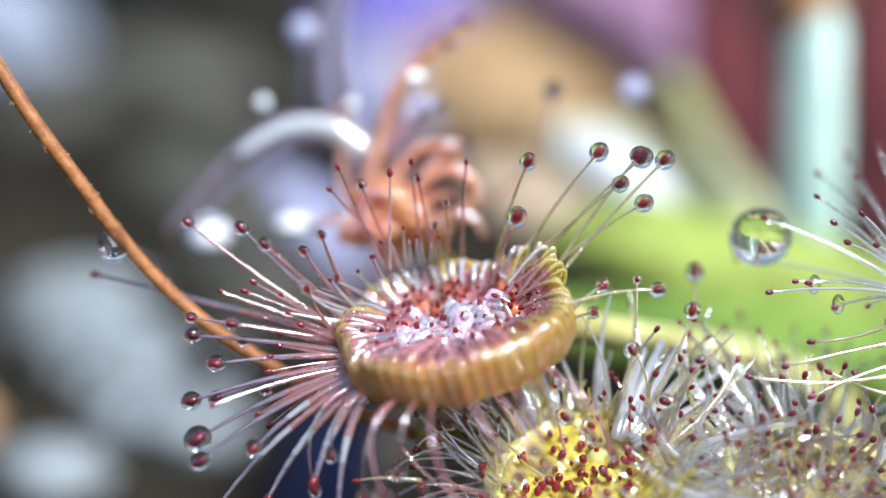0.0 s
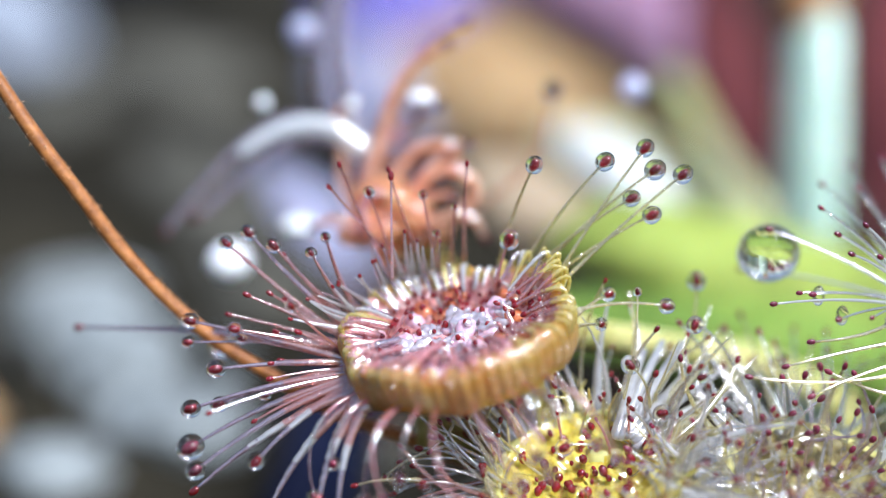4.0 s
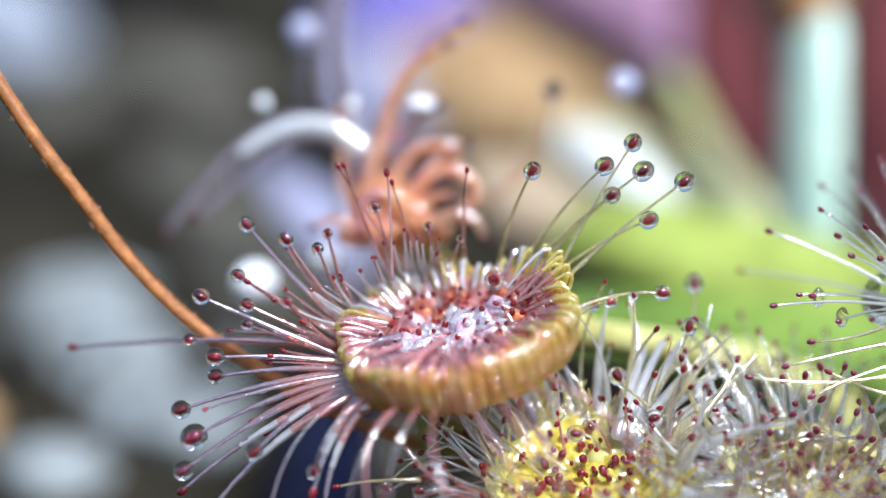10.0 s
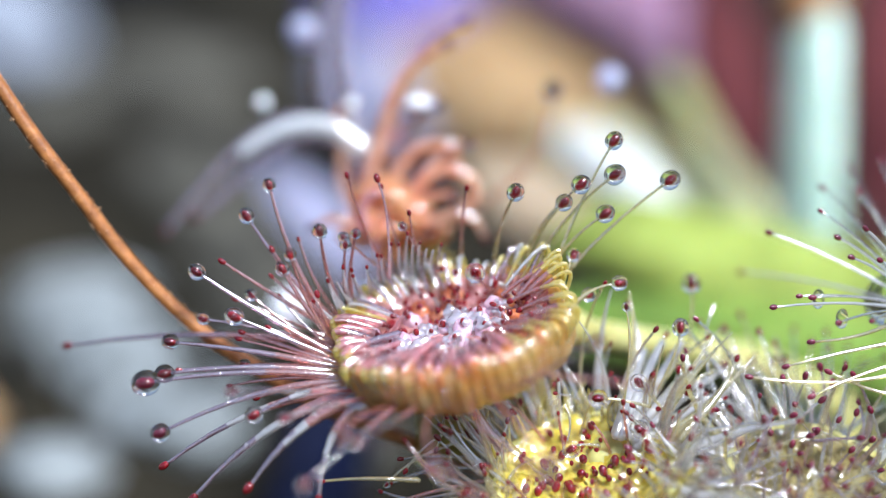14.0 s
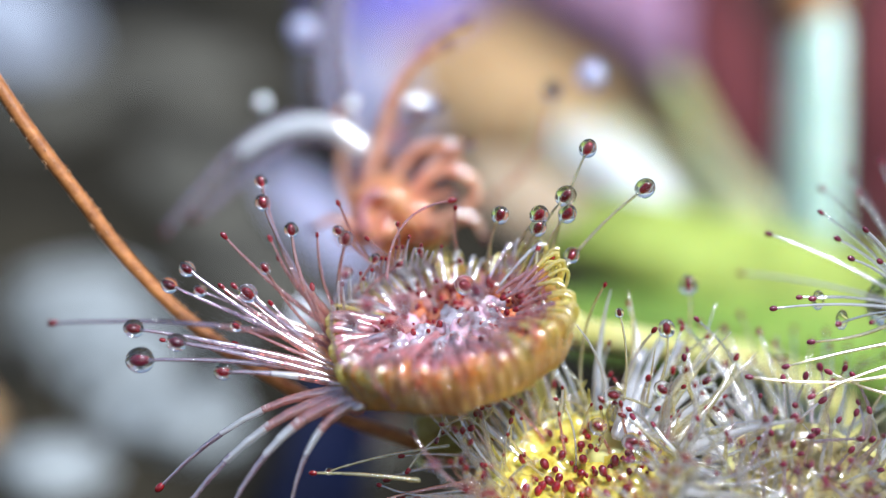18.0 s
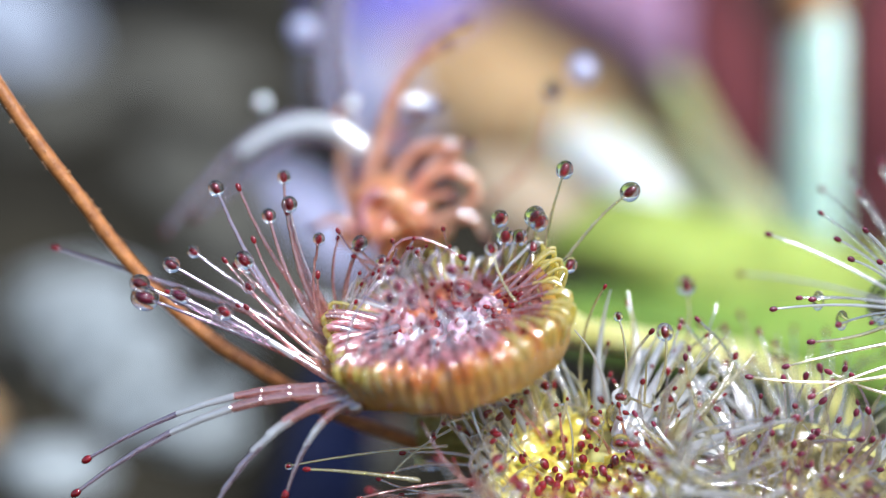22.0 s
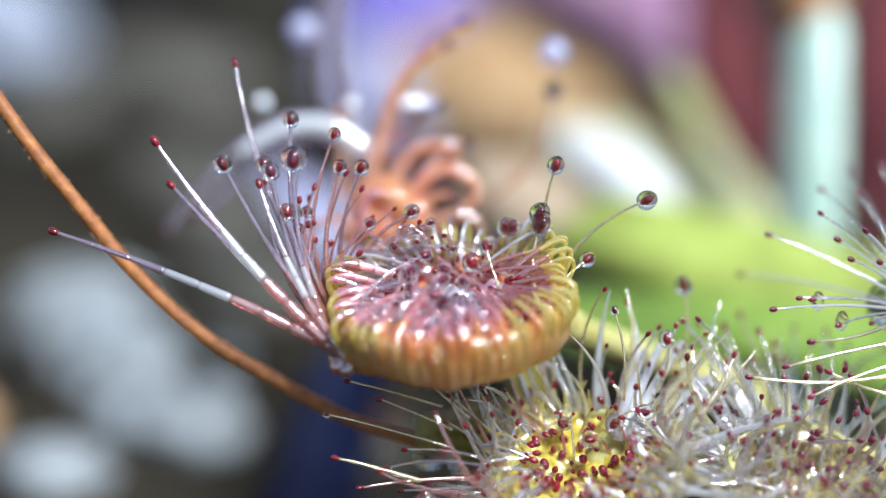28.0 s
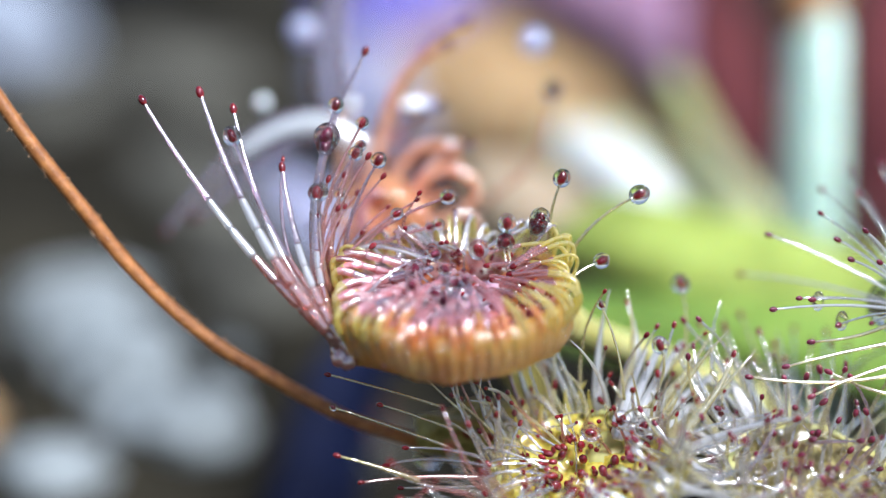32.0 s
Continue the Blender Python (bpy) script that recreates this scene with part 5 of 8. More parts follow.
tentacle(leaf_a, (0.74, 3.48, 0.20), [(0, 1.13, 3.2, 2.1, 1.6, 2.97, 3.73), (6, 1.11, 3.25, 2.21, 1.6, 3.06, 3.94), (9, 1.08, 3.17, 2.16, 1.56, 2.96, 3.84), (13, 1.0, 2.96, 1.9, 1.48, 2.64, 3.28), (17, 0.85, 2.78, 1.7, 1.23, 2.39, 2.89), (19, 0.68, 2.65, 1.5, 0.87, 2.19, 2.54), (23, 0.44, 2.36, 1.08, 0.29, 1.77, 1.78), (23.5, 0.35, 2.28, 0.91, 0.09, 1.65, 1.54), (28, 0.34, 2.17, 0.89, 0.07, 1.54, 1.48), (32, 0.36, 2.05, 0.73, -0.01, 1.38, 1.18)], 0.06, 0.035, 0.1, 0, 6, STALK_PINK, RED)
tentacle(leaf_a, (-0.37, 3.54, 0.20), [(0, -0.13, 2.84, 1.28, 0.13, 2.25, 2.18), (6, -0.18, 2.82, 1.24, 0.05, 2.22, 2.12), (9, -0.23, 2.67, 1.05, -0.07, 1.99, 1.74), (13, -0.15, 2.48, 0.82, 0.06, 1.7, 1.25), (19, -0.21, 2.26, 0.63, -0.12, 1.4, 0.82), (23, -0.27, 2.17, 0.63, -0.26, 1.32, 0.8), (23.5, -0.28, 2.1, 0.5, -0.39, 1.19, 0.54), (28, -0.26, 2.01, 0.51, -0.39, 1.11, 0.53), (32, -0.04, 2.0, 0.58, 0.03, 1.07, 0.52)], 0.06, 0.035, 0.1, 0.14, 6, STALK_PINK, RED)
tentacle(leaf_a, (1.45, 1.72, -0.10), [(0, 2.03, 1.29, 1.21, 2.67, 1.05, 2.27), (3, 1.88, 1.22, 1.08, 2.38, 0.93, 2.02), (6, 1.66, 1.09, 0.78, 1.92, 0.68, 1.48), (9, 1.51, 0.95, 0.43, 1.6, 0.45, 0.81), (13, 1.28, 1.05, 0.58, 1.21, 0.68, 1.12), (19, 1.09, 0.98, 0.34, 0.81, 0.64, 0.73), (23, 1.11, 0.98, 0.27, 0.84, 0.67, 0.6), (23.5, 1.1, 0.93, 0.15, 0.76, 0.61, 0.44), (28, 1.1, 1.03, 0.3, 0.88, 0.84, 0.72), (32, 1.08, 1.08, 0.39, 0.95, 0.97, 0.9)], 0.07, 0.04, 0.19, 0.33, 7, STALK_PINK, RED)
tentacle(leaf_a, (-0.13, 3.64, 0.10), [(0, -0.01, 2.78, 1.02, 0.15, 2.08, 1.78), (9, -0.04, 2.75, 1.14, 0.13, 2.11, 1.98), (13, -0.01, 2.63, 1.09, 0.22, 1.96, 1.84), (19, 0.03, 2.48, 1.12, 0.35, 1.8, 1.78), (23, 0.18, 2.38, 1.13, 0.66, 1.66, 1.66), (23.5, 0.13, 2.31, 1.03, 0.55, 1.53, 1.41), (28, 0.57, 2.23, 1.1, 1.34, 1.3, 1.1), (32, 0.82, 2.19, 1.13, 1.77, 1.15, 0.88)], 0.0886187, 0.03, 0.08, 0, 6, GLASSY, RED)
tentacle(leaf_a, (-0.33, 3.62, 0.10), [(0, -0.25, 2.72, 0.96, -0.14, 2.01, 1.67), (9, -0.28, 2.7, 1.08, -0.16, 2.04, 1.87), (13, -0.25, 2.58, 1.06, -0.07, 1.91, 1.77), (19, -0.2, 2.44, 1.09, 0.08, 1.76, 1.72), (23, -0.12, 2.34, 1.09, 0.25, 1.64, 1.63), (23.5, -0.17, 2.27, 0.96, 0.09, 1.51, 1.36), (28, 0.01, 2.13, 0.9, 0.34, 1.27, 1.05), (32, 0.14, 2.06, 0.86, 0.48, 1.13, 0.84)], 0.0811535, 0.03, 0, 0, 6, STALK, RED)
tentacle(leaf_a, (-0.53, 3.60, 0.10), [(0, -0.51, 2.71, 1.02, -0.43, 2.03, 1.78), (9, -0.53, 2.69, 1.14, -0.43, 2.06, 1.97), (13, -0.47, 2.57, 1.11, -0.28, 1.93, 1.86), (19, -0.39, 2.44, 1.12, -0.08, 1.78, 1.78), (23, -0.23, 2.34, 1.13, 0.24, 1.64, 1.65), (23.5, -0.26, 2.28, 1.01, 0.14, 1.5, 1.38), (28, 0.16, 2.2, 1.06, 0.89, 1.26, 1.03), (32, 0.4, 2.15, 1.07, 1.28, 1.12, 0.8)], 0.0915859, 0.03, 0, 0, 6, STALK, RED)
tentacle(leaf_a, (-0.73, 3.56, 0.10), [(0, -0.66, 2.72, 1.15, -0.54, 2.11, 2.01), (9, -0.69, 2.71, 1.26, -0.56, 2.14, 2.19), (13, -0.66, 2.6, 1.23, -0.44, 2.01, 2.08), (19, -0.6, 2.46, 1.22, -0.26, 1.86, 1.97), (23, -0.51, 2.36, 1.21, -0.06, 1.72, 1.84), (23.5, -0.59, 2.29, 1.07, -0.23, 1.58, 1.55), (28, -0.39, 2.16, 1.02, 0.07, 1.36, 1.25), (32, -0.25, 2.09, 0.95, 0.23, 1.2, 0.99)], 0.0823698, 0.03, 0.08, 0, 6, STALK, RED)
tentacle(leaf_a, (-0.93, 3.52, 0.10), [(0, -0.89, 2.67, 1.14, -0.79, 2.08, 2.0), (9, -0.91, 2.66, 1.26, -0.79, 2.11, 2.19), (13, -0.87, 2.57, 1.23, -0.67, 2.0, 2.09), (19, -0.8, 2.44, 1.23, -0.46, 1.85, 1.98), (23, -0.7, 2.35, 1.22, -0.25, 1.72, 1.85), (23.5, -0.79, 2.26, 1.06, -0.42, 1.57, 1.55), (28, -0.57, 2.14, 1.0, -0.13, 1.34, 1.22), (32, -0.44, 2.06, 0.93, 0.03, 1.19, 0.96)], 0.0978575, 0.03, 0, 0, 6, STALK, RED)
tentacle(leaf_a, (-1.12, 3.46, 0.10), [(0, -1.05, 2.72, 1.35, -0.88, 2.23, 2.38), (9, -1.07, 2.71, 1.45, -0.89, 2.26, 2.55), (13, -1.05, 2.62, 1.43, -0.76, 2.15, 2.45), (19, -1.0, 2.48, 1.4, -0.57, 1.98, 2.3), (23, -0.93, 2.38, 1.36, -0.4, 1.84, 2.12), (23.5, -1.04, 2.29, 1.19, -0.6, 1.69, 1.82), (28, -0.91, 2.17, 1.12, -0.42, 1.48, 1.53), (32, -0.78, 2.08, 1.01, -0.33, 1.31, 1.22)], 0.0955598, 0.03, 0.08, 0, 6, STALK, RED)
tentacle(leaf_a, (-1.32, 3.39, 0.10), [(0, -1.37, 2.59, 1.19, -1.35, 2.07, 2.08), (9, -1.38, 2.58, 1.3, -1.34, 2.1, 2.26), (13, -1.31, 2.51, 1.29, -1.13, 2.01, 2.2), (19, -1.2, 2.38, 1.26, -0.83, 1.86, 2.05), (23, -1.05, 2.3, 1.23, -0.52, 1.71, 1.87), (23.5, -1.11, 2.22, 1.08, -0.67, 1.56, 1.55), (28, -0.79, 2.12, 1.06, -0.13, 1.33, 1.2), (32, -0.59, 2.07, 1.02, 0.16, 1.17, 0.91)], 0.0918448, 0.03, 0.08, 0, 6, STALK, RED)
tentacle(leaf_a, (-1.50, 3.31, 0.10), [(0, -1.63, 2.55, 1.21, -1.68, 2.06, 2.12), (9, -1.64, 2.54, 1.3, -1.65, 2.1, 2.3), (13, -1.54, 2.47, 1.31, -1.38, 2.02, 2.25), (19, -1.38, 2.35, 1.27, -1.01, 1.86, 2.08), (23, -1.21, 2.27, 1.24, -0.65, 1.71, 1.88), (23.5, -1.27, 2.19, 1.09, -0.77, 1.55, 1.55), (28, -0.88, 2.12, 1.1, -0.1, 1.32, 1.18), (32, -0.64, 2.07, 1.07, 0.25, 1.15, 0.88)], 0.0641284, 0.03, 0.08, 0, 6, GLASSY, RED)
tentacle(leaf_a, (-1.69, 3.22, 0.10), [(0, -1.69, 2.49, 1.22, -1.62, 2.04, 2.14), (9, -1.71, 2.5, 1.32, -1.61, 2.08, 2.31), (13, -1.66, 2.44, 1.35, -1.42, 2.04, 2.33), (19, -1.56, 2.33, 1.31, -1.17, 1.88, 2.16), (23, -1.47, 2.24, 1.26, -0.97, 1.75, 1.98), (23.5, -1.57, 2.16, 1.09, -1.15, 1.59, 1.64), (28, -1.4, 2.04, 1.0, -0.93, 1.37, 1.3), (32, -1.27, 1.96, 0.89, -0.82, 1.2, 0.98)], 0.0891, 0.03, 0, 0, 6, GLASSY, RED)
tentacle(leaf_a, (-1.86, 3.12, 0.10), [(0, -1.98, 2.35, 1.03, -2.02, 1.86, 1.8), (9, -1.99, 2.35, 1.14, -2.01, 1.9, 1.98), (13, -1.9, 2.3, 1.16, -1.77, 1.86, 1.99), (19, -1.75, 2.2, 1.14, -1.44, 1.73, 1.85), (23, -1.62, 2.14, 1.12, -1.17, 1.6, 1.68), (23.5, -1.68, 2.05, 0.93, -1.32, 1.44, 1.33), (28, -1.41, 1.94, 0.85, -0.95, 1.2, 0.93), (32, -1.26, 1.88, 0.78, -0.76, 1.04, 0.65)], 0.0748492, 0.03, 0.08, 0, 6, STALK, RED)
tentacle(leaf_a, (-2.03, 3.02, 0.10), [(0, -2.11, 2.29, 1.04, -2.12, 1.84, 1.82), (9, -2.12, 2.3, 1.14, -2.11, 1.89, 1.99), (13, -2.05, 2.27, 1.2, -1.89, 1.87, 2.05), (19, -1.92, 2.17, 1.16, -1.59, 1.74, 1.9), (23, -1.82, 2.11, 1.13, -1.37, 1.62, 1.74), (23.5, -1.88, 2.01, 0.93, -1.54, 1.45, 1.37), (28, -1.7, 1.89, 0.82, -1.32, 1.22, 0.98), (32, -1.56, 1.83, 0.73, -1.2, 1.06, 0.67)], 0.084531, 0.03, 0.08, 0, 6, GLASSY, RED)
tentacle(leaf_a, (-2.20, 2.90, 0.10), [(0, -2.51, 2.13, 0.85, -2.75, 1.66, 1.48), (9, -2.49, 2.14, 0.95, -2.71, 1.71, 1.66), (13, -2.35, 2.11, 0.98, -2.37, 1.68, 1.68), (19, -2.11, 2.03, 0.95, -1.88, 1.56, 1.53), (23, -1.91, 1.97, 0.94, -1.49, 1.44, 1.37), (23.5, -1.91, 1.88, 0.76, -1.58, 1.26, 0.98), (28, -1.5, 1.81, 0.72, -0.95, 1.0, 0.51), (32, -1.29, 1.77, 0.69, -0.63, 0.86, 0.25)], 0.0613644, 0.03, 0, 0, 6, STALK, RED)
tentacle(leaf_a, (-2.36, 2.77, 0.10), [(0, -2.51, 2.09, 0.89, -2.61, 1.66, 1.53), (9, -2.51, 2.1, 0.99, -2.58, 1.72, 1.72), (13, -2.42, 2.08, 1.05, -2.32, 1.72, 1.8), (19, -2.26, 2.0, 1.02, -1.97, 1.6, 1.65), (23, -2.14, 1.95, 0.99, -1.73, 1.5, 1.51), (23.5, -2.18, 1.85, 0.79, -1.88, 1.31, 1.11), (28, -1.95, 1.75, 0.67, -1.61, 1.07, 0.67), (32, -1.81, 1.68, 0.57, -1.49, 0.92, 0.38)], 0.0788097, 0.03, 0.08, 0, 6, STALK, RED)
tentacle(leaf_a, (-2.51, 2.63, 0.10), [(0, -2.94, 1.97, 0.8, -3.3, 1.57, 1.4), (9, -2.92, 1.98, 0.9, -3.23, 1.63, 1.58), (13, -2.73, 1.96, 0.93, -2.83, 1.62, 1.62), (19, -2.45, 1.89, 0.88, -2.24, 1.49, 1.43), (23, -2.21, 1.84, 0.87, -1.78, 1.38, 1.26), (23.5, -2.2, 1.76, 0.69, -1.86, 1.19, 0.85), (28, -1.74, 1.7, 0.65, -1.14, 0.92, 0.35), (32, -1.5, 1.67, 0.62, -0.75, 0.78, 0.08)], 0.063384, 0.03, 0.08, 0, 6, STALK, RED)
tentacle(leaf_a, (-2.65, 2.49, 0.10), [(0, -3.01, 1.93, 0.87, -3.29, 1.6, 1.53), (9, -2.99, 1.95, 0.97, -3.23, 1.67, 1.71), (13, -2.84, 1.95, 1.04, -2.84, 1.7, 1.82), (19, -2.59, 1.88, 0.99, -2.31, 1.56, 1.62), (23, -2.39, 1.83, 0.95, -1.93, 1.45, 1.44), (23.5, -2.41, 1.73, 0.76, -2.04, 1.26, 1.02), (28, -2.05, 1.66, 0.68, -1.49, 1.01, 0.55), (32, -1.84, 1.62, 0.61, -1.21, 0.86, 0.25)], 0.0659432, 0.03, 0.08, 0, 6, GLASSY, RED)
tentacle(leaf_a, (-2.79, 2.34, 0.10), [(0, -3.36, 1.8, 0.76, -3.85, 1.49, 1.34), (9, -3.32, 1.82, 0.84, -3.75, 1.55, 1.51), (13, -3.11, 1.81, 0.87, -3.27, 1.56, 1.57), (19, -2.75, 1.75, 0.82, -2.56, 1.43, 1.35), (23, -2.48, 1.71, 0.81, -2.04, 1.32, 1.16), (23.5, -2.45, 1.62, 0.62, -2.1, 1.11, 0.73), (28, -1.95, 1.58, 0.58, -1.28, 0.85, 0.2), (32, -1.68, 1.55, 0.57, -0.84, 0.71, -0.08)], 0.0739505, 0.03, 0, 0, 6, GLASSY, RED)
tentacle(leaf_a, (-2.91, 2.18, 0.10), [(0, -3.51, 1.71, 0.74, -4.01, 1.45, 1.32), (9, -3.47, 1.74, 0.82, -3.92, 1.52, 1.49), (13, -3.25, 1.74, 0.88, -3.41, 1.55, 1.59), (19, -2.89, 1.68, 0.81, -2.69, 1.41, 1.35), (23, -2.62, 1.65, 0.79, -2.18, 1.31, 1.15), (23.5, -2.6, 1.56, 0.6, -2.23, 1.1, 0.72), (28, -2.1, 1.51, 0.54, -1.44, 0.84, 0.19), (32, -1.85, 1.49, 0.53, -1.03, 0.7, -0.1)], 0.0688462, 0.03, 0, 0, 6, STALK, RED)
tentacle(leaf_a, (-3.03, 2.01, 0.10), [(0, -3.31, 1.69, 0.85, -3.52, 1.52, 1.51), (9, -3.31, 1.71, 0.94, -3.47, 1.59, 1.69), (13, -3.17, 1.78, 1.12, -3.08, 1.72, 2.0), (19, -2.97, 1.72, 1.04, -2.62, 1.6, 1.77), (23, -2.84, 1.67, 0.97, -2.34, 1.48, 1.55), (23.5, -2.88, 1.57, 0.76, -2.48, 1.28, 1.12), (28, -2.65, 1.49, 0.62, -2.17, 1.06, 0.67), (32, -2.49, 1.43, 0.5, -2.02, 0.89, 0.31)], 0.0990477, 0.03, 0.08, 0, 6, STALK, RED)
tentacle(leaf_a, (-3.14, 1.84, 0.10), [(0, -3.8, 1.54, 0.72, -4.35, 1.4, 1.32), (9, -3.76, 1.58, 0.8, -4.24, 1.48, 1.49), (13, -3.51, 1.61, 0.91, -3.68, 1.55, 1.68), (19, -3.13, 1.56, 0.83, -2.91, 1.42, 1.41), (23, -2.87, 1.53, 0.78, -2.39, 1.3, 1.18), (23.5, -2.86, 1.44, 0.58, -2.45, 1.1, 0.73), (28, -2.38, 1.4, 0.53, -1.68, 0.85, 0.21), (32, -2.12, 1.37, 0.48, -1.29, 0.69, -0.11)], 0.0808805, 0.03, 0.08, 0, 6, STALK, RED)
tentacle(leaf_a, (-3.24, 1.66, 0.10), [(0, -3.61, 1.36, 0.5, -3.93, 1.17, 0.87), (9, -3.59, 1.4, 0.59, -3.88, 1.25, 1.05), (13, -3.44, 1.42, 0.66, -3.53, 1.31, 1.19), (19, -3.21, 1.4, 0.61, -3.03, 1.23, 1.02), (23, -3.05, 1.38, 0.59, -2.73, 1.16, 0.88), (23.5, -3.03, 1.28, 0.37, -2.82, 0.94, 0.42), (28, -2.73, 1.19, 0.2, -2.48, 0.68, -0.13), (32, -2.57, 1.15, 0.11, -2.32, 0.55, -0.41)], 0.0905342, 0.03, 0, 0, 6, STALK, RED)
tentacle(leaf_a, (-3.32, 1.48, 0.10), [(0, -3.89, 1.37, 0.71, -4.34, 1.35, 1.31), (9, -3.86, 1.41, 0.79, -4.25, 1.43, 1.48), (13, -3.64, 1.5, 1.0, -3.7, 1.61, 1.88), (19, -3.33, 1.46, 0.9, -3.02, 1.48, 1.58), (23, -3.11, 1.43, 0.83, -2.6, 1.36, 1.33), (23.5, -3.13, 1.33, 0.61, -2.69, 1.15, 0.88), (28, -2.77, 1.28, 0.51, -2.14, 0.92, 0.39), (32, -2.56, 1.24, 0.42, -1.86, 0.75, 0.02)], 0.0608894, 0.03, 0, 0, 6, STALK, RED)
tentacle(leaf_a, (-3.40, 1.29, 0.10), [(0, -4.27, 1.18, 0.49, -5.01, 1.14, 0.92), (9, -4.21, 1.22, 0.56, -4.88, 1.22, 1.09), (13, -3.92, 1.25, 0.62, -4.26, 1.29, 1.21), (19, -3.45, 1.22, 0.53, -3.33, 1.16, 0.93), (23, -3.14, 1.22, 0.51, -2.74, 1.07, 0.72), (23.5, -3.08, 1.12, 0.3, -2.76, 0.85, 0.25), (28, -2.55, 1.09, 0.23, -1.92, 0.59, -0.34), (32, -2.26, 1.09, 0.21, -1.49, 0.45, -0.63)], 0.0700494, 0.03, 0.08, 0, 6, STALK, RED)
tentacle(leaf_a, (1.73, 3.24, -0.30), [(0, 2.45, 2.49, 1.9, 3.48, 2.35, 3.47), (6, 2.5, 2.53, 1.98, 3.66, 2.4, 3.57), (9, 2.43, 2.48, 1.95, 3.56, 2.34, 3.49), (11, 2.31, 2.43, 1.86, 3.46, 2.23, 3.28), (13, 2.11, 2.35, 1.74, 3.16, 2.11, 3.06), (15, 1.83, 2.22, 1.5, 2.6, 1.92, 2.68), (17, 1.66, 2.12, 1.32, 2.26, 1.78, 2.4), (19, 1.7, 2.09, 1.28, 2.38, 1.71, 2.28), (23, 1.61, 2.02, 1.21, 2.31, 1.62, 2.15), (23.5, 1.4, 1.94, 1.04, 2.09, 1.55, 2.0), (28, 1.48, 1.82, 0.86, 2.05, 1.34, 1.61), (32, 1.56, 1.68, 0.6, 1.75, 1.1, 1.13)], 0.08, 0.04, 0.15, 0.29, 8, STALK_GREEN, RED)
tentacle(leaf_a, (2.36, 2.82, -0.30), [(0, 3.93, 2.34, 1.84, 5.74, 2.25, 3.26), (6, 3.97, 2.32, 1.8, 5.86, 2.18, 3.11), (9, 3.93, 2.28, 1.78, 5.82, 2.13, 3.04), (11, 3.77, 2.29, 1.84, 5.68, 2.11, 3.02), (13, 3.49, 2.23, 1.74, 5.22, 1.99, 2.79), (15, 3.13, 2.13, 1.57, 4.59, 1.85, 2.51), (17, 2.7, 1.98, 1.28, 3.68, 1.66, 2.13), (19, 2.48, 1.89, 1.13, 3.25, 1.56, 1.95), (21, 2.17, 1.75, 0.85, 2.52, 1.4, 1.64), (23, 1.99, 1.68, 0.75, 2.16, 1.37, 1.61), (23.5, 1.86, 1.6, 0.58, 1.98, 1.31, 1.49), (28, 1.81, 1.54, 0.54, 1.97, 1.31, 1.55), (32, 1.76, 1.51, 0.5, 1.86, 1.3, 1.57)], 0.08, 0.04, 0.15, 0.31, 8, STALK_GREEN, RED)
tentacle(leaf_a, (2.82, 2.36, -0.30), [(0, 4.83, 2.1, 1.6, 7.03, 2.04, 2.79), (6, 4.99, 2.07, 1.55, 7.37, 1.93, 2.56), (9, 4.8, 2.06, 1.58, 7.03, 1.93, 2.61), (13, 4.31, 2.1, 1.74, 6.44, 1.94, 2.68), (15, 3.84, 2.07, 1.72, 5.67, 1.94, 2.72), (17, 3.42, 1.98, 1.57, 4.91, 1.85, 2.56), (19, 2.98, 1.82, 1.26, 3.97, 1.67, 2.21), (21, 2.74, 1.73, 1.1, 3.52, 1.59, 2.04), (23, 2.63, 1.67, 1.01, 3.33, 1.52, 1.92), (23.5, 2.47, 1.66, 1.01, 3.43, 1.53, 1.97), (28, 2.27, 1.53, 0.79, 2.98, 1.45, 1.85), (32, 2.28, 1.44, 0.63, 2.81, 1.33, 1.62)], 0.085, 0.04, 0.15, 0.34, 8, STALK_GREEN, RED)
tentacle(leaf_a, (3.45, 1.26, -0.30), [(0, 5.6, 1.64, 1.31, 7.71, 1.93, 2.57), (3, 5.77, 1.6, 1.22, 8.05, 1.83, 2.36), (6, 5.89, 1.55, 1.11, 8.27, 1.71, 2.09), (9, 5.85, 1.51, 1.08, 8.2, 1.65, 2.02), (13, 5.57, 1.56, 1.27, 7.86, 1.71, 2.19), (17, 5.21, 1.53, 1.27, 7.27, 1.64, 2.1), (19, 4.9, 1.51, 1.27, 6.74, 1.63, 2.11), (23, 4.71, 1.49, 1.31, 6.54, 1.59, 2.09), (23.5, 4.54, 1.59, 1.52, 6.59, 1.67, 2.27), (28, 4.41, 1.52, 1.44, 6.42, 1.55, 2.06), (30, 4.4, 1.5, 1.44, 6.43, 1.51, 2.02), (32, 4.14, 1.51, 1.47, 6.01, 1.61, 2.24)], 0.085, 0.04, 0.15, 0.32, 8, STALK_GREEN, RED)
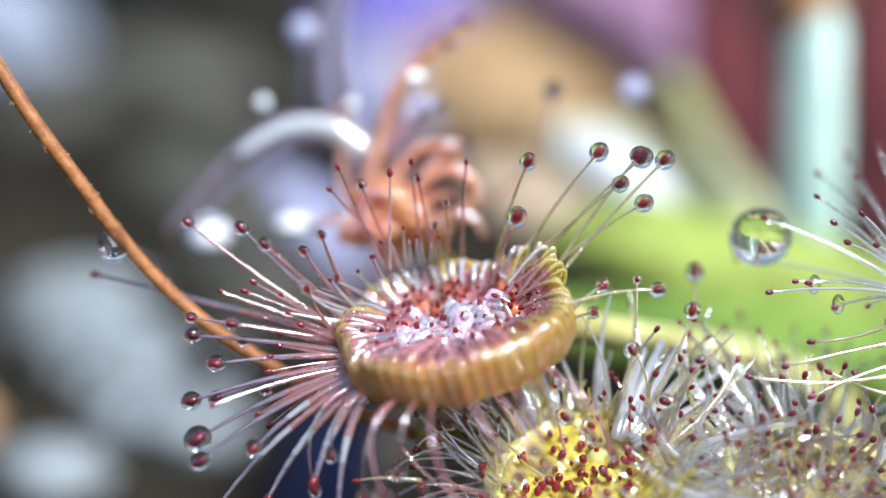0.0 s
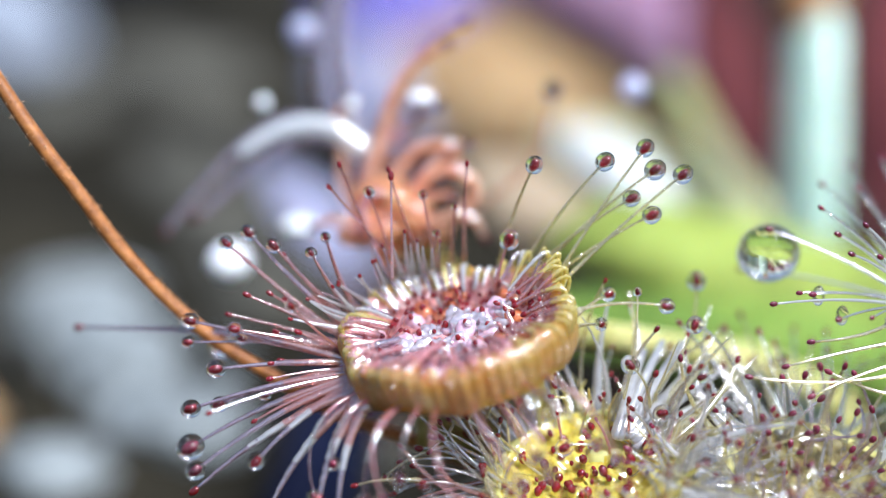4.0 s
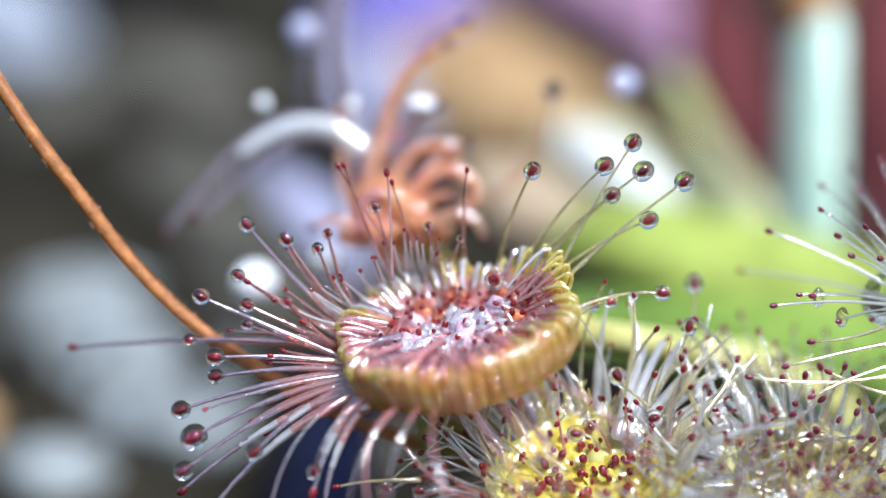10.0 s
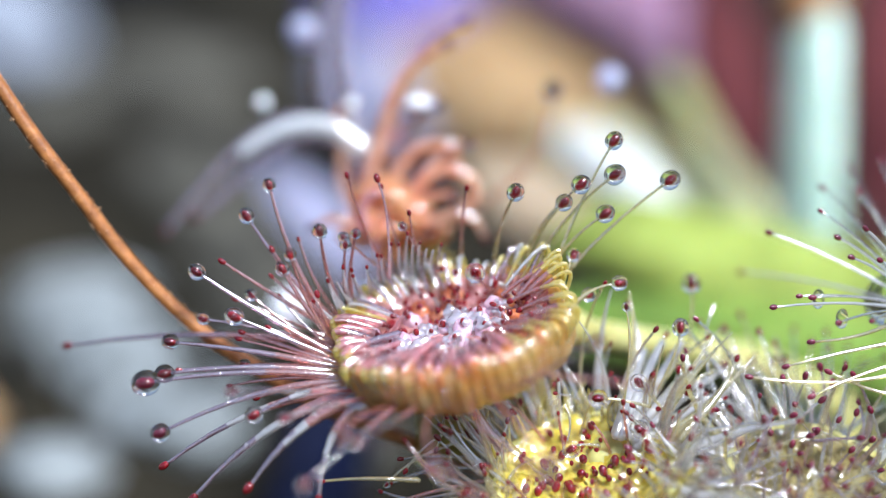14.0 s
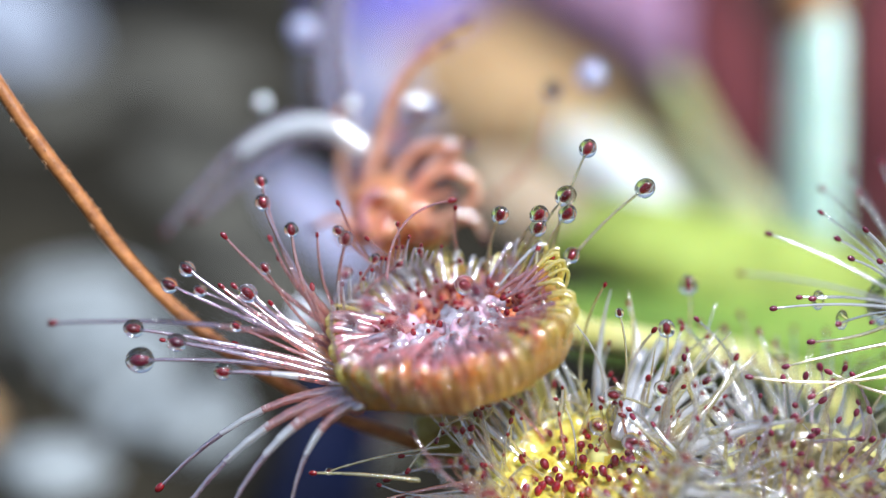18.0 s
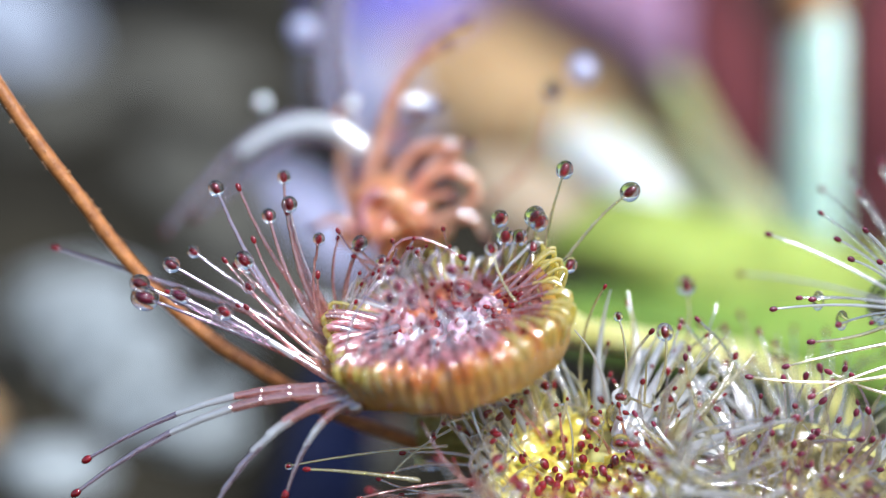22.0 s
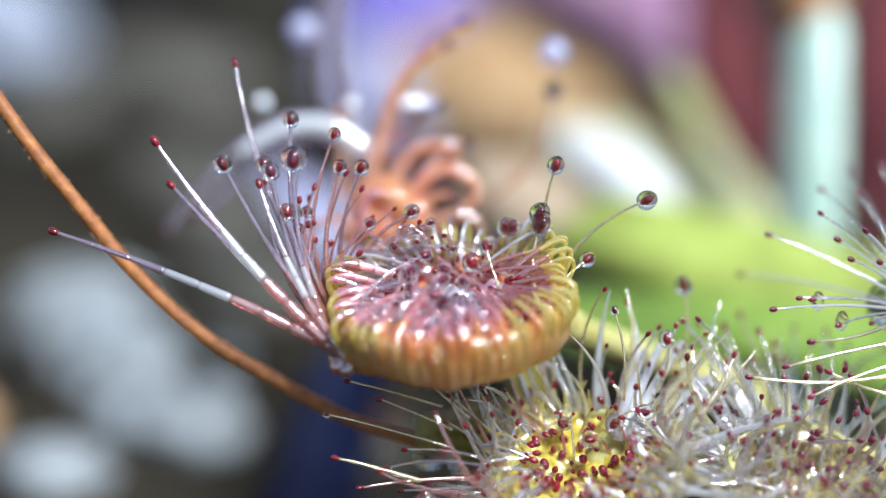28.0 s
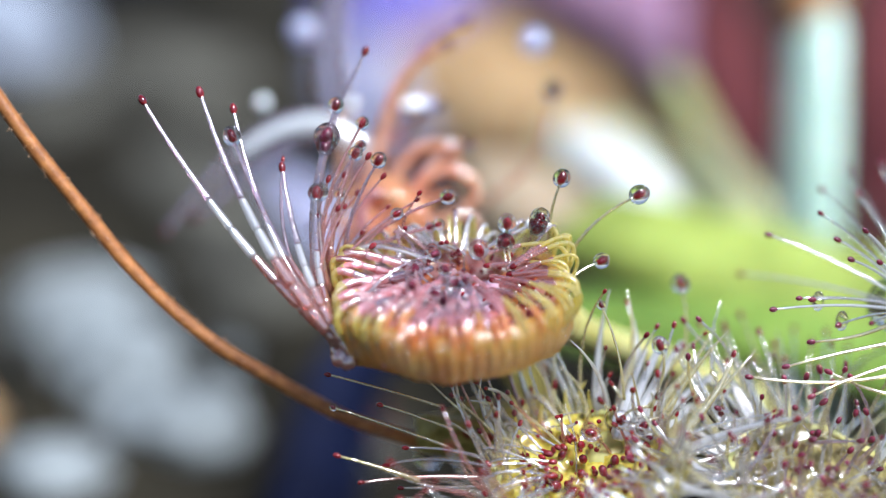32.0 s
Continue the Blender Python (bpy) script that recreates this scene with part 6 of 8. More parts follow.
tentacle(leaf_a, (3.18, 1.84, -0.30), [(0, 4.93, 1.6, 0.87, 6.73, 1.45, 1.52), (6, 5.02, 1.56, 0.77, 6.9, 1.32, 1.24), (9, 5.01, 1.52, 0.74, 6.9, 1.24, 1.11), (11, 4.69, 1.6, 0.95, 6.41, 1.37, 1.43), (13, 4.34, 1.63, 1.05, 5.88, 1.44, 1.61), (15, 3.84, 1.61, 1.05, 5.03, 1.49, 1.74), (17, 3.53, 1.6, 1.06, 4.53, 1.52, 1.84), (19, 3.28, 1.57, 1.03, 4.15, 1.53, 1.9), (21, 2.97, 1.49, 0.9, 3.59, 1.49, 1.82), (23, 2.87, 1.43, 0.8, 3.41, 1.43, 1.74), (23.5, 2.64, 1.36, 0.65, 3.21, 1.4, 1.68), (28, 2.55, 1.27, 0.55, 3.07, 1.36, 1.65), (32, 2.5, 1.18, 0.4, 2.81, 1.28, 1.51)], 0.085, 0.04, 0.15, 0.3, 8, STALK_GREEN, RED)
tentacle(leaf_a, (2.60, 2.60, -0.30), [(0, 4.32, 2.02, 1.3, 6.15, 1.77, 2.22), (6, 4.45, 1.97, 1.2, 6.41, 1.63, 1.92), (9, 4.26, 2.0, 1.3, 6.1, 1.7, 2.1), (13, 3.32, 1.99, 1.36, 4.54, 1.74, 2.26), (17, 2.82, 1.85, 1.13, 3.64, 1.58, 1.97), (19, 2.61, 1.7, 0.83, 3.09, 1.35, 1.51), (23, 2.31, 1.62, 0.73, 2.59, 1.33, 1.52), (23.5, 2.19, 1.55, 0.6, 2.47, 1.28, 1.43), (28, 2.29, 1.6, 0.79, 3.0, 1.32, 1.58), (32, 2.24, 1.52, 0.65, 2.74, 1.24, 1.43)], 0.075, 0.04, 0.15, 0.28, 8, STALK_GREEN, RED)
tentacle(leaf_a, (3.33, 1.55, -0.30), [(0, 5.13, 1.8, 1.46, 6.92, 2.07, 2.87), (6, 5.26, 1.93, 1.74, 7.24, 2.31, 3.37), (9, 5.09, 1.92, 1.79, 6.92, 2.32, 3.44), (13, 4.81, 1.95, 1.92, 6.58, 2.36, 3.6), (15, 4.52, 1.95, 1.96, 6.12, 2.38, 3.68), (17, 4.32, 1.94, 1.97, 5.79, 2.37, 3.68), (19, 4.03, 1.85, 1.81, 5.27, 2.23, 3.4), (21, 3.77, 1.76, 1.66, 4.8, 2.1, 3.16), (23, 3.69, 1.72, 1.62, 4.7, 2.04, 3.06), (23.5, 3.5, 1.75, 1.68, 4.66, 2.08, 3.16), (28, 2.95, 1.66, 1.57, 3.7, 2.08, 3.21), (30, 3.04, 1.63, 1.55, 3.88, 2.02, 3.12), (32, 2.98, 1.53, 1.34, 3.64, 1.85, 2.75)], 0.08, 0.04, 0.15, 0.29, 8, STALK_GREEN, RED)
tentacle(leaf_a, (3.64, -0.51, -0.30), [(0, 5.16, 0.25, -0.55, 6.49, 0.29, -0.98), (3, 5.23, 0.23, -0.61, 6.59, 0.2, -1.17), (6, 5.32, 0.18, -0.71, 6.7, 0.08, -1.43), (9, 5.28, 0.23, -0.51, 6.72, 0.21, -1.11), (11, 5.01, 0.33, -0.23, 6.34, 0.38, -0.72), (13, 4.65, 0.34, -0.16, 5.76, 0.43, -0.57), (15, 4.09, 0.39, 0.03, 4.96, 0.69, 0.01), (17, 3.63, 0.44, 0.19, 4.42, 0.94, 0.58), (19, 3.4, 0.4, 0.17, 4.14, 0.99, 0.72), (23, 3.42, 0.28, 0.03, 4.17, 0.8, 0.38), (23.5, 3.19, 0.25, -0.02, 4.23, 0.84, 0.48), (28, 3.11, 0.2, 0.02, 4.42, 0.83, 0.52), (32, 3.16, 0.23, 0.14, 4.75, 0.78, 0.43)], 0.085, 0.04, 0.15, 0.26, 8, STALK_GREEN, RED)
tentacle(leaf_a, (3.50, -1.14, -0.30), [(0, 4.09, -0.01, -0.48, 4.67, 0.49, -0.56), (6, 4.17, -0.03, -0.52, 4.82, 0.43, -0.68), (9, 4.19, -0.09, -0.54, 4.85, 0.36, -0.79), (13, 3.87, -0.1, -0.45, 4.34, 0.39, -0.65), (17, 3.37, 0.05, 0.01, 3.95, 0.85, 0.38), (19, 2.88, 0.07, 0.11, 3.33, 1.1, 0.95), (23, 2.61, -0.01, 0.05, 3.11, 1.15, 1.13), (23.5, 2.39, -0.17, -0.28, 2.97, 1.13, 1.1), (28, 2.15, -0.25, -0.31, 2.99, 1.29, 1.5), (32, 2.02, -0.56, -0.93, 1.82, 1.15, 1.24)], 0.085, 0.04, 0.15, 0.24, 8, STALK_GREEN, RED)
tentacle(leaf_a, (3.30, -1.61, -0.30), [(0, 3.82, -0.4, -0.82, 4.26, 0.2, -1.19), (6, 3.92, -0.43, -0.88, 4.41, 0.12, -1.35), (9, 3.84, -0.42, -0.77, 4.31, 0.19, -1.16), (13, 3.46, -0.03, 0.18, 4.27, 0.98, 0.61), (17, 2.92, -0.15, 0.06, 3.46, 0.97, 0.66), (19, 2.41, -0.05, 0.33, 3.03, 1.36, 1.53), (23, 1.75, -0.44, -0.38, 1.5, 1.18, 1.19), (23.5, 1.72, -0.69, -0.9, 1.34, 1.1, 1.04), (28, 1.7, -0.84, -1.09, 1.3, 1.12, 1.15), (32, 1.79, -0.81, -0.97, 1.7, 1.12, 1.17)], 0.085, 0.04, 0.15, 0.22, 8, STALK_GREEN, RED)

# ---- the other leaves ----
def curl(leaf, pts, r0, r1, skin, red, head=0.0, drop=0.0):
    """A hooked or coiled tentacle in one piece along a smooth line, millimetres."""
    pts, line = [Vector(p) for p in pts], []
    for i in range(len(pts) - 1):
        a, b, c, d = (pts[max(0, min(len(pts) - 1, i + k))] for k in (-1, 0, 1, 2))
        for k in range(6):
            u = k / 6
            line.append(0.5 * (2 * b + (c - a) * u + (2 * a - 5 * b + 4 * c - d) * u ** 2 + (3 * b - a - 3 * c + d) * u ** 3))
    line.append(pts[-1])
    n = len(line) - 1
    ob = part("tentacle", mesh("tentacle", *sweep([p * MM for p in line], [(r0 + (r1 - r0) * i / n) * MM for i in range(n + 1)], 10)), skin, leaf)
    way = (line[-1] - line[-2]).normalized()
    place = Matrix.Translation((line[-1] + way * head * 0.6) * MM) @ way.to_track_quat("Z", "Y").to_matrix().to_4x4()
    if head:
        part("gland", mesh("gland", *ball(head * 0.85 * MM, head * 0.85 * MM, head * 1.3 * MM, 12, 8)), red, ob).matrix_local = place
    if drop:
        part("droplet", mesh("droplet", *ball(drop * MM, drop * MM, drop * 1.08 * MM, 18, 12)), DEW, ob).matrix_local = place
    return ob


def rel(leaf, p):
    return (Vector(p) * MM - leaf.location) / MM


def dish(leaf, R, face, wall, seed, deep=0.25, at=(0, 0, 0)):
    under = part("blade", mesh("blade", *cup(R, [(0.9, 0.12), (0.97, 0.16), (1.02, 0.05), (1.03, -0.15), (0.95, -0.45), (0.7, -0.75), (0.35, -0.9), (0.02, -0.95)], 96, 0.01, 32, 0.05, seed)), wall, leaf)
    top = part("blade_face", mesh("blade_face", *cup(R, [(0.02, -deep), (0.3, -deep * 0.9), (0.55, -deep * 0.8), (0.75, -deep * 0.4), (0.88, 0.02), (0.94, 0.13)], 90, 0.0, 30, 0.05, seed, None, 0.26)), face, leaf)
    under.location = top.location = Vector(at) * MM


def fringe(leaf, R, count, seed, length, rise, skins, red, drops=0.2, close=0.0, rings=(1.0,), head=0.12, thick=0.09, span=(0, 360), bare=0.0, at=(0, 0, 0)):
    """Tentacles round a blade: rise is the range of their steepness in degrees; close is how far they fold in by the end."""
    rng = random.Random(seed)
    for i in range(count):
        a = radians(span[0] + (span[1] - span[0]) * (i + rng.uniform(-0.35, 0.35)) / count)
        ring = rings[i % len(rings)]
        up = radians(rng.uniform(*rise) + 45 * (1 - ring))
        ln = rng.uniform(*length) * (0.45 + 0.55 * ring)
        c, s = math.cos(a), math.sin(a)
        base = Vector((ring * R * c, ring * R * s, -0.1)) + Vector(at)
        way = Vector((c * math.cos(up), s * math.cos(up), math.sin(up)))
        side = Vector((-s, c, 0)) * rng.uniform(-0.45, 0.45) * ln
        tip = base + way * ln + side
        ctrl = base + way * ln * 0.5 + Vector((c, s, -0.2)) * ln * rng.uniform(-0.05, 0.25) + Vector((-s, c, 0)) * ln * rng.uniform(-0.15, 0.15)
        drop = rng.uniform(0.18, 0.30) if rng.random() < drops else 0.0
        turn = close * rng.uniform(0.5, 1.2)
        start = rng.uniform(2, 16)
        sway = ((-s, c, 0), [(0, 0), (start, -turn * 0.12), ((start + 32) / 2, -turn * 0.6), (32, -turn)]) if close else None
        plain = rng.random() < bare and not drop
        stiff(leaf, base, ctrl, tip, thick * rng.uniform(0.8, 1.25), 0.02 if plain else 0.04, 0 if plain else head * rng.uniform(0.75, 1.15), drop, rng.choice(skins), red, sway, 6)


# yellow leaf below
leaf_b = thing("sundew_leaf", pose(3.35 * MM, -2.88 * MM, -6.28 * MM, 18.5, -11.4, 3.8), "yellow sundew leaf dotted with red glands", "leaf", "sundew leaves")
FACE_B = (1.0, 0.0, -0.65)  # where the yellow face lies on its leaf
dish(leaf_b, 2.9, YELLOW, OLIVE, 2.0, at=FACE_B)
dots(leaf_b, 1.7, 26, lambda r: -0.22 + 0.2 * r * r, RED, (0.09, 0.17), 17, 0.4, at=FACE_B)
dots(leaf_b, 2.3, 50, lambda r: -0.22 + 0.2 * r * r, RED, (0.08, 0.16), 7, 0.3, at=FACE_B)
fringe(leaf_b, 2.85, 36, 21, (1.8, 3.2), (0, 55), (CLEAR_STALK, STALK_PINK, CLEAR_STALK, STALK_GREEN), RED, 0.15, 40, (1.0, 1.0, 0.8), 0.1, 0.09, bare=0.2, at=FACE_B)
fringe(leaf_b, 2.3, 18, 22, (1.2, 2.0), (35, 80), (STALK_PINK, STALK_GREEN), RED, 0.1, 30, (1.0, 0.8, 0.6), 0.09, 0.06, at=FACE_B)
fringe(leaf_b, 2.8, 26, 27, (1.3, 2.2), (70, 110), (STALK, CLEAR_STALK, CLEAR_STALK), RED, 0.08, 45, (1.0, 0.9), 0.1, 0.1, bare=0.3, at=FACE_B)
fringe(leaf_b, 2.8, 44, 26, (0.7, 1.5), (35, 85), (STALK_GREEN, RIB, RIB, CLEAR_STALK), RED, 0.05, 12, (1.0, 0.95), 0.12, 0.17, bare=0.5, at=FACE_B)
part("petiole", mesh("petiole", *strap([(2.0, 1.2, -1.3), (5, 2.5, -2.4), (9, 3, -7), (11, 3, -14), (12, 3, -22)], [0.9, 0.5, 0.5, 0.6, 0.7], 0.7)), OLIVE, leaf_b, "olive leaf stalk")

fringe(leaf_b, 2.9, 18, 23, (2.4, 3.6), (25, 75), (STALK, CLEAR_STALK, CLEAR_STALK), RED, 0.2, 20, (1.0, 0.92), 0.11, 0.15, (-20, 175), bare=0.2, at=FACE_B)
fringe(leaf_b, 2.85, 16, 24, (2.6, 4.2), (-20, 25), (CLEAR_STALK, STALK_PINK), RED, 0.1, 25, (1.0,), 0.11, 0.08, (150, 250), at=FACE_B)

fringe(leaf_b, 2.85, 9, 28, (3.0, 4.6), (15, 50), (STALK, STALK_GREEN), RED, 0.2, 6, (1.0, 0.95), 0.11, 0.26, (5, 75), bare=0.8, at=FACE_B)
fringe(leaf_b, 2.85, 18, 25, (3.0, 4.6), (15, 60), (STALK_PINK, CLEAR_STALK, STALK_GREEN), RED, 0.1, 26, (1.0, 0.9), 0.11, 0.06, (80, 235), bare=0.1, at=FACE_B)
fringe(leaf_b, 2.85, 14, 29, (2.2, 3.6), (-25, 20), (STALK, CLEAR_STALK, CLEAR_STALK), RED, 0.15, 8, (1.0, 0.95), 0.1, 0.13, (-50, 40), bare=0.2, at=FACE_B)

tentacle(leaf_b, (3.94, 2.00, 0.49), [(0, 4.98, 2.55, 1.57, 5.47, 3.15, 2.37), (3, 4.96, 2.42, 1.40, 5.44, 2.90, 2.03), (6, 4.94, 2.40, 1.36, 5.38, 2.84, 1.95), (9, 4.88, 2.40, 1.36, 5.27, 2.84, 1.96), (13, 4.79, 2.40, 1.36, 5.09, 2.85, 1.96), (17, 4.56, 2.42, 1.39, 4.63, 2.89, 2.02), (19, 4.51, 2.41, 1.38, 4.53, 2.87, 2.00), (23, 4.49, 2.38, 1.33, 4.49, 2.80, 1.90), (28, 4.50, 2.31, 1.24, 4.51, 2.67, 1.72), (32, 4.38, 2.27, 1.19, 4.28, 2.58, 1.61)], 0.06, 0.035, 0.13, 0.28, 7, STALK_GREEN, RED)
tentacle(leaf_b, (2.77, 1.61, 0.81), [(0, 3.62, 2.57, 2.43, 3.92, 3.58, 3.78), (6, 3.57, 2.43, 2.23, 3.82, 3.29, 3.39), (9, 3.55, 2.43, 2.24, 3.77, 3.30, 3.39), (13, 3.40, 2.34, 2.12, 3.47, 3.12, 3.15), (17, 3.28, 2.29, 2.06, 3.24, 3.03, 3.03), (19, 3.22, 2.26, 2.02, 3.12, 2.96, 2.95), (23, 3.22, 2.24, 1.99, 3.11, 2.92, 2.90), (28, 3.18, 2.31, 2.08, 3.03, 3.06, 3.08), (30, 3.05, 2.39, 2.18, 2.78, 3.22, 3.29), (32, 3.00, 2.39, 2.19, 2.67, 3.23, 3.30)], 0.05, 0.035, 0.11, 0.15, 7, STALK_GREEN, RED)
tentacle(leaf_b, (5.26, 4.27, -0.64), [(0, 6.01, 5.01, 0.68, 6.21, 5.79, 1.72), (6, 5.99, 4.89, 0.52, 6.17, 5.55, 1.40), (13, 5.92, 4.88, 0.51, 6.03, 5.55, 1.40), (19, 5.85, 4.88, 0.50, 5.89, 5.53, 1.37), (28, 5.78, 4.88, 0.51, 5.75, 5.54, 1.38), (32, 5.74, 4.91, 0.54, 5.68, 5.59, 1.46)], 0.08, 0.035, 0.15, 0.32, 7, STALK_GREEN, RED)
tentacle(leaf_b, (3.50, 1.35, 0.47), [(0, 3.70, 1.79, 1.38, 3.35, 2.27, 2.03), (3, 3.65, 1.68, 1.24, 3.24, 2.05, 1.74), (6, 3.60, 1.63, 1.17, 3.15, 1.96, 1.61), (9, 3.02, 1.66, 1.21, 2.96, 1.88, 1.51), (13, 2.56, 1.52, 1.02, 2.04, 1.61, 1.14), (17, 2.69, 1.45, 0.93, 2.30, 1.46, 0.95), (19, 2.92, 1.50, 1.01, 2.76, 1.58, 1.11), (23, 2.95, 1.41, 0.88, 2.82, 1.40, 0.86), (28, 2.74, 1.25, 0.67, 2.40, 1.07, 0.43), (32, 2.85, 1.27, 0.70, 2.63, 1.12, 0.49)], 0.06, 0.035, 0.13, 0.3, 7, STALK_GREEN, RED)
tentacle(leaf_b, (4.13, 1.05, 0.07), [(0, 4.37, 1.11, 0.47, 4.06, 1.21, 0.61), (6, 4.27, 0.97, 0.30, 3.86, 0.94, 0.25), (9, 4.20, 0.93, 0.23, 3.72, 0.85, 0.13), (13, 3.51, 1.40, 0.86, 3.32, 1.66, 1.22), (17, 4.22, 1.25, 0.67, 3.77, 1.50, 0.99), (19, 4.43, 1.19, 0.59, 4.18, 1.38, 0.84), (23, 4.42, 1.11, 0.48, 4.16, 1.22, 0.62), (28, 3.55, 1.12, 0.49, 3.39, 1.11, 0.48), (32, 3.48, 1.02, 0.36, 3.27, 0.91, 0.21)], 0.06, 0.035, 0.13, 0.28, 7, STALK_GREEN, RED)
tentacle(leaf_b, (3.15, 0.16, -0.29), [(0, 3.54, 0.16, 0.04, 3.38, 0.20, 0.10), (6, 3.49, 0.06, -0.09, 3.27, -0.00, -0.17), (9, 3.41, 0.04, -0.12, 3.12, -0.03, -0.21), (13, 3.39, 0.27, 0.20, 3.07, 0.44, 0.41), (19, 3.17, 0.18, 0.07, 2.64, 0.24, 0.16), (23, 2.57, 0.25, 0.17, 2.41, 0.27, 0.19), (28, 3.08, -0.13, -0.35, 2.45, -0.38, -0.68), (32, 3.07, -0.16, -0.38, 2.43, -0.43, -0.74)], 0.06, 0.035, 0.13, 0.3, 7, STALK_GREEN, RED)
tentacle(leaf_b, (1.64, 0.46, 0.11), [(0, 1.01, 0.74, 0.82, 0.82, 0.94, 1.09), (6, 0.91, 0.44, 0.42, 0.60, 0.34, 0.29), (9, 1.65, 0.54, 0.56, 1.12, 0.67, 0.73), (13, 0.99, 0.46, 0.44, 0.78, 0.37, 0.33), (19, 2.02, 0.55, 0.56, 1.86, 0.68, 0.74), (23, 1.92, 0.58, 0.61, 1.65, 0.75, 0.83), (28, 1.84, 0.44, 0.42, 1.49, 0.46, 0.45), (32, 1.88, 0.49, 0.48, 1.56, 0.56, 0.58)], 0.06, 0.035, 0.13, 0.28, 7, STALK_GREEN, RED)
tentacle(leaf_b, (0.91, 2.05, 0.57), [(0, 1.19, 2.24, 1.15, 0.92, 2.47, 1.46), (6, 1.05, 1.98, 0.81, 0.64, 1.96, 0.78), (9, 1.06, 1.87, 0.66, 0.66, 1.74, 0.48), (13, 1.09, 1.69, 0.42, 0.71, 1.38, 0.00), (19, 1.15, 1.35, -0.03, 0.84, 0.70, -0.90), (23, 1.06, 1.36, -0.02, 0.67, 0.72, -0.87), (32, 1.13, 1.30, -0.10, 0.80, 0.59, -1.04)], 0.05, 0.035, 0.1, 0, 7, STALK_GREEN, RED)
tentacle(leaf_b, (5.80, 2.46, 0.29), [(0, 5.97, 2.49, 0.66, 5.58, 2.57, 0.75), (6, 5.86, 2.31, 0.42, 5.36, 2.20, 0.27), (9, 5.68, 2.28, 0.38, 5.01, 2.15, 0.20), (13, 5.14, 2.32, 0.42, 4.91, 2.09, 0.13), (19, 6.05, 2.33, 0.43, 5.74, 2.23, 0.31), (28, 6.08, 2.02, 0.03, 5.80, 1.62, -0.50), (32, 6.09, 2.00, 0.00, 5.83, 1.59, -0.55)], 0.07, 0.035, 0.12, 0.24, 7, STALK_GREEN, RED)
tentacle(leaf_b, (-2.96, 2.17, 1.57), [(0, -2.59, 2.09, 1.79, -2.76, 2.06, 1.74), (6, -2.59, 2.07, 1.75, -2.78, 2.00, 1.67), (13, -2.85, 1.72, 1.29, -3.30, 1.31, 0.74), (19, -2.80, 1.83, 1.44, -3.18, 1.53, 1.04), (23, -2.90, 1.83, 1.44, -3.40, 1.54, 1.05), (28, -4.48, 2.55, 2.40, -5.58, 2.84, 2.79), (32, -4.78, 2.65, 2.53, -6.17, 3.05, 3.06)], 0.05, 0.035, 0.1, 0, 7, STALK_GREEN, RED)
tentacle(leaf_b, (-2.76, 1.71, 0.95), [(0, -3.55, 1.59, 1.12, -3.91, 1.38, 0.85), (6, -2.82, 1.44, 0.92, -3.42, 1.21, 0.62), (13, -3.80, 1.40, 0.87, -4.41, 1.01, 0.35), (19, -3.75, 1.39, 0.86, -4.32, 1.00, 0.33), (23, -4.07, 1.38, 0.84, -4.96, 0.97, 0.30), (28, -3.96, 2.09, 1.78, -4.74, 2.38, 2.18), (32, -3.96, 2.03, 1.71, -4.74, 2.28, 2.03)], 0.05, 0.035, 0.1, 0, 7, STALK_GREEN, RED)
tentacle(leaf_b, (-3.04, 1.42, 0.56), [(0, -4.11, 1.28, 0.70, -4.75, 1.06, 0.41), (6, -4.22, 1.23, 0.65, -4.96, 0.97, 0.30), (13, -4.15, 1.17, 0.56, -4.83, 0.85, 0.13), (19, -5.33, 1.43, 0.91, -7.19, 1.37, 0.82), (23, -5.76, 1.55, 1.07, -8.05, 1.61, 1.14), (28, -4.94, 1.90, 1.53, -6.40, 2.30, 2.07), (32, -4.81, 1.94, 1.59, -6.15, 2.39, 2.19)], 0.06, 0.035, 0.1, 0.12, 7, STALK_GREEN, RED)
tentacle(leaf_b, (-4.12, 0.54, 0.22), [(0, -5.19, 0.62, 0.66, -5.83, 0.62, 0.66), (6, -5.29, 0.58, 0.61, -6.04, 0.54, 0.55), (13, -5.71, 0.66, 0.71, -6.88, 0.70, 0.77), (19, -5.89, 0.79, 0.89, -7.24, 0.96, 1.12), (23, -5.97, 0.83, 0.94, -7.39, 1.04, 1.21), (28, -5.46, 0.86, 0.98, -6.38, 1.10, 1.30), (32, -5.42, 0.88, 1.00, -6.30, 1.13, 1.34)], 0.09, 0.035, 0.11, 0, 7, STALK_GREEN, RED)
tentacle(leaf_b, (-2.16, 1.85, 1.14), [(0, -1.70, 2.01, 1.68, -1.80, 2.21, 1.94), (6, -1.64, 1.94, 1.59, -1.66, 2.08, 1.77), (13, -1.76, 1.85, 1.47, -1.91, 1.89, 1.52), (19, -2.85, 1.74, 1.33, -3.12, 1.56, 1.08), (23, -2.94, 1.75, 1.34, -3.30, 1.58, 1.10), (28, -2.99, 2.33, 2.11, -3.39, 2.74, 2.65), (32, -2.98, 2.35, 2.13, -3.38, 2.77, 2.69)], 0.05, 0.035, 0.1, 0.13, 7, STALK_GREEN, RED)
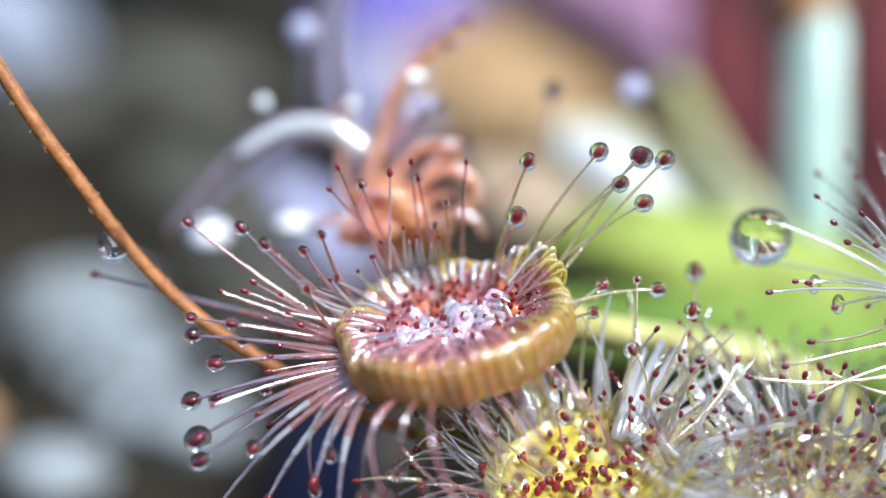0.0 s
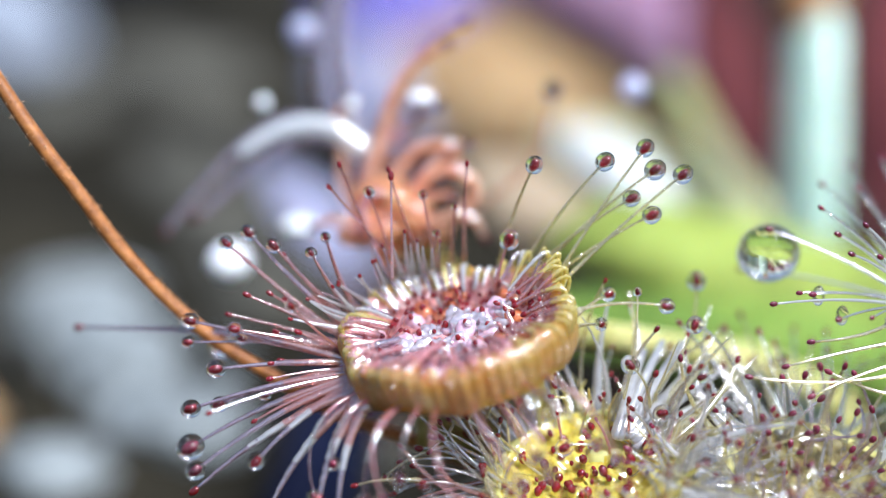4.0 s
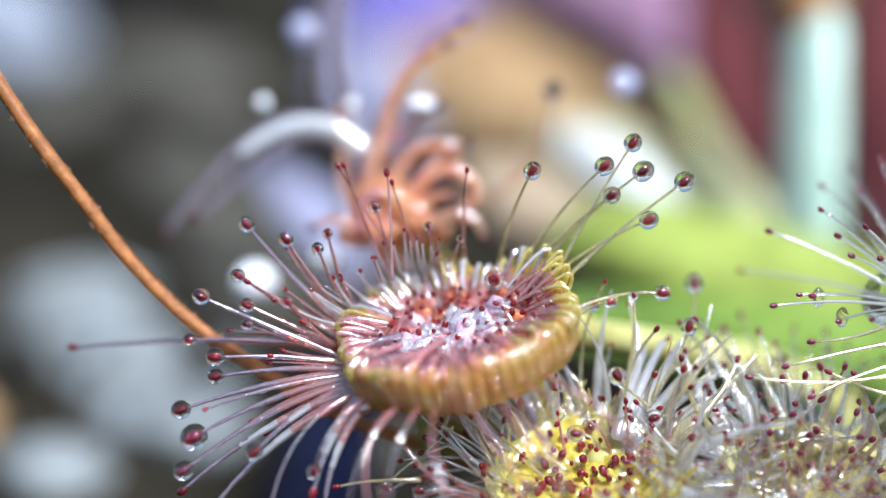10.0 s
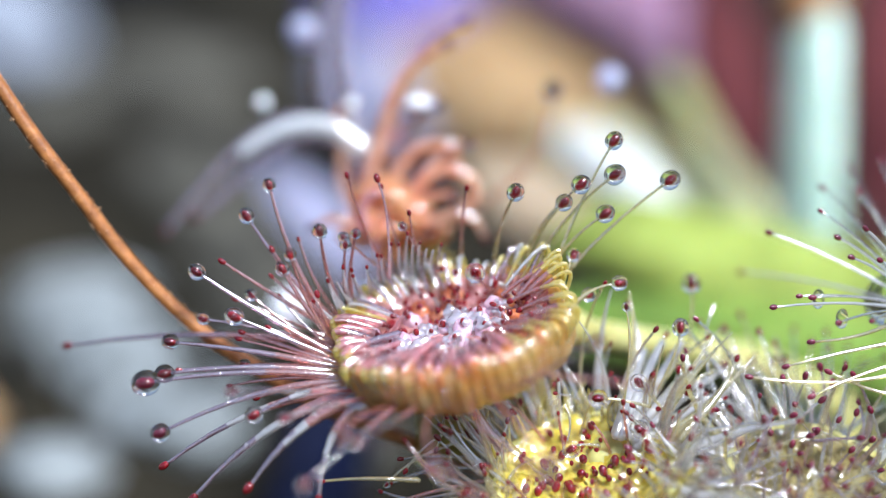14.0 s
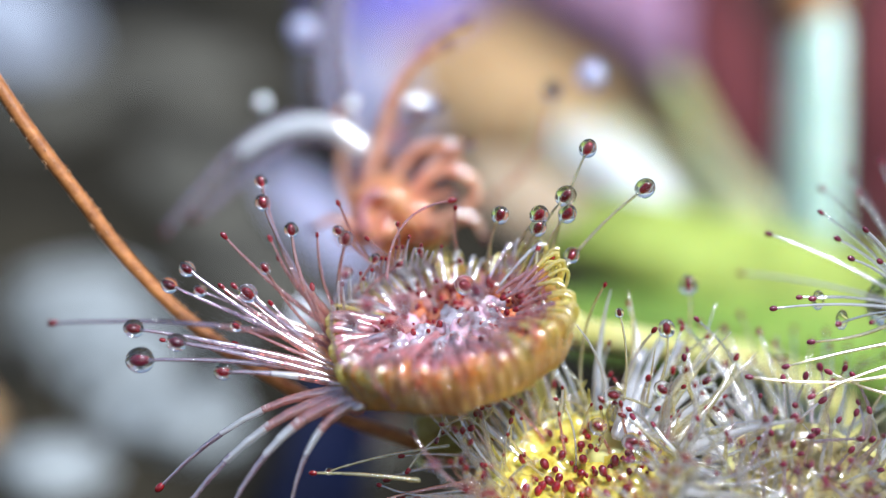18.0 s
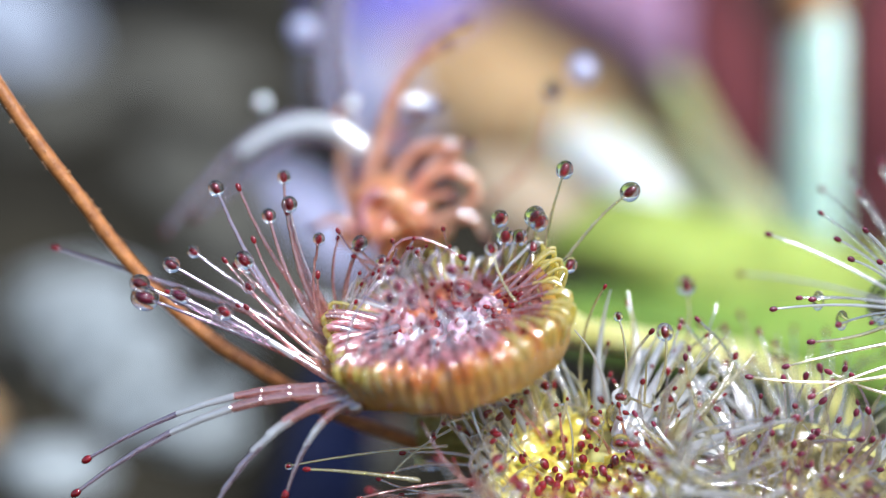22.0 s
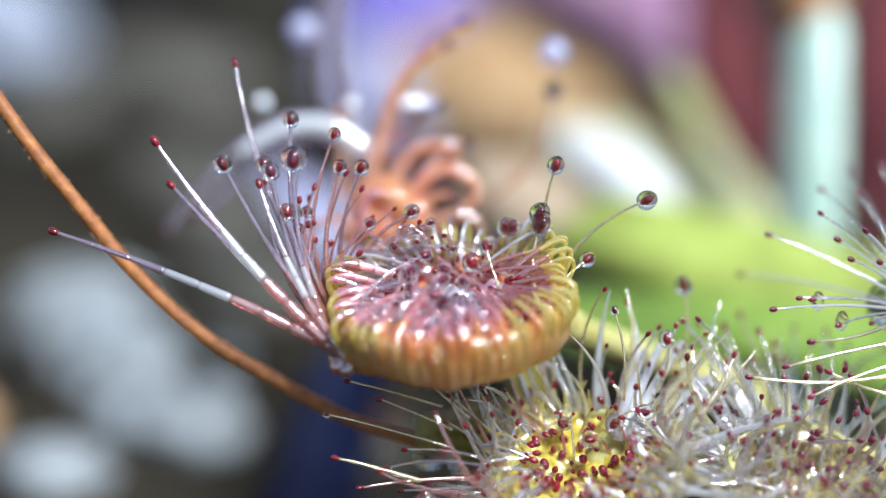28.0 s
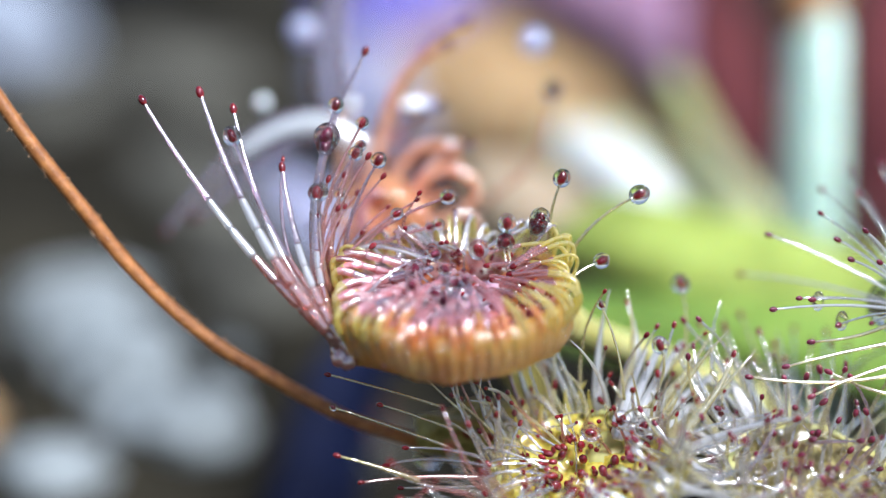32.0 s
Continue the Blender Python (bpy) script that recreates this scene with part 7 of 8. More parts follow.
tentacle(leaf_b, (-1.64, 1.79, 1.05), [(0, -1.29, 1.90, 1.53, -1.49, 2.06, 1.74), (6, -1.25, 1.87, 1.49, -1.42, 1.99, 1.66), (13, -1.41, 1.81, 1.41, -1.74, 1.87, 1.49), (19, -1.24, 1.78, 1.38, -1.39, 1.83, 1.44), (23, -1.26, 1.73, 1.31, -1.43, 1.72, 1.30), (28, -1.30, 1.98, 1.64, -1.52, 2.21, 1.95), (32, -1.24, 1.84, 1.45, -1.39, 1.94, 1.58)], 0.05, 0.035, 0.1, 0, 7, STALK_GREEN, RED)
under = part("blade", mesh("blade", *ball(2.0 * MM, 1.0 * MM, 1.0 * MM, 40, 24, 0.5, 4.2)), OLIVE_SKIN, leaf_b, "olive underside of the folded leaf edge")
under.matrix_local = leaf_b.matrix_world.inverted() @ Matrix.Translation(Vector((1.25, 0.79, -6.63)) * MM)
# broad pale ones fanning out on its far side
for b1, c1, t1 in (((5.66, -1.63, -5.67), (6.46, -0.15, -4.42), (7.27, 1.33, -3.68)), ((5.88, -1.62, -5.64), (6.89, -0.15, -4.43), (7.9, 1.32, -3.72)), ((6.02, -1.64, -5.7), (7.28, -0.26, -4.74), (8.54, 1.13, -4.29)), ((6.13, -1.68, -5.81), (7.58, -0.34, -4.99), (9.03, 1.0, -4.68)), ((6.2, -1.72, -5.94), (7.86, -0.44, -5.31), (9.51, 0.84, -5.18)), ((5.52, -1.62, -5.64), (6.09, -0.19, -4.55), (6.67, 1.24, -3.97)), ((6.17, -1.75, -6.04), (7.63, -0.54, -5.63), (9.1, 0.67, -5.71))):
    back = leaf_b.matrix_world.inverted()
    stiff(leaf_b, back @ (Vector(b1) * MM) / MM, back @ (Vector(c1) * MM) / MM, back @ (Vector(t1) * MM) / MM, 0.22, 0.12, 0, 0, STALK, RED)
# those along its near edge curl in over the face
rng = random.Random(61)
for i in range(30):
    a = radians(105 + 235 * (i + rng.uniform(-0.4, 0.4)) / 30)
    c, s = math.cos(a), math.sin(a)
    R, wide, high, sink = 2.85, rng.uniform(1.0, 1.5), rng.uniform(0.8, 1.5), rng.uniform(0.75, 1.1)
    veer = rng.uniform(-0.5, 0.5)
    tentacle(leaf_b, (R * c + 1.0, R * s, -0.95), [(t, (R + wide * o1) * c + 1.0, (R + wide * o1) * s, high * h1 - 0.65, (R + r1 * sink) * math.cos(a + veer * f1) + 1.0, (R + r1 * sink) * math.sin(a + veer * f1), z1 - 0.65) for t, o1, h1, r1, z1, f1 in ((0, 0.9, 0.5, 2.2, 0.6, 0.0), (9, 0.9, 0.7, 1.9, 1.0, 0.0), (17, 0.9, 1.0, 0.9, 1.7, 0.1), (23, 0.85, 1.3, -0.2, 1.7, 0.2), (28, 0.8, 1.5, -1.2, 0.9, 0.4), (32, 0.8, 1.5, -1.7, 0.5, 0.6))],
             rng.uniform(0.09, 0.14), 0.045, rng.choice((0.11, 0.12, 0.14)), rng.choice((0.0, 0.0, 0.22)), 7, rng.choice((STALK, CLEAR_STALK, STALK_GREEN, CLEAR_STALK)), RED)


# bristling leaf with crowded tentacles
leaf_c = thing("sundew_leaf", pose(11.62 * MM, -2.67 * MM, -6.93 * MM, 18.7, 7.6, -2.5), "pale sundew leaf crowded with glistening tentacles", "leaf", "sundew leaves")
dish(leaf_c, 2.8, BRONZE, OLIVE, 5.0)
fringe(leaf_c, 2.9, 56, 31, (2.6, 4.2), (-15, 50), (STALK, CLEAR_STALK, CLEAR_STALK, STALK_GREEN), MAROON, 0.3, 8, (1.0, 1.0, 0.85), 0.13, 0.13, bare=0.25)
fringe(leaf_c, 2.8, 44, 33, (1.8, 3.0), (60, 130), (CLEAR_STALK, CLEAR_STALK, STALK_GREEN, GLASSY), MAROON, 0.3, 6, (1.0, 0.85, 0.7), 0.13, 0.12, bare=0.3)
fringe(leaf_c, 2.5, 56, 32, (1.4, 2.8), (10, 80), (CLEAR_STALK, GLASSY, CLEAR_STALK), MAROON, 0.2, 6, (1.0, 0.8, 0.6, 0.4), 0.13, 0.09, bare=0.3)
fringe(leaf_c, 2.9, 18, 36, (2.4, 4.0), (-20, 30), (STALK, STALK, CLEAR_STALK), MAROON, 0.15, 6, (1.0, 0.95), 0.12, 0.19, (120, 240), bare=0.4)
for b1, c1, t1 in (((14.39, -0.90, -2.79), (12.71, -1.27, -2.93), (10.80, -1.61, -3.32)), ((14.57, -1.10, -3.38), (13.06, -1.49, -3.60), (11.57, -1.98, -4.16)), ((14.21, -0.71, -2.19), (13.32, -0.88, -2.70), (11.71, -0.90, -2.79)), ((14.39, -1.21, -3.72), (12.33, -1.74, -4.07), (9.63, -1.81, -3.62)), ((14.57, -1.43, -4.40), (13.68, -1.43, -4.40), (12.25, -1.21, -3.72))):
    back = leaf_c.matrix_world.inverted()
    stiff(leaf_c, back @ (Vector(b1) * MM) / MM, back @ (Vector(c1) * MM) / MM, back @ (Vector(t1) * MM) / MM, 0.085, 0.04, 0.12, 0.26, STALK_GREEN, MAROON)
part("petiole", mesh("petiole", *strap([(1.5, 1.5, -1.3), (3, 4, -2.4), (4, 6, -8), (4, 7, -20)], [0.9, 0.55, 0.6, 0.7], 0.7)), GREEN, leaf_c, "green leaf stalk")

# those on its far side, softer in the distance
for k, (b1, c1, t1) in enumerate((((10.68, 0.08, -6.87), (10.17, 1.47, -5.06), (9.66, 2.86, -3.85)), ((11.02, 0.08, -6.87), (10.95, 2.06, -5.02), (10.39, 4.04, -3.78)), ((11.51, 0.08, -6.87), (11.19, 1.14, -5.0), (10.68, 2.19, -3.73)), ((11.91, 0.08, -6.87), (11.55, 1.39, -5.31), (11.33, 2.69, -4.34)), ((11.86, 0.08, -6.87), (11.91, 2.31, -5.38), (12.38, 4.54, -4.49)), ((12.3, 0.08, -6.87), (12.01, 1.28, -5.24), (12.51, 2.47, -4.21)), ((12.64, 0.08, -6.87), (12.73, 1.86, -5.26), (13.28, 3.63, -4.25)), ((11.92, 0.08, -6.87), (11.57, 1.07, -5.47), (11.57, 2.05, -4.66)), ((10.76, 0.08, -6.87), (10.27, 1.4, -5.6), (10.56, 2.71, -4.93)), ((12.4, 0.08, -6.87), (12.21, 1.61, -5.79), (12.82, 3.13, -5.31)), ((13.17, 0.08, -6.87), (13.66, 2.05, -5.6), (14.18, 4.02, -4.93)), ((13.07, 0.08, -6.87), (13.46, 2.09, -5.88), (14.74, 4.1, -5.5)), ((10.48, 0.08, -6.87), (10.57, 2.24, -5.81), (10.27, 4.4, -5.36)), ((10.53, 0.08, -6.87), (9.61, 1.47, -4.96), (8.78, 2.87, -3.64)))):
    away = leaf_c.matrix_world.inverted()
    stiff(leaf_c, away @ (Vector(b1) * MM) / MM, away @ (Vector(c1) * MM) / MM, away @ (Vector(t1) * MM) / MM, 0.07, 0.04, 0.13, (0.0, 0.0, 0.26)[k % 3], (CLEAR_STALK, STALK_GREEN)[k % 2], MAROON)

# leaf reaching in from beside
leaf_d = thing("sundew_leaf", pose(15.76 * MM, 0.84 * MM, -2.28 * MM), "green sundew leaf with thin spread tentacles", "leaf", "sundew leaves")
part("blade", mesh("blade", *ball(0.9 * MM, 1.5 * MM, 0.8 * MM, 32, 18, 0.2, 2.0)), GREEN, leaf_d)
for tip, dr in (((13.02, 4.45, 0.75), 0.34), ((14.09, 3.93, 0.76), 0.38), ((12.37, 1.81, 0.71), 0.2), ((12.79, 1.07, 0.05), 0), ((14.99, 4.74, 1.63), 0.34), ((13.10, 0.40, -0.39), 0), ((13.55, 0.68, 0.46), 0), ((10.80, 2.07, -0.09), 0), ((10.45, 4.52, -2.26), 0), ((10.41, -1.02, -1.53), 0), ((11.44, 0.02, -1.54), 0.2), ((11.87, 0.01, -1.58), 0.34), ((12.30, -1.64, -1.80), 0.24), ((13.31, -1.62, -1.75), 0.2), ((14.62, 7.55, 0.57), 0.3), ((13.86, -0.10, -0.32), 0.0)):
    p = rel(leaf_d, tip)
    b = p.normalized() * 0.8
    stiff(leaf_d, b, (b + p) / 2 + Vector((0.1, 0.2, 0.25)), p, 0.07, 0.035, 0.12, dr, STALK if dr == 0 else CLEAR_STALK, MAROON)
part("petiole", mesh("petiole", *strap([(0.5, 1.0, -0.5), (2, 4, -3), (3, 7, -10), (3, 8, -24)], [0.9, 0.6, 0.6, 0.7], 0.7)), GREEN, leaf_d, "green leaf stalk")
KEYED.append((leaf_d, [(t, Matrix.Translation((dx * MM, 0, dz * MM)) @ leaf_d.matrix_world) for t, dx, dz in ((0, -0.16, 0.45), (0.5, -0.05, 0.28), (1.5, 0, 0.18), (3, 0, 0.1), (8, 0, 0.02), (17, 0, -0.08), (32, 0, -0.12))]))

for p in ((12.05, 0.28, -1.73), (12.81, 0.08, -2.33)):
    part("droplet", mesh("droplet", *ball(0.2 * MM, 0.2 * MM, 0.34 * MM, 18, 12)), DEW, leaf_d, "bluish shining drop").location = rel(leaf_d, p) * MM
lens = part("droplet", mesh("droplet", *ball(1.05 * MM, 0.9 * MM, 0.98 * MM, 32, 22)), DEW, leaf_d, "large clear drop of dew")
KEYED.append((lens, [(t, Matrix.Translation(rel(leaf_d, p) * MM)) for t, p in ((0, (10.77, 2.85, -0.95)), (3, (10.88, 2.81, -1.05)), (6, (11.07, 2.73, -1.31)), (7, (11.39, 2.68, -1.45)), (8, (12.43, 2.57, -1.81)), (9.5, (14.94, 1.86, -2.36)), (32, (15.13, 1.85, -2.40)))]))

# reddish leaf behind, out of focus
leaf_e = thing("sundew_leaf", pose(-1.94 * MM, 7.49 * MM, -1.22 * MM), "orange red sundew leaf with hooked tentacles", "leaf", "sundew leaves")
part("blade", mesh("blade", *ball(1.7 * MM, 1.4 * MM, 1.2 * MM, 36, 20, 0.8, 1.0)), ORANGE, leaf_e)
for pts, r0, r1, skin, head, dr in (
        ([(-2.48, 8.06, -1.72), (-2.75, 8.51, -0.33), (-2.27, 9.09, 1.45), (-1.75, 9.61, 3.04), (-1.02, 9.93, 4.03), (0.02, 10.11, 4.58)], 0.3, 0.16, ORANGE_STALK, 0.2, 0),
        ([(-2.03, 10.11, -1.9), (-2.07, 10.91, 0.56), (-1.55, 11.64, 2.82), (-0.56, 12.12, 4.3), (0.73, 12.36, 5.04)], 0.2, 0.12, ORANGE_STALK, 0.2, 0),
        ([(-1.96, 8.03, -1.82), (-1.75, 8.58, -0.13), (-1.02, 8.91, 0.9), (0.02, 8.99, 1.13), (0.46, 8.8, 0.56), (-0.17, 8.68, 0.18)], 0.26, 0.14, ORANGE_STALK, 0.16, 0.3),
        ([(-1.31, 7.04, -1.62), (-1.07, 7.46, -0.35), (-0.08, 7.73, 0.48), (0.94, 7.66, 0.29), (1.19, 7.42, -0.45), (0.63, 7.31, -0.8)], 0.26, 0.14, ORANGE_STALK, 0.16, 0.0),
        ([(-2.95, 8.99, -2.12), (-3.73, 9.48, -0.6), (-3.78, 10.0, 1.01), (-3.95, 10.3, 1.92), (-3.44, 10.44, 2.36)], 0.24, 0.12, ORANGE_STALK, 0.12, 0.25),
        ([(-1.74, 7.58, -1.57), (-1.01, 8.03, -0.2), (0.12, 8.43, 1.02), (0.83, 8.52, 1.3)], 0.2, 0.12, ORANGE_STALK, 0.18, 0.28),
        ([(-2.84, 8.95, -2.22), (-3.05, 9.48, -0.6), (-2.1, 9.97, 0.91), (-1.04, 10.3, 1.92), (-0.25, 10.42, 2.3)], 0.3, 0.18, RIB_PINK, 0.18, 0.3),
        ([(-0.89, 6.47, -1.76), (0.02, 6.74, -0.93), (1.1, 6.7, -1.05), (1.46, 6.52, -1.63)], 0.24, 0.12, ORANGE_STALK, 0.16, 0),
        ([(-2.92, 6.5, -1.66), (-3.82, 6.7, -1.05), (-4.55, 6.63, -1.28)], 0.2, 0.1, ORANGE_STALK, 0.16, 0),
        ([(-2.49, 6.0, -1.61), (-1.89, 6.33, -0.6), (-0.84, 6.33, -0.6), (-0.48, 6.13, -1.21)], 0.24, 0.12, ORANGE_STALK, 0.14, 0.2),
        ([(-2.39, 5.96, -1.71), (-2.9, 6.28, -0.75), (-2.49, 6.52, 0.02), (-1.89, 6.45, -0.21)], 0.22, 0.12, RIB_PINK, 0.14, 0.2),
        ([(-2.31, 8.89, -2.42), (-1.68, 9.35, -1.01), (-1.32, 10.07, 1.21), (-0.76, 10.51, 2.58)], 0.26, 0.16, GLASSY, 0.0, 0.0),
        ([(-1.72, 7.01, -1.72), (-0.49, 7.41, -0.49), (0.33, 7.46, -0.35)], 0.2, 0.12, ORANGE_STALK, 0.14, 0.22),
        ([(-0.51, 8.89, -2.42), (3.1, 9.67, 0.0), (4.07, 10.56, 2.73)], 0.1, 0.08, ORANGE_STALK, 0.2, 0.36),
        ([(-2.81, 13.33, -1.69), (-3.9, 14.59, 2.2), (-4.13, 15.22, 4.14), (-3.83, 16.06, 6.73)], 0.34, 0.3, GLASSY, 0, 0),
        ([(-3.55, 14.3, -1.96), (-4.82, 15.43, 1.55), (-4.93, 16.22, 3.96), (-4.47, 17.07, 6.59)], 0.3, 0.26, GLASSY, 0, 0),
        # the stretch of pale tentacle whitened for its highlight
        ([(-3.05, 9.92, 0.77), (-3.9, 10.12, 1.37), (-4.75, 10.2, 1.62), (-5.71, 10.17, 1.54), (-6.66, 10.05, 1.17), (-7.51, 9.88, 0.65)], 0.42, 0.2, GLINT_STALK, 0, 0),
        ([(-3.94, 10.73, 1.31), (-5.66, 10.84, 1.64), (-7.05, 10.65, 1.07), (-8.27, 10.33, 0.09), (-9.69, 9.84, -1.42), (-10.46, 9.54, -2.36)], 0.28, 0.10, GLASSY, 0.16, 0),
        ([(-3.11, 10.51, -0.67), (-4.01, 10.97, 0.77), (-5.7, 11.0, 0.85), (-7.42, 10.64, -0.26), (-8.55, 10.29, -1.33), (-9.37, 10.11, -1.9)], 0.4, 0.14, GLASSY, 0.2, 0),
):
    curl(leaf_e, [rel(leaf_e, p) for p in pts], r0, r1, skin, WINE, head, dr)
# small drops in the pale colour of their glints
for p, size, glint in (((-6.88, 11.43, 2.16), 0.27, GLINT_WHITE), ((-3.42, 10.24, 2.41), 0.24, GLINT_WHITE), ((-3.42, 10.06, 1.82), 0.14, GLINT_WHITE), ((0.27, 8.03, 1.42), 0.14, GLINT_WHITE), ((-0.57, 9.94, 2.43), 0.3, GLINT_VIOLET), ((-1.19, 10.33, 2.02), 0.34, GLINT_VIOLET), ((-0.79, 8.95, 1.02), 0.16, GLINT_WHITE), ((-5.71, 16.25, 4.05), 0.6, GLINT_VIOLET)):
    q = part("droplet", mesh("droplet", *ball(size * MM, size * 0.9 * MM, size * MM, 18, 12)), glint, leaf_e, "drop coloured as its pale blurred glint")
    q.location = rel(leaf_e, p) * MM
# glints as white drops; the wide 0.6 one is added for a stalk's highlight
for size, rows in ((0.7, ((0, (-5.83, 11.25, -2.59)), (6, (-5.49, 11.20, -2.74)), (9, (-4.94, 11.01, -3.32)), (13, (-3.18, 10.40, -5.21)), (32, (-2.96, 10.26, -5.63)))), (0.85, ((0, (-9.14, 11.11, -3.01)), (1.5, (-9.05, 11.13, -2.97)), (3, (-8.65, 10.94, -3.53)), (6, (-7.77, 10.60, -4.58)), (9, (-7.55, 10.59, -4.62)), (13, (-6.27, 10.26, -5.63)), (20, (-4.94, 10.13, -6.05)), (32, (-4.50, 10.40, -5.21)))),
                   (0.5, ((0, (-1.13, 10.07, 3.48)), (1, (-1.03, 10.03, 3.38)), (2.5, (-0.88, 9.94, 3.08)), (6, (-0.75, 9.74, 2.48)), (19, (-1.03, 9.78, 2.58)), (32, (-1.13, 9.74, 2.48)))), (0.6, ((0, (-5.40, 11.45, 1.27)), (6, (-5.40, 11.41, 1.15)), (32, (-5.19, 11.50, 1.42))))):
    q = part("droplet", mesh("droplet", *ball(size * (1.7 if size == 0.6 else 1) * MM, size * MM, size * (0.9 if size > 0.7 else 0.5) * MM, 24, 16)), GLINT_WHITE, leaf_e, "white drop standing in for a blurred glint")
    KEYED.append((q, [(t, Matrix.Translation(rel(leaf_e, p) * MM)) for t, p in rows]))
# a moving drop, its violet glint put into the colour
q = part("droplet", mesh("droplet", *ball(0.56 * MM, 0.56 * MM, 0.56 * MM, 24, 16)), GLINT_VIOLET, leaf_e, "drop coloured pale violet as its blurred glint")
KEYED.append((q, [(t, Matrix.Translation(rel(leaf_e, p) * MM)) for t, p in ((0, (7.41, 12.85, 2.34)), (9, (7.15, 12.92, 2.55)), (15, (6.31, 12.99, 2.76)), (19, (5.65, 13.04, 2.93)), (22, (5.43, 13.09, 3.08)), (28, (4.32, 13.30, 3.71)), (32, (3.55, 13.43, 4.13)))]))
part("petiole", mesh("petiole", *strap([(0.5, 0.5, -0.8), (2.6, 3.4, -4), (5.6, 6, -9), (6.4, 7, -24)], [0.6, 0.6, 0.7, 0.8], 0.7)), OLIVE_SKIN, leaf_e, "olive brown leaf stalk")


# ---- brown stem ----
stem = thing("dry_stem", pose(0, 0, 0), "thin hairy brown stem bending across the leaf", "stem")
way = [(-15.32, 2.98, 6.59), (-14.38, 2.65, 4.91), (-13.06, 2.21, 2.92), (-11.76, 1.94, 1.13), (-10.54, 1.70, -0.59), (-9.01, 1.46, -2.31), (-7.65, 1.28, -3.50), (-6.46, 1.22, -4.33), (-3.49, 1.14, -6.19), (-0.84, 1.39, -7.39), (2.28, 2.21, -9.39), (3.59, 3.13, -13.02), (4.22, 3.13, -22.71), (4.32, 0.47, -30.90)]
smooth = []
for i in range(len(way) - 1):
    p0, p1, p2, p3 = (Vector(way[max(0, min(len(way) - 1, i + k))]) for k in (-1, 0, 1, 2))
    for k in range(6):
        u = k / 6
        smooth.append(0.5 * (2 * p1 + (p2 - p0) * u + (2 * p0 - 5 * p1 + 4 * p2 - p3) * u ** 2 + (3 * p1 - p0 - 3 * p2 + p3) * u ** 3))
part("stem", mesh("stem", *sweep([p * MM for p in smooth], [0.24 * (1 + 0.08 * noise.noise(p * 0.8)) * MM for p in smooth], 14)), BROWN, stem)
hv, hf = [], []
rng = random.Random(5)
for i in range(3, 48):
    for _ in range(5):
        p = smooth[i].lerp(smooth[i + 1], rng.random())
        d = (smooth[i + 1] - smooth[i]).normalized()
        o = d.orthogonal().normalized()
        o.rotate(Matrix.Rotation(rng.uniform(0, 6.28), 3, d))
        o = (o + d * 0.5).normalized()
        v, f = sweep([(p + o * 0.2) * MM, (p + o * (0.2 + rng.uniform(0.08, 0.22))) * MM], [0.016 * MM, 0.008 * MM], 4)
        hf += [tuple(k + len(hv) for k in q) for q in f]
        hv += v
part("hairs", mesh("hairs", hv, hf), HAIR, stem, "short fine brown hairs")["kind"] = "stuff"
KEYED.append((stem, [(0, pose(0, 0, 0.32 * MM, 0, 0.6, 0)), (0.6, pose(0, 0, 0.16 * MM, 0, 0.3, 0)), (2, pose(0, 0, 0.05 * MM)), (6, pose(0, 0, 0)), (20, pose(0, 0, -0.04 * MM, 0, -0.2, 0)), (22.8, pose(0, 0, -0.04 * MM, 0, -0.5, 0)), (23.6, pose(0, 0, 0, 0, -0.9, 0)), (25, pose(0, 0, 0, 0, -1.2, 0)), (28.5, pose(0, 0, 0, 0, -1.9, 0)), (32, pose(0, 0, 0, 0, -1.6, 0))]))
bead = new("water_drop", mesh("water_drop", *ball(0.50 * MM, 0.45 * MM, 0.60 * MM, 32, 22, pear=0.12)))
bead.data.materials.append(DEW)
tagged(bead, "clear hanging water drop on the brown stem", "water drop")
KEYED.append((bead, [(t, Matrix.Translation(Vector(p) * MM)) for t, p in ((0, (-10.71, 1.37, -0.31)), (1, (-10.64, 1.42, -0.50)), (1.6, (-10.53, 1.48, -0.62)), (2.2, (-10.15, 2.04, -0.84)), (3.4, (-8.56, 1.96, -2.70)), (5, (-5.02, 1.58, -5.49)), (8, (-0.47, 2.03, -8.01)), (32, (-0.47, 2.03, -8.01)))]))

# ---- behind: stalks, leaves and flowers far out of focus ----
def pillar(name, pts, widths, flat, material, label, category):
    ob = new(name, mesh(name, *strap(pts, widths, flat, 16)))
    ob.data.materials.append(material)
    return tagged(ob, label, category)


flower_stalk = thing("flower_stalk", pose(17.78 * MM, 18.32 * MM, -31.0 * MM), "pale mint green upright flower stalk with a rusty bract", "stalk")
part("stalk", mesh("stalk", *strap([rel(flower_stalk, p) for p in ((18.70, 31.2, 1.6), (18.68, 30.93, 1.35), (18.35, 28.55, -2.75), (17.97, 26.37, -6.21), (17.86, 23.46, -15.18), (17.78, 18.32, -31.00))], [1.6, 1.8, 1.9, 1.9, 1.6, 1.6], 0.6, 16)), MINT, flower_stalk)
part("bract", mesh("bract", *strap([rel(flower_stalk, p) for p in ((18.79, 31.2, 0.87), (18.79, 31.51, 1.82), (18.79, 31.86, 2.91), (18.79, 32.39, 4.54), (18.79, 33.1, 6.72))], [1.0, 2.1, 2.4, 2.6, 2.4], 0.5, 16)), RUST, flower_stalk, "rusty brown bract")
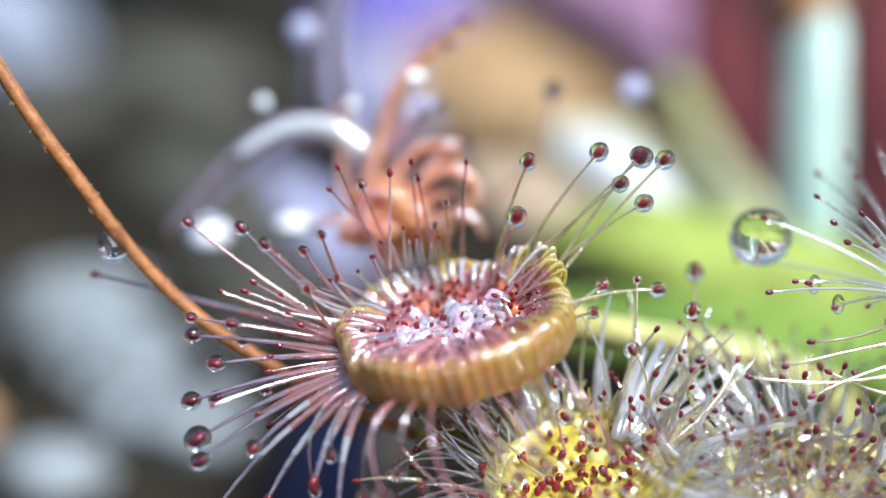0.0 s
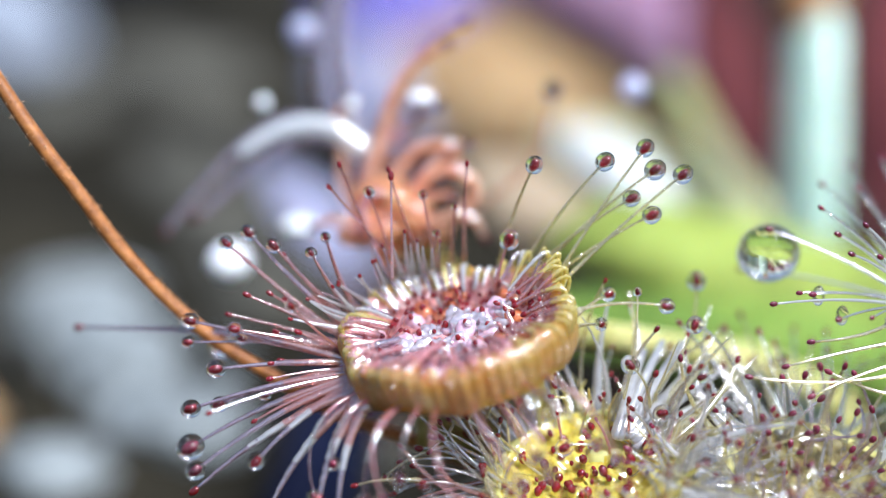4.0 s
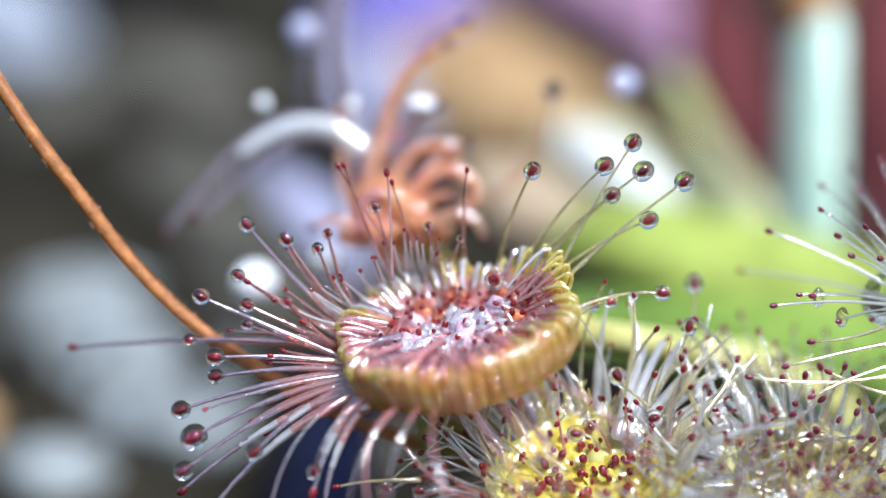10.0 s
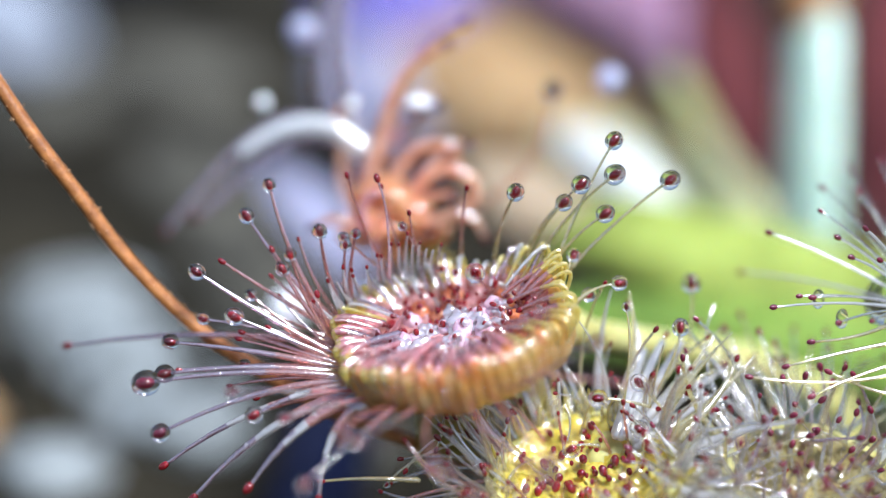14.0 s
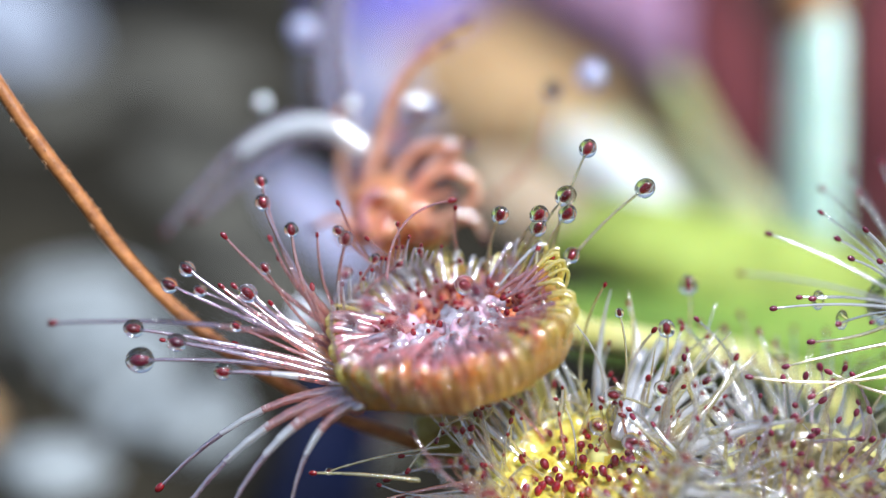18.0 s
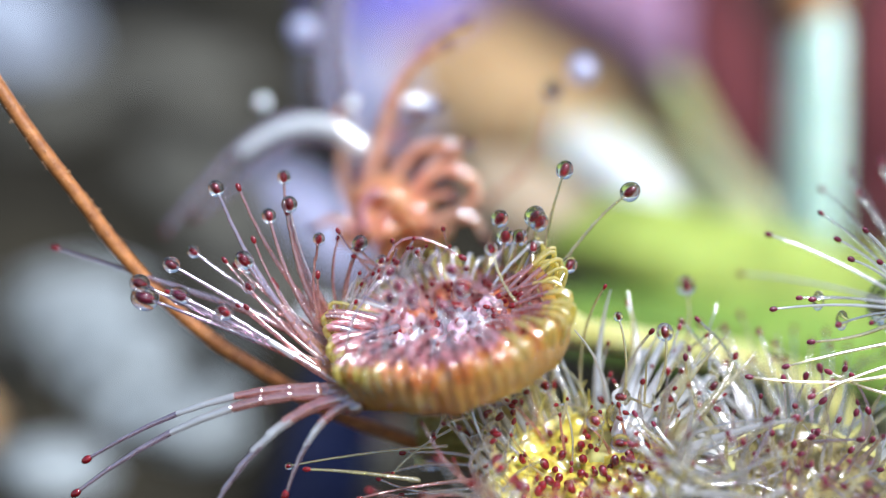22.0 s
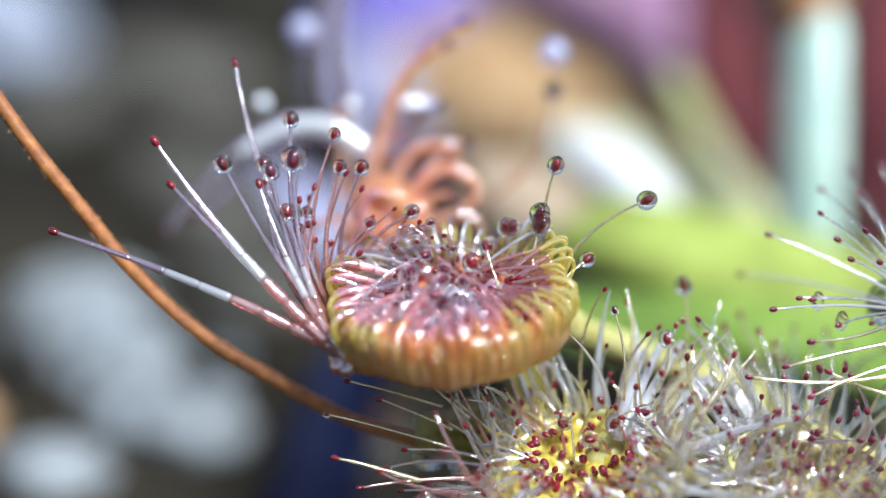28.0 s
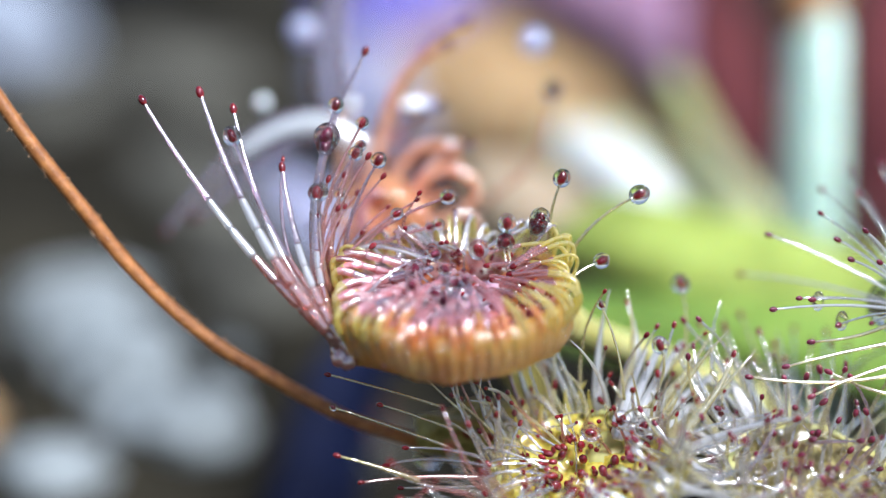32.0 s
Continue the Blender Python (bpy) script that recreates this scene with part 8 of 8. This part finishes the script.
pillar("leaf_stalk", [(5.75, 22.92, -7.14), (7.89, 23.04, -6.76), (10.55, 22.83, -7.39), (15.34, 22.42, -8.66), (20.89, 21.85, -10.43), (26.09, 21.78, -13.86), (27.81, 17.46, -30.40)], [1.1, 2.1, 2.5, 2.8, 3.0, 2.6, 2.3], 0.5, LIME, "broad bright green leaf stalk", "leaf stalk")
pillar("leaf_stalk", [(14.13, 44.90, -4.20), (15.82, 41.60, -7.89), (17.66, 36.64, -10.20), (20.48, 31.97, -11.63), (27.08, 28.98, -14.36), (28.56, 22.59, -34.04)], [1.0, 1.4, 1.7, 1.9, 1.9, 1.9], 0.6, PALE, "pale yellowish leaf stalk", "leaf stalk")
pillar("leaf_stalk", [(7.15, 45.85, -7.75), (9.37, 43.59, -8.24), (11.89, 39.16, -8.93), (16.01, 34.44, -10.50), (24.72, 31.22, -13.94), (27.75, 24.29, -35.26)], [1.4, 2.5, 2.3, 1.8, 1.6, 1.6], 0.6, PALE, "pale yellowish leaf stalk", "leaf stalk")
pillar("leaf_stalk", [(4.04, 19.97, -9.73), (6.89, 19.89, -9.98), (10.78, 19.73, -10.47), (15.96, 19.65, -10.72), (23.73, 19.33, -11.70), (25.38, 14.90, -28.57)], [0.8, 1.7, 1.9, 1.9, 1.9, 1.8], 0.6, LEAF_GREEN, "broad leaf-green leaf stalk", "leaf stalk")
pillar("leaf_stalk", [(12.61, 15.92, -9.26), (15.06, 15.92, -9.26), (19.16, 15.62, -10.19), (22.39, 14.71, -12.98), (23.97, 11.48, -26.14)], [0.9, 1.5, 1.7, 1.7, 1.7], 0.5, LEAF_GREEN, "broad leaf-green leaf stalk", "leaf stalk")


def far_leaf(pts, width, flat, material, label):
    leaf = thing("leaf", Matrix.Translation(Vector(pts[-1]) * MM), label, "leaf", "blurred leaves behind")
    pts = [rel(leaf, p) for p in pts]
    part("blade", mesh("blade", *strap(pts[:-1], [width * k for k in (0.35, 0.9, 1.0, 0.8, 0.3)], flat, 18)), material, leaf)
    part("petiole", mesh("petiole", *strap(pts[-2:], [width * 0.2, width * 0.15], 1.0, 10)), WINE, leaf)


far_leaf([(18.95, 63.47, 1.19), (19.38, 60.00, -3.02), (19.79, 56.71, -6.69), (19.79, 53.46, -10.21), (19.38, 47.79, -14.73), (19.74, 42.42, -31.23)], 5.0, 0.5, WINE, "dark wine red leaf standing behind")
far_leaf([(31.69, 63.47, 1.19), (31.11, 60.00, -3.02), (30.14, 56.47, -7.42), (29.19, 53.00, -11.64), (27.69, 47.79, -14.73), (27.33, 42.42, -31.23)], 5.0, 0.5, WINE, "dark wine red leaf standing behind")
far_leaf([(-4.08, 84.71, -11.12), (2.20, 82.73, -10.73), (6.88, 80.40, -11.45), (11.88, 77.85, -12.81), (16.26, 74.83, -15.62), (19.82, 60.41, -40.61)], 8.6, 0.5, OCHRE, "ochre yellow leaf lying behind")
far_leaf([(6.33, 35.43, -4.86), (7.77, 34.21, -5.4), (9.33, 32.9, -6.18), (10.84, 31.55, -7.1), (12.46, 30.13, -8.22), (14.5, 23.55, -24.6)], 1.5, 0.5, PEACH, "pale whitish leaf lying behind")
far_leaf([(1.72, 34.82, -6.76), (3.56, 34.48, -7.78), (5.34, 33.19, -8.52), (7.47, 32.91, -9.38), (10.08, 31.58, -10.23), (10.0, 25, -26)], 2.4, 0.5, BEIGE, "beige brown leaf lying behind")
far_leaf([(-9.35, 92.67, -6.03), (-4.71, 90.36, -6.67), (0.79, 88.36, -6.36), (6.61, 86.51, -5.58), (12.25, 83.92, -7.09), (14.89, 72.31, -36.33)], 6.4, 0.6, VIOLET, "violet blue flower petal behind")
far_leaf([(-9.08, 87.14, -10.11), (-7.54, 85.85, -10.85), (-6.51, 84.41, -12.05), (-4.02, 81.70, -13.91), (-2.07, 78.72, -16.61), (-1.11, 69.04, -39.95)], 4.6, 0.6, LILAC, "pale lilac flower petal behind")
far_leaf([(-10.20, 39.46, -8.00), (-8.48, 38.04, -9.12), (-7.11, 36.64, -10.20), (-5.78, 35.20, -11.40), (-4.47, 33.67, -12.87), (-2.55, 27.10, -26.61)], 1.7, 0.5, LILAC, "pale lilac flower petal behind")
far_leaf([(5.47, 84.11, -0.02), (9.56, 81.51, -1.55), (13.52, 78.93, -3.03), (16.90, 76.09, -5.30), (18.52, 70.89, -8.36), (19.16, 58.11, -34.74)], 5.4, 0.6, MAUVE, "mauve flower petal behind")
# an added dark sheet: the black shade beyond the stones, put in as a shape
tray = new("shade_sheet", mesh("shade_sheet", *strap([(-95 + 9 * k, 196 + 6 * math.sin(k * 0.9), -1) for k in range(9)], [2.0, 19, 20, 21, 21, 20, 18, 12, 2.0], 0.1, 16)))
tray.data.materials.append(POT)
tagged(tray, "dark sheet added for the black shade behind the stones", "tray")
rim = new("pot_rim", mesh("pot_rim", *strap([(-3.2, 25.34, -12.63), (-4.7, 23.63, -14.65), (-5.6, 21.78, -17.12), (-6.2, 19.95, -19.51), (-6.6, 17.40, -24.11)], [1.9, 2.5, 2.9, 3.1, 3.3], 0.5, 14)))
rim.data.materials.append(POT)
tagged(rim, "dark navy plastic pot edge", "pot")


# ---- what moves ----
def motions():
    for ob, rows in KEYED:
        rows = sorted(rows, key=lambda r: r[0])
        if rows[0][0] > 0:
            rows.insert(0, (0.0, rows[0][1]))
        if rows[-1][0] < 32:
            rows.append((32.0, rows[-1][1]))
        walk(ob, rows)


motions()
